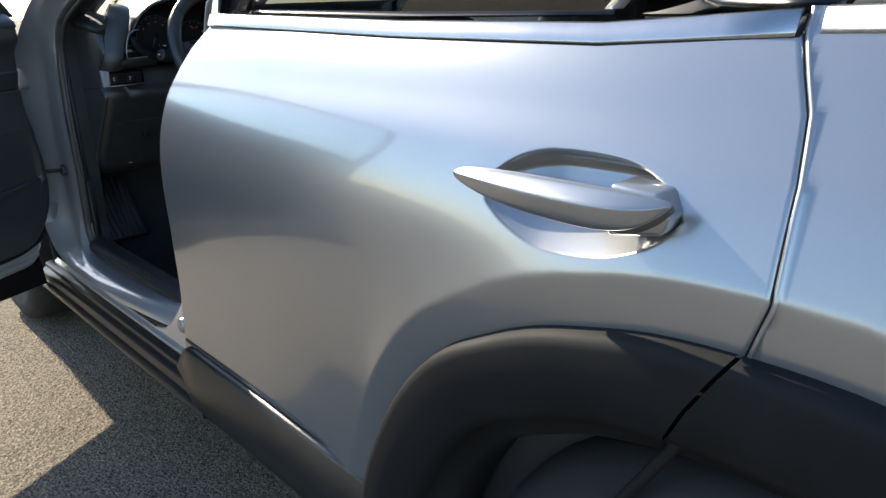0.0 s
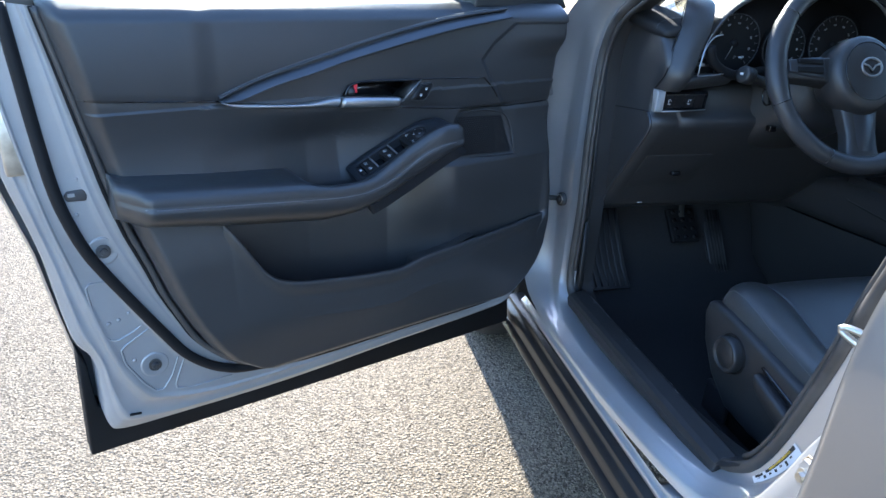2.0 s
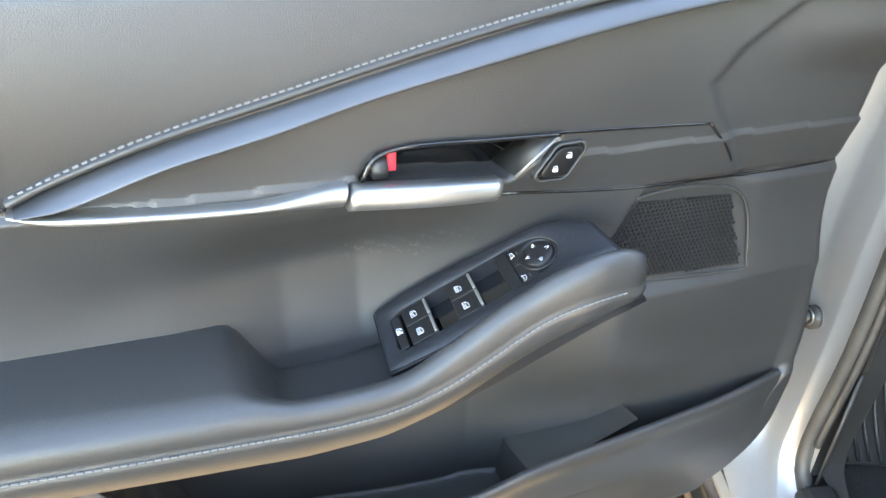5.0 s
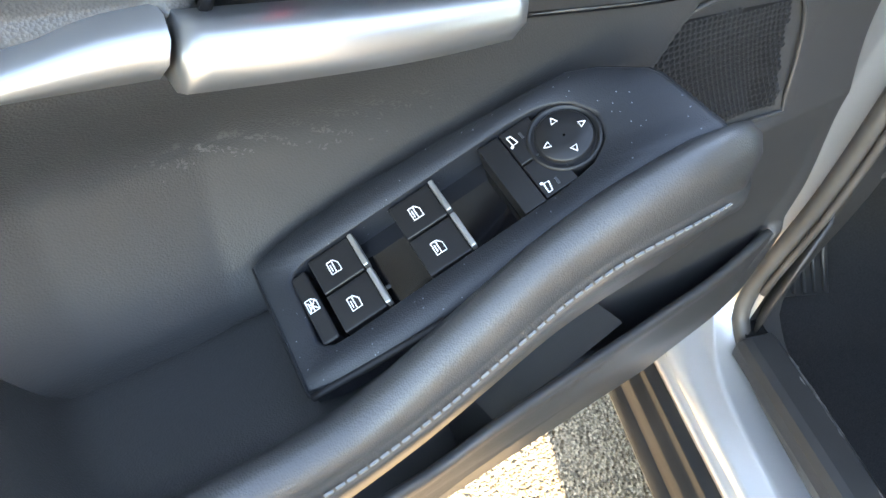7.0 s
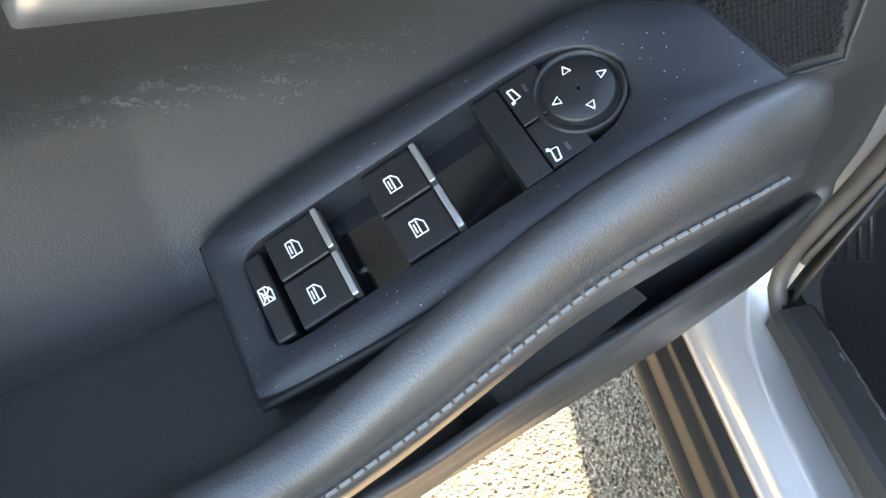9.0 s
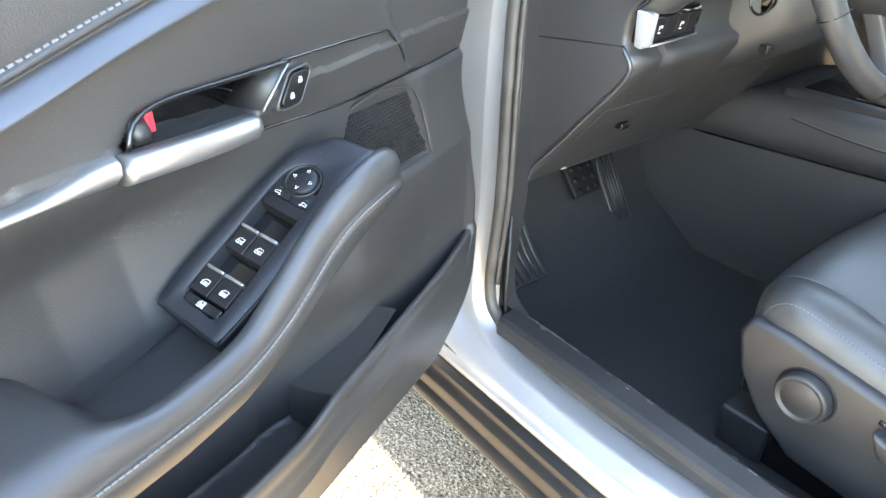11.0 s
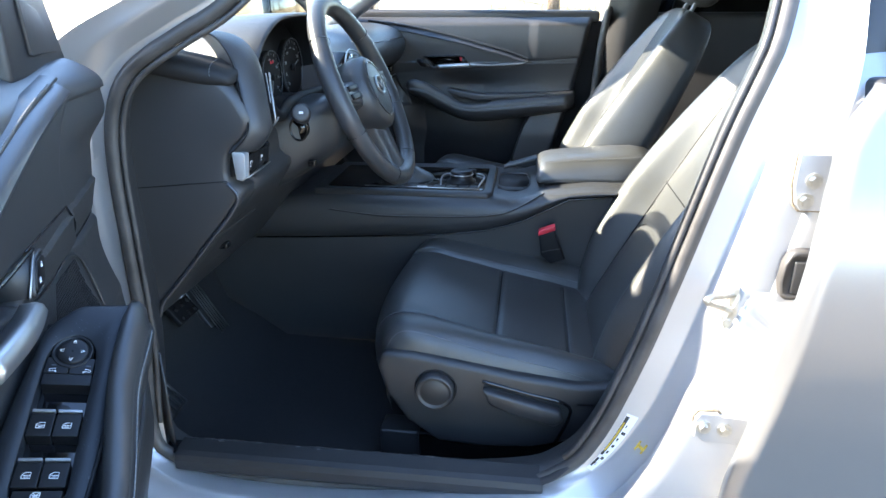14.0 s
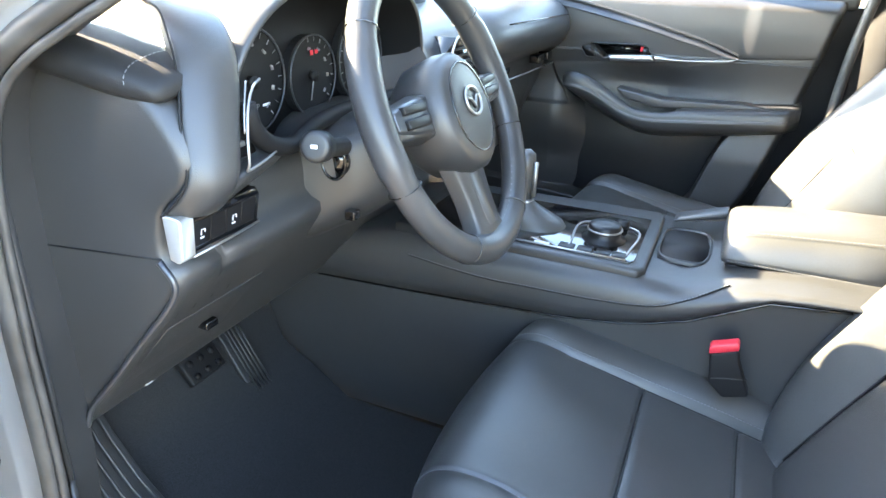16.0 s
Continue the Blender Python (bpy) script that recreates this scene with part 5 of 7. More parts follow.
# top of the door: sail panel, window frame and glass
dpart("sail_panel", prism([(0.045, 1.085), (0.285, 1.085), (0.270, 1.245), (0.225, 1.245), (0.105, 1.165)], 0.105, 0.190), PLASTIC, "black sail panel behind the mirror", bevel=0.006)
dpart("tweeter_cover", prism([(0.10, 1.103), (0.215, 1.106), (0.225, 1.165), (0.16, 1.150)], 0.189, 0.194), SOFT, bevel=0.003)
fr_ = [(0.035, 0.10, 1.09), (0.20, 0.115, 1.155), (0.34, 0.14, 1.245), (0.52, 0.21, 1.375), (0.72, 0.265, 1.445), (0.92, 0.27, 1.46), (1.03, 0.25, 1.42), (1.075, 0.17, 1.25), (1.075, 0.09, 1.09)]
dpart("window_frame", tube(curve(fr_, 60), 0.018, sides=8), GLOSS)
gl = []
for f in [k / 6 for k in range(7)]:
    z = 1.08 + 0.35 * f
    a = lerp_at([(1.08, 0.23), (1.2, 0.27), (1.30, 0.42), (1.43, 0.68)], z)
    gl.append([(a + (1.06 - 0.02 * f - a) * k / 6, 0.075 + 0.185 * f, z) for k in range(7)])
dpart("door_window", loft(gl), GLASS, solid=0.004)
dpart("window_sweep", prism([(0.23, 1.082), (1.07, 1.082), (1.07, 1.098), (0.23, 1.098)], 0.085, 0.105), RUBBER, bevel=0.003)
# outer mirror
mir = []
for f in [k / 8 for k in range(9)]:
    r = 0.085 * math.sin(math.pi * (0.12 + 0.80 * f)) ** 0.5
    mir.append([(0.13 + r * 0.55 * math.cos(a), -0.02 - 0.21 * f, 1.16 + r * math.sin(a)) for a in [2 * math.pi * k / 20 for k in range(20)]])
dpart("mirror", loft(mir, True, True), PAINT, "silver outer mirror housing")
dpart("mirror_foot", box(0.10, 0.16, -0.03, 0.10, 1.09, 1.13), GLOSS, bevel=0.01)
# check strap
ck = body("check_strap", tube([(0.125, 0.128, 0.650), (0.105, 0.085, 0.650), (0.080, 0.03, 0.648)], 0.0085, sides=8, flat=0.7), RUBBER, "black door check strap")
part("check_bolt", joined([disc((0.137, 0.138, 0.651), (0.3, -1, 0.1), 0.016, 0.009, 20), disc((0.137, 0.128, 0.651), (0.3, -1, 0.1), 0.0075, 0.004, 8)]), RUBBER, ck)
part("check_ring", tube([(0.136 + 0.011 * math.cos(a), 0.1285 + 0.003 * math.cos(a), 0.651 + 0.011 * math.sin(a)) for a in [math.pi * k / 10 for k in range(20)]], 0.0013, True, 6), STEEL, ck)
for hz in (0.52, 0.92):
    body("door_hinge", box(0.045, 0.10, 0.06, 0.125, hz - 0.03, hz + 0.03), PAINT, bevel=0.006)

# faint pale scuffs on the trim beside the pod
random.seed(8)
bm = bmesh.new()
for k in range(900):
    g = random.random()
    u, z = (0.552 + random.gauss(0, 0.015), 0.8785 + random.gauss(0, 0.0055)) if g < 0.62 else (0.500 + random.gauss(0, 0.017), 0.8865 + random.gauss(0, 0.0035)) if g < 0.85 else (0.512 + random.gauss(0, 0.012), 0.873 + random.gauss(0, 0.004))
    # worn in patches, not evenly
    if math.sin(310 * u + 2 * math.sin(500 * z)) + math.sin(720 * z - 260 * u) < 0.35:
        continue
    a = random.gauss(0.35, 0.9)
    L, w = random.uniform(0.0003, 0.0013), random.uniform(0.0002, 0.0005)
    ring = [on_trim(u + L * math.cos(q) * math.cos(a) - w * math.sin(q) * math.sin(a), z + L * math.cos(q) * math.sin(a) + w * math.sin(q) * math.cos(a), 0.0004) for q in [math.pi / 3 * j + random.uniform(-0.3, 0.3) for j in range(6)]]
    bm.faces.new([bm.verts.new(p) for p in ring])
dpart("scuff", bm, material("pale_scuff", (0.088, 0.087, 0.086), 0.55), "faint pale scuff marks", smooth=False)["kind"] = "stuff"


# ---- the cabin ----
# floor, tunnel and bulkhead
FLOOR = ((-0.02, 0.62), (0.05, 0.44), (0.2, 0.335), (0.6, 0.32), (1.3, 0.33))
fl = [[(x, y, z + (0.012 * math.sin(9 * y) if 0.1 < x < 1 else 0)) for y in (0.18, 0.22, 0.30, 0.45, 0.60, 0.70, 0.76)] for x, z in [(FLOOR[k][0] + (FLOOR[k + 1][0] - FLOOR[k][0]) * j / 4, FLOOR[k][1] + (FLOOR[k + 1][1] - FLOOR[k][1]) * j / 4) for k in range(4) for j in range(4)] + [FLOOR[-1]]]
body("carpet", loft(fl), CARPET, "black carpet in the driver's footwell")
body("carpet", loft([[(x, y, z) for y in (1.06, 1.2, 1.4, 1.6, 1.66)] for x, z in FLOOR]), CARPET)
body("bulkhead", box(-0.06, -0.02, 0.10, 1.74, 0.3, 1.02), CARPET)
body("rear_floor", box(1.3, 3.0, 0.12, 1.72, 0.30, 0.335), CARPET)
body("inner_sill", prism([(0.150, 0.438), (0.178, 0.442), (0.188, 0.43), (0.188, 0.31), (0.15, 0.31)], 0.08, 1.1, "x"), CARPET)
kick = body("kick_plate", prism([(0.134, 0.418), (0.1315, 0.436), (0.136, 0.445), (0.145, 0.449), (0.172, 0.4535), (0.180, 0.449), (0.184, 0.40), (0.150, 0.400)], 0.235, 0.848, "x"), KICK, "scuffed black plastic kick plate", bevel=0.003, smooth=False)
# bright scuffs worn into the kick plate
random.seed(5)
bm = bmesh.new()
for k in range(26):
    x, y = 0.28 + random.random() ** 1.5 * 0.4, 0.171 + random.uniform(-0.004, 0.006)
    w, d = random.uniform(0.004, 0.016), random.uniform(0.001, 0.003)
    z = 0.4543
    pts = [(x + w * math.cos(a) * random.uniform(0.5, 1), y + d * math.sin(a) * random.uniform(0.5, 1), z - max(0, y + d * math.sin(a) - 0.172) * 0.4) for a in [2 * math.pi * j / 7 for j in range(7)]]
    bm.faces.new([bm.verts.new(p) for p in pts])
SCUFF = material("scuffed_plastic", (0.16, 0.155, 0.15), 0.8, grain=0.4, grain_size=300)
sc = part("scuff", bm, SCUFF, kick, "pale scuff marks", smooth=False)
sc["kind"] = "stuff"
# kick panel in front of the opening, with the lower pillar cover
body("kick_panel", loft([[(x, y, z) for x, y in ((0.225, 0.165), (0.200, 0.185), (0.14, 0.205), (0.02, 0.215))] for z in (0.40, 0.50, 0.62)]), PLASTIC, solid=0.004)
body("kick_panel", loft([[(x, y, z) for x, y in ((0.222, 0.168), (0.198, 0.188), (0.14, 0.207))] for z in (0.626, 0.8, 0.95, 1.04)]), SOFT, solid=0.004)
rest = body("foot_rest", loft([[(x, y + dy_, z) for y in (0.225, 0.27, 0.335)] for x, dy_, z in ((0.035, 0.0, 0.585), (0.07, 0.0, 0.52), (0.110, 0.004, 0.455), (0.150, 0.008, 0.408))]), PLASTIC, "ribbed black foot rest", solid=0.012, bevel=0.003)
for k in range(6):
    y = 0.240 + 0.0165 * k
    part("rib", tube([(0.041, y, 0.584), (0.076, y, 0.519), (0.116, y + 0.004, 0.455), (0.150, y + 0.008, 0.415)], 0.003, sides=6), PLASTIC, rest)


# ---- dashboard ----
D_DRV = [(-0.02, 1.03), (0.10, 1.075), (0.213, 1.087), (0.30, 1.074), (0.358, 1.050), (0.394, 1.000), (0.388, 0.973), (0.360, 0.946), (0.353, 0.900), (0.369, 0.876), (0.31, 0.80), (0.213, 0.685), (0.172, 0.640), (0.10, 0.62), (0.0, 0.66)]
D_BIN = [(-0.02, 1.03), (0.08, 1.072), (0.16, 1.082), (0.235, 1.070), (0.268, 1.045), (0.280, 1.000), (0.298, 0.962), (0.345, 0.945), (0.353, 0.900), (0.369, 0.876), (0.31, 0.80), (0.213, 0.685), (0.172, 0.640), (0.10, 0.62), (0.0, 0.66)]
D_CEN = [(-0.02, 1.03), (0.10, 1.070), (0.20, 1.080), (0.28, 1.072), (0.335, 1.052), (0.36, 1.010), (0.352, 0.965), (0.330, 0.93), (0.325, 0.88), (0.315, 0.84), (0.27, 0.78), (0.22, 0.70), (0.17, 0.66), (0.10, 0.64), (0.0, 0.66)]
D_PAS = [(-0.02, 1.03), (0.10, 1.070), (0.20, 1.085), (0.29, 1.083), (0.352, 1.066), (0.380, 1.030), (0.376, 0.995), (0.350, 0.963), (0.305, 0.945), (0.300, 0.91), (0.285, 0.85), (0.25, 0.74), (0.19, 0.66), (0.10, 0.63), (0.0, 0.66)]


def section(sec, y, n=84):
    return [(p.x, y, p.z) for p in curve([(x, 0, z) for x, z in sec], n)]


def mix(a, b, f):
    return [(p[0] + (q[0] - p[0]) * f, p[1] + (q[1] - p[1]) * f) for p, q in zip(a, b)]


secs = [[(0.24 + (x - 0.24) * k, y, 0.92 + (z - 0.92) * k) for x, _, z in section(D_DRV, 0)] for k, y in ((0.45, 0.2085), (0.75, 0.2095), (0.93, 0.2105))] + [section(D_DRV, y) for y in (0.213, 0.24, 0.268)] + [section(D_BIN, y) for y in (0.276, 0.32, 0.45, 0.60, 0.705)] + [section(D_DRV, 0.712)] + [section(mix(D_DRV, D_CEN, f), y) for f, y in ((0.4, 0.73), (1, 0.77))] + [section(D_CEN, 0.9), section(D_CEN, 1.02)] + [section(mix(D_CEN, D_PAS, 0.5), 1.05), section(D_PAS, 1.08), section(D_PAS, 1.3), section(D_PAS, 1.56), section(mix(D_PAS, D_CEN, 0.3), 1.615)]
dash = body("dashboard", loft(secs, True, True), SOFT, "dark grey soft-touch dashboard")


def dash_part(name, bm, mat, label="", **k):
    return part(name, bm, mat, dash, label, **k)


# seams of the end cover and its satin border
dash_part("seam", tube([(0.10, 0.2085, 0.876), (0.2364, 0.2083, 0.8890), (0.297, 0.2083, 0.8955), (0.352, 0.2110, 0.9000)], 0.0010, sides=6), BLACK)
dash_part("edge_trim", tube(curve([(0.352, 0.209, 0.898), (0.366, 0.210, 0.876), (0.352, 0.209, 0.848), (0.310, 0.208, 0.799), (0.262, 0.208, 0.742), (0.222, 0.208, 0.697), (0.212, 0.208, 0.680), (0.205, 0.208, 0.664), (0.172, 0.208, 0.638)], 50), 0.0032, sides=8), BLADE, "satin grey edging")
# frame column that wraps from the end face to the vent
COLUMN = [(1.116, 0.285, 0.292, 0.300, 0.318), (1.110, 0.325, 0.274, 0.342, 0.326), (1.095, 0.350, 0.256, 0.368, 0.314), (1.075, 0.366, 0.245, 0.386, 0.302), (1.052, 0.376, 0.236, 0.394, 0.294), (1.030, 0.383, 0.226, 0.402, 0.281), (1.010, 0.388, 0.220, 0.407, 0.272), (0.990, 0.396, 0.214, 0.413, 0.264), (0.974, 0.394, 0.2105, 0.415, 0.258), (0.962, 0.386, 0.2075, 0.410, 0.254), (0.950, 0.374, 0.2065, 0.402, 0.250), (0.944, 0.366, 0.2070, 0.394, 0.250)]
rows = []
for z, xs, ys, xr, yr in COLUMN:
    rows.append([(xs - 0.03, ys + 0.02, z), (xs - 0.004, ys + 0.003, z), (xs, ys - 0.001, z), (xs + 0.006, ys - 0.001 + 0.10 * (yr - ys), z), (xr - 0.004, ys + 0.30 * (yr - ys), z), (xr + 0.001, ys + 0.6 * (yr - ys), z), (xr, yr - 0.003, z), (xr - 0.004, yr, z), (xr - 0.06, yr + 0.006, z)])
dash_part("vent_frame", loft(rows), SOFT, "padded frame beside the driver's vent", sub=1)
dash_part("seam", tube(curve([(xs - 0.002, ys - 0.0005, z) for z, xs, ys, _, _ in COLUMN], 40), 0.0011, sides=6), BLACK)
# lower bar of the frame, between vent and switches
bar = []
for f in [k / 10 for k in range(11)]:
    y = 0.246 + 0.125 * f
    xo = 0.413 - 0.030 * f
    bar.append([(xo - 0.06, y, 0.972 + 0.012 * f), (xo - 0.006, y, 0.973 + 0.012 * f), (xo, y, 0.968 + 0.012 * f), (xo - 0.004, y, 0.958 + 0.008 * f), (xo - 0.020, y, 0.944 + 0.006 * f), (xo - 0.06, y, 0.944 + 0.006 * f)])
dash_part("frame_bar", loft(bar, True, True), SOFT, sub=1)
# cowl pad: a leather lip along the top of the end face
lip = []
for x, yo, zt, th in ((0.10, 0.176, 1.098, 0.030), (0.18, 0.182, 1.098, 0.032), (0.25, 0.190, 1.092, 0.034), (0.31, 0.197, 1.080, 0.036), (0.345, 0.203, 1.071, 0.033), (0.364, 0.206, 1.064, 0.026)):
    lip.append([(x, 0.285, zt + 0.006), (x, yo + 0.035, zt + 0.004), (x, yo + 0.008, zt - 0.001), (x, yo, zt - 0.3 * th), (x, yo + 0.002, zt - 0.75 * th), (x, yo + 0.012, zt - th), (x, yo + 0.04, zt - 0.8 * th), (x, 0.285, zt - 0.8 * th)])
lip.append([(x + 0.010 + 0.16 * max(0, 0.04 - abs(y - 0.23)), y * 0.9 + 0.024, 1.052 + (z - 1.058) * 0.5 + 0.25 * (y - 0.22)) for x, y, z in lip[-1]])
dash_part("cowl_pad", loft(lip, True, True), SHADED_LEATHER, "leather-covered cowl lip with stitched end", sub=1)
stitches([(0.340, 0.280, 1.0785), (0.342, 0.245, 1.0765), (0.345, 0.216, 1.0705), (0.347, 0.2045, 1.060), (0.347, 0.207, 1.050)], dash, 0.005, 0.003, 0.00035)
# binnacle hood: outer skin, and a matt lining, black for the shadow inside
def hood_ring(x, kw, kh, lean):
    return [(x - lean * (1 - math.sin(max(0.0, a))), 0.512 - 0.218 * kw * math.copysign(abs(math.cos(a)) ** 0.6, math.cos(a)), 0.985 + 0.151 * kh * math.sin(a)) for a in [radians(-8 + 196 * j / 40) for j in range(41)]]


dash_part("binnacle_hood", loft([hood_ring(x, kw, kh, ln) for x, kw, kh, ln in ((0.12, 0.72, 0.70, 0), (0.20, 0.88, 0.90, 0), (0.29, 0.985, 0.985, 0.0), (0.355, 1.0, 1.0, 0.01), (0.378, 0.998, 0.998, 0.016), (0.384, 0.985, 0.982, 0.02), (0.382, 0.966, 0.958, 0.02))]), SOFT, "hooded instrument binnacle")
dash_part("binnacle_lining", loft([hood_ring(x, kw, kh, ln) for x, kw, kh, ln in ((0.3815, 0.966, 0.957, 0.02), (0.36, 0.945, 0.93, 0.012), (0.33, 0.93, 0.91, 0.004), (0.308, 0.92, 0.90, 0.0))]), BLACK)
dash_part("binnacle_back", prism([(0.512 - 0.212 * math.copysign(abs(math.cos(a)) ** 0.6, math.cos(a)), 0.985 + 0.145 * max(-0.2, math.sin(a))) for a in [radians(-25 + 230 * j / 30) for j in range(31)]], 0.303, 0.309, "x"), BLACK)
dash_part("binnacle_lip", tube(curve([(0.392, 0.296, 1.030), (0.392, 0.304, 1.005), (0.390, 0.330, 0.985), (0.384, 0.372, 0.974), (0.374, 0.43, 0.982), (0.366, 0.50, 0.985), (0.366, 0.60, 0.983), (0.376, 0.68, 0.985)], 40), 0.0095, sides=10), BLACK)
dash_part("binnacle_floor", loft([[(x, y, z) for x, z in ((0.30, 0.958), (0.34, 0.962), (0.372, 0.972))] for y in (0.315, 0.40, 0.52, 0.69)]), BLACK)


def gauge(y, z, r, ticks, start, stop, needle):
    """A dial facing the driver."""
    x = 0.318
    def at(a, q, h=0.0):
        return (x + h, y + q * math.sin(a), z + q * math.cos(a))
    g = dash_part("gauge", disc((x - 0.008, y, z), (1, 0, 0), r, 0.010, 40), BLACK, "round instrument dial", smooth=False)
    part("gauge_ring", tube([at(2 * math.pi * k / 48, r, 0.006) for k in range(48)], 0.0011, True, 6), BLADE, g)
    for k in range(ticks):
        a = radians(start + (stop - start) * k / (ticks - 1))
        part("tick", tube([at(a, r * 0.84, 0.004), at(a, r * 0.94, 0.004)], 0.0008 if k % 2 == 0 else 0.0004, sides=4), DIAL_PRINT, g)
        if k % 2 == 0:
            part("numeral_bar", tube([at(a + 0.07, r * 0.68, 0.004), at(a - 0.07, r * 0.68, 0.004)], 0.0018, sides=4), DIAL_PRINT, g)
    a = radians(needle)
    part("needle", tube([at(a, -r * 0.1, 0.006), at(a, r * 0.62, 0.006)], 0.0009, sides=5), DIAL_PRINT, g)
    part("needle_hub", disc((x + 0.003, y, z), (1, 0, 0), r * 0.13, 0.006, 16), BLACK, g)
    return g


g1 = gauge(0.392, 1.030, 0.056, 13, -60, 140, -155)
fc = bpy.data.curves.new("gear_readout", "FONT")
fc.body, fc.size, fc.align_x = "P", 0.010, "CENTER"
tx = bpy.data.objects.new("gear_readout", fc)
me = bpy.data.meshes.new_from_object(tx)
bpy.data.objects.remove(tx)
me.transform(Matrix(((0, 0, 1, 0.3235), (1, 0, 0, 0.398), (0, 1, 0, 0.999), (0, 0, 0, 1))))
me.materials.append(DIAL_PRINT)
rd = new("gear_readout", me)
rd.parent = g1
part("readout_bar", box(0.3222, 0.3228, 0.408, 0.420, 1.001, 1.004), WHITE, g1, smooth=False)
g2 = gauge(0.507, 1.022, 0.048, 9, -10, 130, -165)
part("warning_lamp", joined([box(0.3222, 0.3228, 0.503, 0.509, 1.046, 1.052), box(0.3222, 0.3228, 0.513, 0.519, 1.047, 1.052)]), RED, g2, "red warning lamps", smooth=False)
gauge(0.622, 1.030, 0.056, 13, -140, 60, 70)
# driver's side vent in the frame
vent = dash_part("air_vent", prism([(0.262, 0.966), (0.322, 0.972), (0.312, 1.000), (0.304, 1.045), (0.285, 1.045), (0.262, 1.010)], 0.355, 0.380, "x"), BLACK, "narrow black air vent with chrome edge")
part("vent_edge", tube(curve([(0.396, 0.2935, 1.052), (0.404, 0.279, 1.030), (0.408, 0.272, 1.010)], 14), 0.0009, sides=6), CHROME, vent)
part("vent_loop", tube(curve([(0.392, 0.318, 1.050), (0.401, 0.296, 1.046), (0.408, 0.279, 1.030), (0.4135, 0.269, 1.005), (0.4155, 0.266, 0.984), (0.410, 0.270, 0.9765), (0.404, 0.300, 0.977), (0.396, 0.330, 0.979), (0.390, 0.348, 0.981)], 40), 0.0014, sides=6), CHROME, vent, "slim chrome edge of the vent")
part("vent_tab", box(0.380, 0.392, 0.280, 0.292, 0.992, 0.998), CHROME, vent, bevel=0.002)
for k in range(4):
    part("slat", box(0.378, 0.384, 0.270, 0.306, 0.974 + 0.016 * k, 0.978 + 0.016 * k), PLASTIC, vent, smooth=False)
# switch bank with its chrome end
dash_part("switch_bank", loft([[(x, y, z) for x, z in ((0.33, 0.944), (0.378, 0.944), (0.383, 0.938), (0.377, 0.906), (0.368, 0.904), (0.33, 0.904))] for y in (0.222, 0.316)], True, True), GLOSS, bevel=0.001)
dash_part("chrome_end", loft([[(x, y, z) for x, z in ((0.3660, 0.9475), (0.384, 0.9460), (0.3865, 0.942), (0.384, 0.908), (0.379, 0.9025), (0.369, 0.905))] for y in (0.2050, 0.207, 0.220, 0.2225)], True, True), SATIN, "satin chrome switch bezel end", bevel=0.003)
dash_part("chrome_line", tube([(0.381, 0.222, 0.9045), (0.381, 0.27, 0.9055), (0.380, 0.316, 0.9075)], 0.0012, sides=6), CHROME)
for k in range(4):
    y = 0.2245 + 0.0212 * k
    b_ = dash_part("dash_switch", prism([(0.366, 0.909), (0.3795, 0.9115), (0.3845, 0.937), (0.366, 0.939)], y, y + 0.0203), SWITCH, "black dash switch", bevel=0.001, smooth=False)
    if k in (0, 2):
        part("switch_mark", joined([tube([(0.3822, y + 0.008, 0.922), (0.3834, y + 0.008, 0.9275), (0.3834, y + 0.0125, 0.9275), (0.3828, y + 0.0125, 0.924)], 0.0005, sides=4), box(0.3812, 0.3818, y + 0.0075, y + 0.012, 0.9185, 0.9198)]), WHITE, b_, smooth=False)
# knee panel details
for k in range(4):
    dash_part("blank_slot", tube([(0.3402, 0.243 + 0.026 * k, 0.838), (0.3226, 0.243 + 0.026 * k, 0.8155)], 0.0007, sides=5), BLACK)
dash_part("cubby_lid", loft([[(x, y, z) for x, z in ((0.306, 0.800), (0.228, 0.708))] for y in (0.245, 0.30, 0.36, 0.40)]), SOFT, solid=0.004, bevel=0.001)
for pts in ([(0.309, 0.244, 0.8035), (0.308, 0.404, 0.803)], [(0.309, 0.244, 0.8035), (0.226, 0.2435, 0.7045)], [(0.226, 0.2435, 0.7045), (0.226, 0.404, 0.7045)], [(0.308, 0.404, 0.803), (0.226, 0.404, 0.7045)]):
    dash_part("lid_gap", tube([(x + 0.003, y, z + 0.002) for x, y, z in pts], 0.0014, sides=6), BLACK)
for pts in ([(0.345, 0.238, 0.846), (0.345, 0.420, 0.846)], [(0.322, 0.238, 0.8165), (0.322, 0.420, 0.8165)]):
    dash_part("slot_line", tube(pts, 0.0012, sides=6), BLACK)
dash_part("lid_pull", box(0.262, 0.278, 0.33, 0.35, 0.742, 0.752), GLOSS, bevel=0.002)
dash_part("knee_clip", box(0.187, 0.191, 0.304, 0.316, 0.652, 0.655), DIAL_PRINT, "pale plastic clip", bevel=0.001)
# centre vent, screen and passenger strip
cv = dash_part("air_vent", prism([(0.80, 0.985), (0.955, 0.985), (0.935, 1.03), (0.82, 1.045)], 0.34, 0.378, "x"), GLOSS)
for k in range(4):
    part("slat", box(0.374, 0.382, 0.815, 0.94, 0.992 + 0.011 * k, 0.995 + 0.011 * k), PLASTIC, cv, smooth=False)
part("vent_edge", tube(curve([(0.383, 0.795, 0.982), (0.383, 0.80, 1.02), (0.383, 0.83, 1.048), (0.383, 0.89, 1.043), (0.383, 0.94, 1.03), (0.383, 0.958, 0.982)], 30), 0.002, sides=6), CHROME, cv)
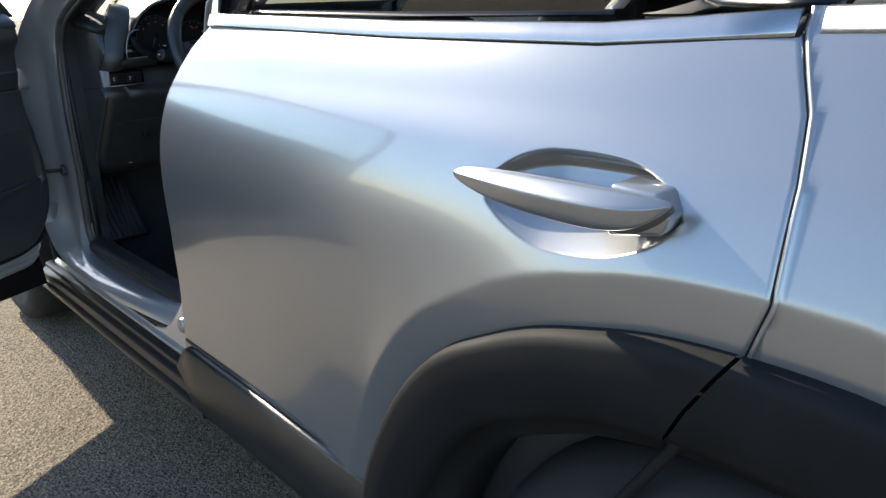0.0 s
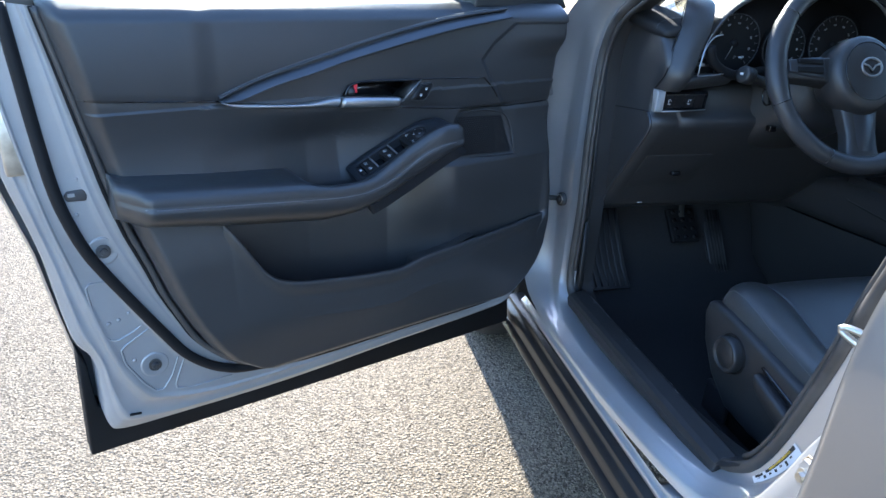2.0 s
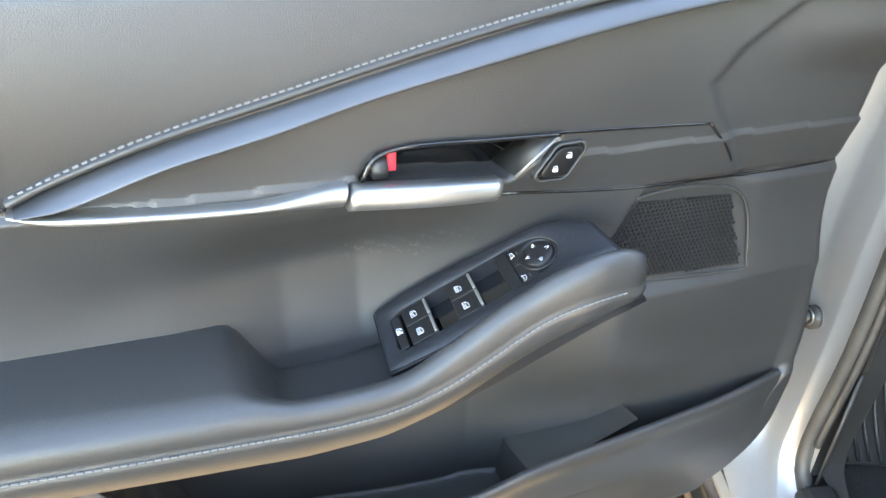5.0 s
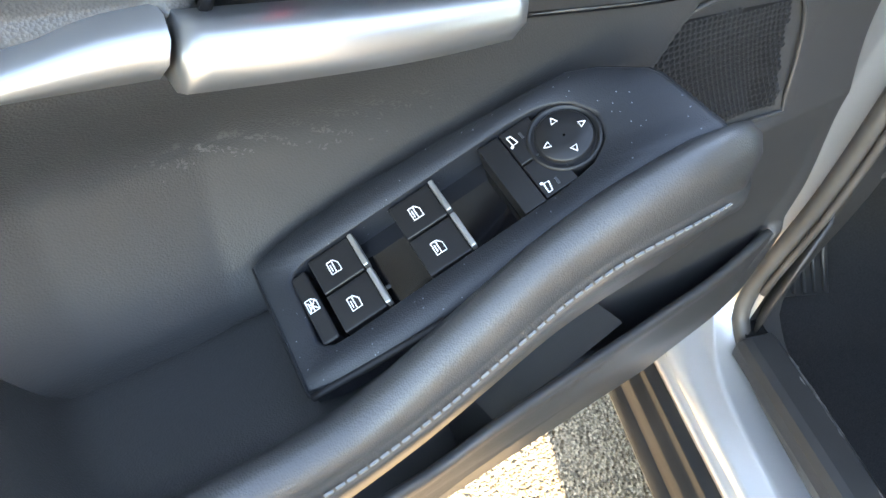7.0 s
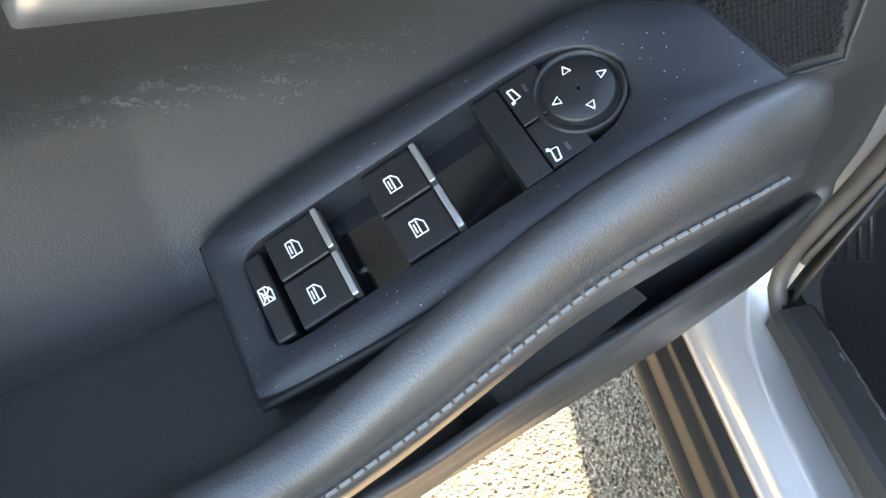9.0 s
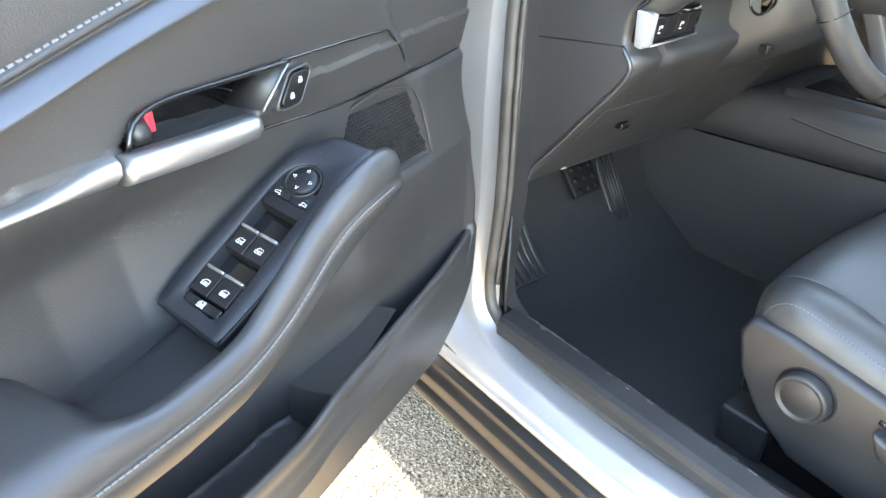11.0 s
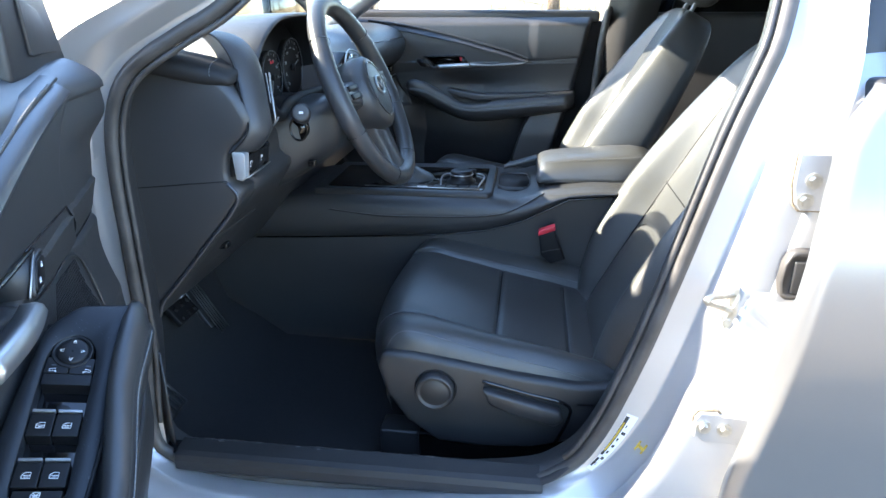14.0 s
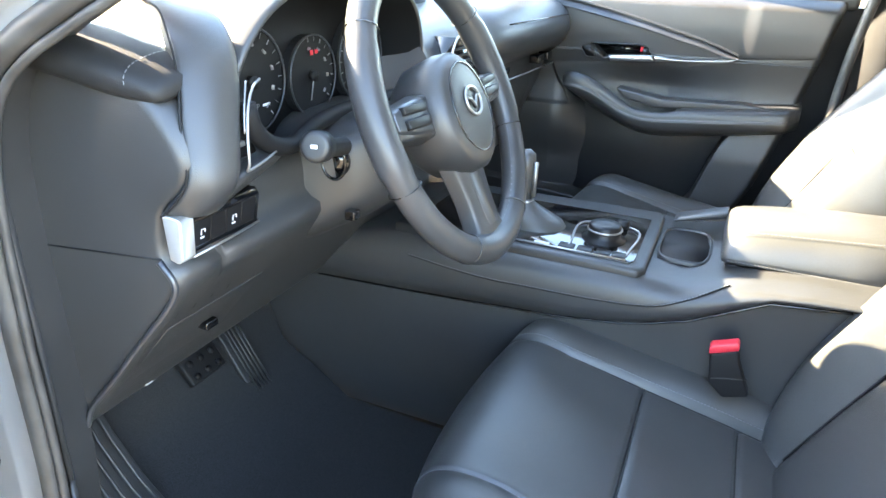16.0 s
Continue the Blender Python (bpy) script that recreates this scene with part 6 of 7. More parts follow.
dash_part("screen", box(0.20, 0.222, 0.79, 1.05, 1.07, 1.165), GLOSS, "slim black display screen", bevel=0.006)
dash_part("pad_line", tube([(0.383, 1.08, 1.048), (0.385, 1.3, 1.046), (0.383, 1.55, 1.042), (0.375, 1.608, 1.04)], 0.0016, sides=6), GLOSS)
for k, y in enumerate((1.12, 1.2, 1.48, 1.56)):
    dash_part("strip_vent", box(0.31, 0.335, y, y + 0.05, 0.925, 0.945), GLOSS, bevel=0.002)
dash_part("strip_line", tube([(0.338, 1.08, 0.921), (0.340, 1.35, 0.918), (0.338, 1.61, 0.915)], 0.002, sides=6), CHROME)
dash_part("defroster", box(0.0, 0.03, 0.45, 1.4, 1.055, 1.062), GLOSS)

# ---- steering column and wheel ----
shroud = []
for x, y0, y1, z0, z1 in ((0.26, 0.415, 0.675, 0.790, 0.985), (0.33, 0.43, 0.66, 0.815, 0.985), (0.40, 0.45, 0.64, 0.855, 0.985), (0.448, 0.475, 0.615, 0.890, 0.99), (0.452, 0.50, 0.59, 0.92, 0.98)):
    ring = []
    for k in range(32):
        a = 2 * math.pi * k / 32
        c, s = math.cos(a), math.sin(a)
        c, s = math.copysign(abs(c) ** 0.6, c), math.copysign(abs(s) ** 0.6, s)
        ring.append((x, (y0 + y1) / 2 + (y1 - y0) / 2 * c, (z0 + z1) / 2 + (z1 - z0) / 2 * s))
    shroud.append(ring)
col = body("steering_column", loft(shroud, True, True), SOFT)
part("column_lock", box(0.40, 0.414, 0.445, 0.46, 0.868, 0.88), GLOSS, col, bevel=0.002)
bm = joined([tube([(0.395, 0.455, 0.955), (0.41, 0.40, 0.968), (0.424, 0.355, 0.981)], [0.011, 0.010, 0.012], sides=12)])
part("light_stalk", bm, PLASTIC, col, "black light stalk with round end knob")
sd = (Vector((0.425, 0.345, 0.982)) - Vector((0.41, 0.40, 0.968))).normalized()
part("stalk_knob", loft([[Vector((0.4235, 0.362, 0.980)) + sd * h + (sd.orthogonal().normalized() * math.cos(2 * math.pi * k / 24) + sd.cross(sd.orthogonal().normalized()) * math.sin(2 * math.pi * k / 24)) * r for k in range(24)] for h, r in ((-0.012, 0.012), (-0.010, 0.0165), (0.008, 0.0165), (0.010, 0.0155), (0.012, 0.0145), (0.0125, 0.011), (0.012, 0.001))], True), PLASTIC, col)
part("knob_mark", moved(box(-0.0035, 0.0035, -0.0005, 0.0005, -0.002, 0.002), pose(0.4285, 0.3478, 0.9835, 0, 0, 15)), WHITE, col, smooth=False)
part("stalk_ring", tube([(0.388 + 0.016 * math.cos(a), 0.4445, 0.938 + 0.021 * math.sin(a)) for a in [2 * math.pi * k / 24 for k in range(24)]], 0.0022, True, 6), GLOSS, col)
part("stalk_boot", disc((0.388, 0.452, 0.938), (0, -1, 0), 0.019, 0.005, 24), GLOSS, col)
WC, WT = Vector((0.4912, 0.5435, 0.9924)), radians(24)
WN = Vector((math.cos(WT), 0, math.sin(WT)))
WU = Vector((-math.sin(WT), 0, math.cos(WT)))
WS = Vector((0, 1, 0))


def at_wheel(a, b, h=0.0):
    """a across (to the passenger side), b up in the wheel's plane, h towards the driver."""
    return WC + WS * a + WU * b + WN * h


RW = 0.1713
wheel_rim = tube([at_wheel(RW * math.sin(2 * math.pi * k / 96), RW * math.cos(2 * math.pi * k / 96)) for k in range(96)], [0.0162 + 0.0016 * (1 if abs(abs(((k / 96 * 360 + 180) % 360) - 180) - 80) < 22 else 0) for k in range(96)], True, 14, 1.12)
steer = body("steering_wheel", wheel_rim, GRIP, "leather-wrapped three-spoke steering wheel")
for a in (52, 108, 152, 208, 252, 308):
    q = radians(a)
    part("leather_seam", tube([at_wheel((RW + 0.0172 * math.cos(t)) * math.sin(q), (RW + 0.0172 * math.cos(t)) * math.cos(q), 0.0190 * math.sin(t)) for t in [2 * math.pi * k / 16 for k in range(16)]], 0.0007, True, 5), GLOSS, steer)
stitches([at_wheel((RW - 0.0158) * math.sin(radians(a)), (RW - 0.0158) * math.cos(radians(a)), 0.004) for a in range(60, 302, 8)], steer, 0.005, 0.0036, 0.0007)
hubp = []
for h, kx, kz in ((-0.055, 0.050, 0.052), (-0.035, 0.066, 0.066), (0.0, 0.070, 0.070), (0.020, 0.066, 0.067), (0.027, 0.058, 0.060), (0.030, 0.040, 0.045), (0.031, 0.004, 0.004)):
    hubp.append([at_wheel(kx * math.cos(a), kz * math.sin(a) * (1.0 if math.sin(a) > 0 else 1.08) - 0.004, h) for a in [2 * math.pi * k / 40 for k in range(40)]])
part("airbag_cover", loft(hubp, True), SOFT, steer)
part("cover_groove", tube([at_wheel(0.0505 * math.cos(a), 0.0530 * math.sin(a) - 0.004, 0.0288) for a in [2 * math.pi * k / 48 for k in range(48)]], 0.0011, True, 5), GLOSS, steer)
part("badge", joined([tube([at_wheel(0.0205 * math.cos(a), 0.0165 * math.sin(a) + 0.002, 0.0325) for a in [2 * math.pi * k / 36 for k in range(36)]], 0.0021, True, 8), tube([at_wheel(a, b + 0.002, 0.033) for a, b in ((-0.018, 0.006), (-0.008, 0.003), (0.0, -0.006), (0.008, 0.003), (0.018, 0.006))], 0.0018, sides=6)]), CHROME, steer, "chrome maker's badge")


def spoke(pts, wid, h0, h1):
    return loft([[at_wheel(a + d * w, b + e * w, h) for d, e, h in ((-px, -py, h0), (px, py, h0), (px * 0.8, py * 0.8, h1), (-px * 0.8, -py * 0.8, h1))] for (a, b), w, (px, py) in zip(pts, wid, [(0, 1)] * len(pts))], True, True)


for s in (-1, 1):
    part("spoke", spoke([(s * 0.055, 0.004), (s * 0.10, 0.006), (s * 0.162, 0.008)], (0.030, 0.024, 0.020), -0.022, 0.006), SOFT, steer, bevel=0.004)
    part("spoke_bezel", spoke([(s * 0.078, 0.007), (s * 0.11, 0.009), (s * 0.150, 0.011)], (0.022, 0.019, 0.012), 0.004, 0.011), BLADE, steer, "satin grey switch bezel", bevel=0.002)
    for k, (b0, b1) in enumerate(((0.010, 0.022), (-0.006, 0.008))):
        part("wheel_switch", spoke([(s * 0.084, (b0 + b1) / 2 + 0.001), (s * 0.135, (b0 + b1) / 2 + 0.003)], ((b1 - b0) / 2, (b1 - b0) / 2.4), 0.008, 0.0155), SWITCH, steer, "black wheel switch", bevel=0.0015)
low = loft([[at_wheel(w * d, b, h) for d, h in ((-1, -0.022), (1, -0.022), (0.92, -0.002), (0.6, 0.005), (-0.6, 0.005), (-0.92, -0.002))] for b, w in ((-0.050, 0.046), (-0.075, 0.040), (-0.11, 0.034), (-0.145, 0.036), (-0.165, 0.046))], True, True)
part("lower_spoke", low, SOFT, steer, bevel=0.003)
part("spoke_inlay", loft([[at_wheel(w * d, b, h) for d, h in ((-1, 0.003), (-0.8, 0.0065), (0.8, 0.0065), (1, 0.003))] for b, w in ((-0.078, 0.024), (-0.10, 0.022), (-0.135, 0.019), (-0.146, 0.014))]), BLADE, steer)

# ---- pedals ----
pad = body("brake_pedal", loft([[(0.075 - 0.06 * f, y, 0.475 + 0.075 * f) for y in (0.470, 0.50, 0.55)] for f in (0, 0.5, 1)]), BLACK, "ribbed brake pedal", solid=0.014, bevel=0.004)
for k in range(4):
    for j in range(3):
        f = 0.12 + 0.25 * k
        part("pedal_stud", disc((0.078 - 0.06 * f, 0.483 + 0.025 * j, 0.477 + 0.075 * f), (0.8, 0, 0.6), 0.006, 0.003, 8), BLACK, pad)
pad.location = (0, 0.020, 0.022)
part("pedal_arm", tube([(0.03, 0.51, 0.53), (-0.01, 0.515, 0.65), (0.02, 0.52, 0.75)], 0.008, sides=6), STEEL, pad)
acc = body("accelerator", loft([[(0.105 - 0.11 * f, y - 0.012 * f, 0.36 + 0.20 * f) for y in (0.605, 0.63, 0.655)] for f in (0, 0.5, 1)]), PLASTIC, "ribbed accelerator pedal", solid=0.012, bevel=0.003)
acc.location = (0, 0.014, 0.006)
for k in range(5):
    part("rib", tube([(0.113 - 0.11 * f, 0.612 + 0.009 * k - 0.012 * f, 0.365 + 0.20 * f) for f in (0.05, 0.5, 0.95)], 0.002, sides=5), PLASTIC, acc)

# ---- centre console ----
CY0, CY1 = 0.745, 1.095
TOPL = [(0.0, 0.68), (0.15, 0.700), (0.28, 0.722), (0.45, 0.726), (0.72, 0.728), (0.78, 0.722), (0.86, 0.745), (0.95, 0.755), (1.15, 0.755)]
LOWL = [(0.0, 0.59), (0.10, 0.600), (0.15, 0.615), (0.30, 0.622), (0.45, 0.630), (0.60, 0.640), (0.72, 0.655), (0.80, 0.682), (0.90, 0.735), (1.0, 0.745), (1.15, 0.746)]
rows = []
for i in range(49):
    x = -0.04 + 1.19 * i / 48
    zt, zl = lerp_at(TOPL, x), lerp_at(LOWL, x)
    rows.append([(x, CY0 + 0.03, 0.33), (x, CY0 + 0.022, 0.5), (x, CY0 + 0.012, zl - 0.008), (x, CY0 + 0.012, zl - 0.002), (x, CY0 + 0.002, zl), (x, CY0 - 0.004, zl + 0.3 * (zt - zl)), (x, CY0 - 0.002, zl + 0.7 * (zt - zl)), (x, CY0 + 0.010, zt - 0.004), (x, CY0 + 0.026, zt), (x, CY0 + 0.05, zt + 0.001),
                 (x, (CY0 + CY1) / 2, zt - 0.006), (x, CY1 - 0.03, zt), (x, CY1, zt - 0.02), (x, CY1, 0.33)])
cons = body("centre_console", loft(rows), SOFT, "dark padded centre console")
SEAM = [(0.34, 0.7425, 0.6915), (0.42, 0.7408, 0.6835), (0.49, 0.7408, 0.6795), (0.555, 0.7408, 0.681), (0.61, 0.7407, 0.682), (0.663, 0.7406, 0.684), (0.715, 0.7406, 0.688), (0.755, 0.7408, 0.6956), (0.792, 0.7430, 0.7135), (0.819, 0.7510, 0.728), (0.845, 0.7655, 0.7405)]
stitches([(x, y - 0.0006, z + 0.0026) for x, y, z in SEAM], cons, 0.0052, 0.0036, 0.0005)
part("seam", tube(curve(SEAM, 60), 0.0012, sides=6), BLACK, cons)
part("bolster_line", tube([(x, CY0 + 0.005, lerp_at(LOWL, x) - 0.004) for x in [0.15 + 0.05 * k for k in range(18)]], 0.002, sides=6), GLOSS, cons)
# gear panel
part("gear_panel", prism([(0.30, 0.768), (0.715, 0.760), (0.726, 0.775), (0.726, 1.03), (0.715, 1.05), (0.30, 1.04)], 0.715, 0.738, "z"), PLASTIC, cons, bevel=0.006)
part("gloss_insert", prism([(0.33, 0.785), (0.70, 0.778), (0.706, 0.79), (0.706, 0.99), (0.33, 0.99)], 0.736, 0.7405, "z"), GLOSS, cons, bevel=0.001)
part("chrome_strip", prism([(0.42, 0.785), (0.695, 0.781), (0.695, 0.7825), (0.42, 0.7865)], 0.7395, 0.7425, "z"), CHROME, cons)
for x0, x1 in ((0.585, 0.61), (0.615, 0.64), (0.645, 0.668), (0.67, 0.692)):
    part("console_switch", box(x0, x1, 0.786, 0.806, 0.738, 0.7435), SWITCH, cons, bevel=0.0015)
part("park_mark", box(0.545, 0.57, 0.787, 0.795, 0.7398, 0.7418), WHITE, cons, smooth=False)
dialp = [[(0.645 + r * math.cos(2 * math.pi * k / 36), 0.858 + r * math.sin(2 * math.pi * k / 36), h) for k in range(36)] for r, h in ((0.036, 0.738), (0.036, 0.742), (0.0275, 0.744), (0.0275, 0.756), (0.0265, 0.764), (0.024, 0.767), (0.012, 0.7665), (0.0005, 0.7665))]
part("control_dial", loft(dialp, True), SWITCH, cons, "knurled black control dial")
part("dial_ring", tube([(0.645 + 0.0278 * math.cos(2 * math.pi * k / 36), 0.858 + 0.0278 * math.sin(2 * math.pi * k / 36), 0.758) for k in range(36)], 0.0016, True, 6), CHROME, cons)
part("dial_frame", tube(curve([(0.60, 0.80, 0.742), (0.60, 0.915, 0.742), (0.692, 0.915, 0.742), (0.692, 0.80, 0.742)], 30), 0.002, sides=6), CHROME, cons)
part("volume_knob", disc((0.665, 0.925, 0.74), (0, 0, 1), 0.011, 0.012, 20), SWITCH, cons)
boot = [[(0.50 + k * math.cos(a) * 1.25 + dx, 0.872 + k * math.sin(a), h) for a in [2 * math.pi * j / 24 for j in range(24)]] for k, h, dx in ((0.046, 0.739, 0.02), (0.042, 0.749, 0.018), (0.034, 0.756, 0.014), (0.026, 0.766, 0.006), (0.016, 0.776, 0.0), (0.012, 0.784, 0.0))]
part("gear_boot", loft(boot, True), LEATHER, cons, "soft leather gear boot")
part("gear_lever", tube([(0.502, 0.872, 0.775), (0.500, 0.872, 0.80), (0.498, 0.872, 0.84), (0.497, 0.872, 0.86), (0.496, 0.872, 0.868)], [0.010, 0.013, 0.017, 0.016, 0.008], sides=14), LEATHER, cons, "leather gear knob with chrome collar")
part("lever_trim", tube([(0.5165, 0.866, 0.79), (0.517, 0.866, 0.85)], 0.004, sides=6), CHROME, cons)
part("lever_collar", disc((0.502, 0.872, 0.776), (0, 0, 1), 0.0145, 0.006, 20), CHROME, cons)
# cup holder and armrest box
cup = [[(0.772 + k * math.copysign(abs(math.cos(a)) ** 0.5, math.cos(a)), 0.93 + k * 1.9 * math.copysign(abs(math.sin(a)) ** 0.5, math.sin(a)), h) for a in [2 * math.pi * j / 32 for j in range(32)]] for k, h in ((0.0415, 0.722), (0.0415, 0.7285), (0.040, 0.7295), (0.0385, 0.7285), (0.038, 0.720))]
part("cup_holder", loft(cup, True), PLASTIC, cons)
# flat black slab: its colour stands in for the shade down the well
part("cup_well", box(0.734, 0.811, 0.856, 1.004, 0.718, 0.7255), BLACK, cons)
part("console_side", prism([(0.74, 0.735), (0.83, 0.757), (0.83, 0.77), (0.75, 0.745)], 1.01, 1.05), SOFT, cons, bevel=0.004)
lid = []
for x, zt, k in ((0.826, 0.770, 0.9), (0.830, 0.786, 0.97), (0.842, 0.796, 1.0), (0.90, 0.803, 1.0), (1.0, 0.812, 1.0), (1.12, 0.820, 1.0)):
    zb = 0.742
    y0, y1 = 0.92 - 0.085 * k, 0.92 + 0.09 * k
    lid.append([(x, y0 + 0.004, zb), (x, y0 - 0.010, zb + 0.007), (x, y0 - 0.004, zb + 0.45 * (zt - zb)), (x, y0 + 0.012, zt - 0.010), (x, y0 + 0.028, zt - 0.001), (x, 0.92, zt + 0.003), (x, y1 - 0.02, zt), (x, y1, zt - 0.01), (x, y1, zb + 0.006), (x, y1 - 0.012, zb)])
part("armrest_lid", loft(lid, True, True), LEATHER, cons, "padded leatherette centre armrest", sub=1)
stitches([(x, 0.8515, 0.7945 + (x - 0.85) * 0.075) for x in (0.845, 0.9, 0.95, 1.0, 1.05, 1.1)], cons)
stitches([(x, 0.8255, 0.754) for x in (0.835, 0.9, 0.95, 1.0, 1.05, 1.1)], cons)
part("armrest_base", box(0.835, 1.15, 0.842, 1.0, 0.70, 0.745), SOFT, cons, bevel=0.01)


# ---- front seats ----
def seat(y_mid, side, label, dx=0.0, dz=0.0):
    """A front seat; side is -1 where its valance faces the near door."""
    def P(x, w, z):
        return (x + dx, y_mid + w, z + dz)
    # cushion: a height over (along the seat, across), with sunk seams and puffed panels
    NOSE = curve([(0.508, 0.20, 0.505), (0.511, 0.45, 0.545), (0.525, 0.72, 0.580), (0.553, 0.90, 0.602), (0.60, 1.0, 0.606), (0.68, 1.0, 0.587), (0.757, 1.0, 0.564), (0.87, 1.0, 0.534), (0.93, 0.95, 0.518), (0.99, 0.8, 0.505)], 110)
    ACROSS = [(0.0, 0.0), (0.08, 0.001), (0.13, 0.003), (0.155, 0.010), (0.175, 0.030), (0.200, 0.044), (0.222, 0.044), (0.240, 0.032), (0.252, 0.008), (0.259, -0.03), (0.262, -0.075)]

    def cushion(q, w):
        x, nose, zc = q.x, q.y, q.z
        a = abs(w)
        rise = lerp_at([(0.50, 0.35), (0.60, 0.42), (0.70, 0.62), (0.85, 0.95), (0.95, 1.1)], x)
        h = spline_at(ACROSS, a) * nose
        h = h * rise if h > 0 else h
        h -= 0.007 * math.exp(-((a - 0.157) / 0.0035) ** 2) * min(1, nose * 1.2)
        if a < 0.157:
            for c in (0.757, 0.898):
                h -= 0.0055 * math.exp(-((x - c) / 0.0030) ** 2)
            h += 0.005 * (1 - (a / 0.157) ** 2) * math.sin(math.pi * min(1, max(0, (x - 0.53) / 0.227))) if x < 0.757 else 0.003 * (1 - (a / 0.157) ** 2)
        flare = lerp_at([(0.52, -0.012), (0.75, 0.010), (0.95, 0.022)], x)
        w += math.copysign(flare * (a / 0.157 if a < 0.157 else (0.262 - a) / 0.105), w)
        return P(x + 0.02 * (1 - nose) * a / 0.26 + 0.05 * (a / 0.26) ** 3 * max(0.0, (0.66 - x) / 0.15), w * (0.94 + 0.06 * nose), zc + h - (0.05 * (1 - nose) if a > 0.24 else 0))

    across = sorted(set([round(-0.262 + 0.524 * k / 76, 4) for k in range(77)] + [s * (0.157 + d) for s in (-1, 1) for d in (-0.006, -0.003, 0, 0.003, 0.006)] + [s * v for s in (-1, 1) for v in (0.2585, 0.2605)]))
    rowsx = list(NOSE)
    for c in (0.757, 0.898):
        for d in (-0.005, -0.0025, 0.0, 0.0025, 0.005):
            lo = [p for p in NOSE if p.x <= c + d][-1]
            hi = [p for p in NOSE if p.x > c + d][0]
            rowsx.append(lo.lerp(hi, (c + d - lo.x) / (hi.x - lo.x)))
    rowsx = [p for p in rowsx if p.x < 0.54] + sorted([p for p in rowsx if p.x >= 0.54], key=lambda p: p.x)
    base = body("car_seat", loft([[cushion(q, w) for w in across] for q in rowsx]), LEATHER, label)
    up = Vector((0, 0, 0.0012))
    for c in (0.757, 0.898):
        q = min(NOSE, key=lambda p: abs(p.x - c))
        q = Vector((c, q.y, q.z))
        part("seam", tube([Vector(cushion(q, w)) for w in [-0.15 + 0.03 * k for k in range(11)]], 0.0014, sides=5), BLACK, base)
    for s in (-1, 1):
        part("seam", tube([Vector(cushion(q, s * 0.157)) for q in NOSE[4::4]], 0.0016, sides=5), BLACK, base)
        stitches([Vector(cushion(q, s * 0.1655)) + up * 0.4 for q in NOSE[10:104:5]], base)
        stitches([Vector(cushion(q, s * 0.2455)) + Vector((0, s * 0.0006, 0.0006)) for q in NOSE[14:104:5]], base)
    # back rest
    r, f = Vector((math.sin(radians(28)), 0, math.cos(radians(28)))), Vector((-math.cos(radians(28)), 0, math.sin(radians(28))))
    B = Vector((0.958 + dx, y_mid, 0.53 + dz))
    rows = []
    for s, half, bol, th in ((-0.05, 0.225, 0.010, 0.09), (0.0, 0.235, 0.030, 0.10), (0.06, 0.248, 0.050, 0.11), (0.14, 0.255, 0.064, 0.115), (0.24, 0.255, 0.066, 0.115), (0.245, 0.255, 0.066, 0.115), (0.34, 0.248, 0.058, 0.11), (0.44, 0.235, 0.045, 0.10), (0.53, 0.215, 0.030, 0.09), (0.60, 0.185, 0.018, 0.08), (0.635, 0.15, 0.004, 0.06), (0.645, 0.10, -0.012, 0.04)):
        prof = [(-0.98, -th), (-1.0, -0.075), (-0.985, -0.03), (-0.95, bol * 0.25), (-0.90, bol * 0.72), (-0.84, bol * 0.98), (-0.78, bol), (-0.71, bol * 0.72), (-0.645, bol * 0.25), (-0.60, 0.001), (-0.585, -0.005), (-0.57, 0.002), (-0.45, 0.005), (-0.2, 0.005), (0, 0.004)]
        prof = prof + [(-a, b) for a, b in prof[-2::-1]]
        dip = -0.004 if 0.239 < s < 0.2425 else 0
        rows.append([B + r * s + Vector((0, half * a, 0)) + f * (b + dip) for a, b in prof])
    back = part("backrest", loft(rows, True, True), LEATHER, base, sub=1)
    for q in (-1, 1):
        stitches([B + r * s + Vector((0, q * h * 0.72, 0)) + f * (b * 1.05) for s, h, b in ((0.02, 0.24, 0.022), (0.10, 0.25, 0.036), (0.2, 0.255, 0.042), (0.32, 0.25, 0.038), (0.45, 0.232, 0.027), (0.56, 0.20, 0.015))], base)
        part("seam", tube(curve([B + r * s + Vector((0, q * h * 0.587, 0)) - f * 0.001 for s, h in ((0.0, 0.235), (0.14, 0.255), (0.3, 0.25), (0.44, 0.235), (0.58, 0.195))], 30), 0.0018, sides=6), BLACK, base)
    part("seam", tube([B + r * 0.30 + Vector((0, w, 0)) + f * 0.0045 for w in (-0.140, 0, 0.140)], 0.0014, sides=6), BLACK, base)
    # head rest
    rows = []
    for s, half, d0, d1 in ((0.665, 0.09, 0.0, -0.04), (0.675, 0.115, 0.015, -0.06), (0.72, 0.128, 0.028, -0.07), (0.78, 0.128, 0.030, -0.07), (0.83, 0.115, 0.022, -0.06), (0.85, 0.08, 0.0, -0.04)):
        rows.append([B + r * s + Vector((0, half * math.copysign(abs(math.cos(a)) ** 0.5, math.cos(a)), 0)) + f * ((d0 + d1) / 2 + (d0 - d1) / 2 * math.copysign(abs(math.sin(a)) ** 0.6, math.sin(a))) for a in [2 * math.pi * k / 24 for k in range(24)]])
    part("headrest", loft(rows, True, True), LEATHER, base, sub=1)
    for q in (-0.05, 0.05):
        part("headrest_post", tube([B + r * 0.60 + Vector((0, q, 0)) - f * 0.02, B + r * 0.70 + Vector((0, q, 0)) - f * 0.02], 0.006, sides=8), CHROME, base)
    # valance on the side of the door
    o = side
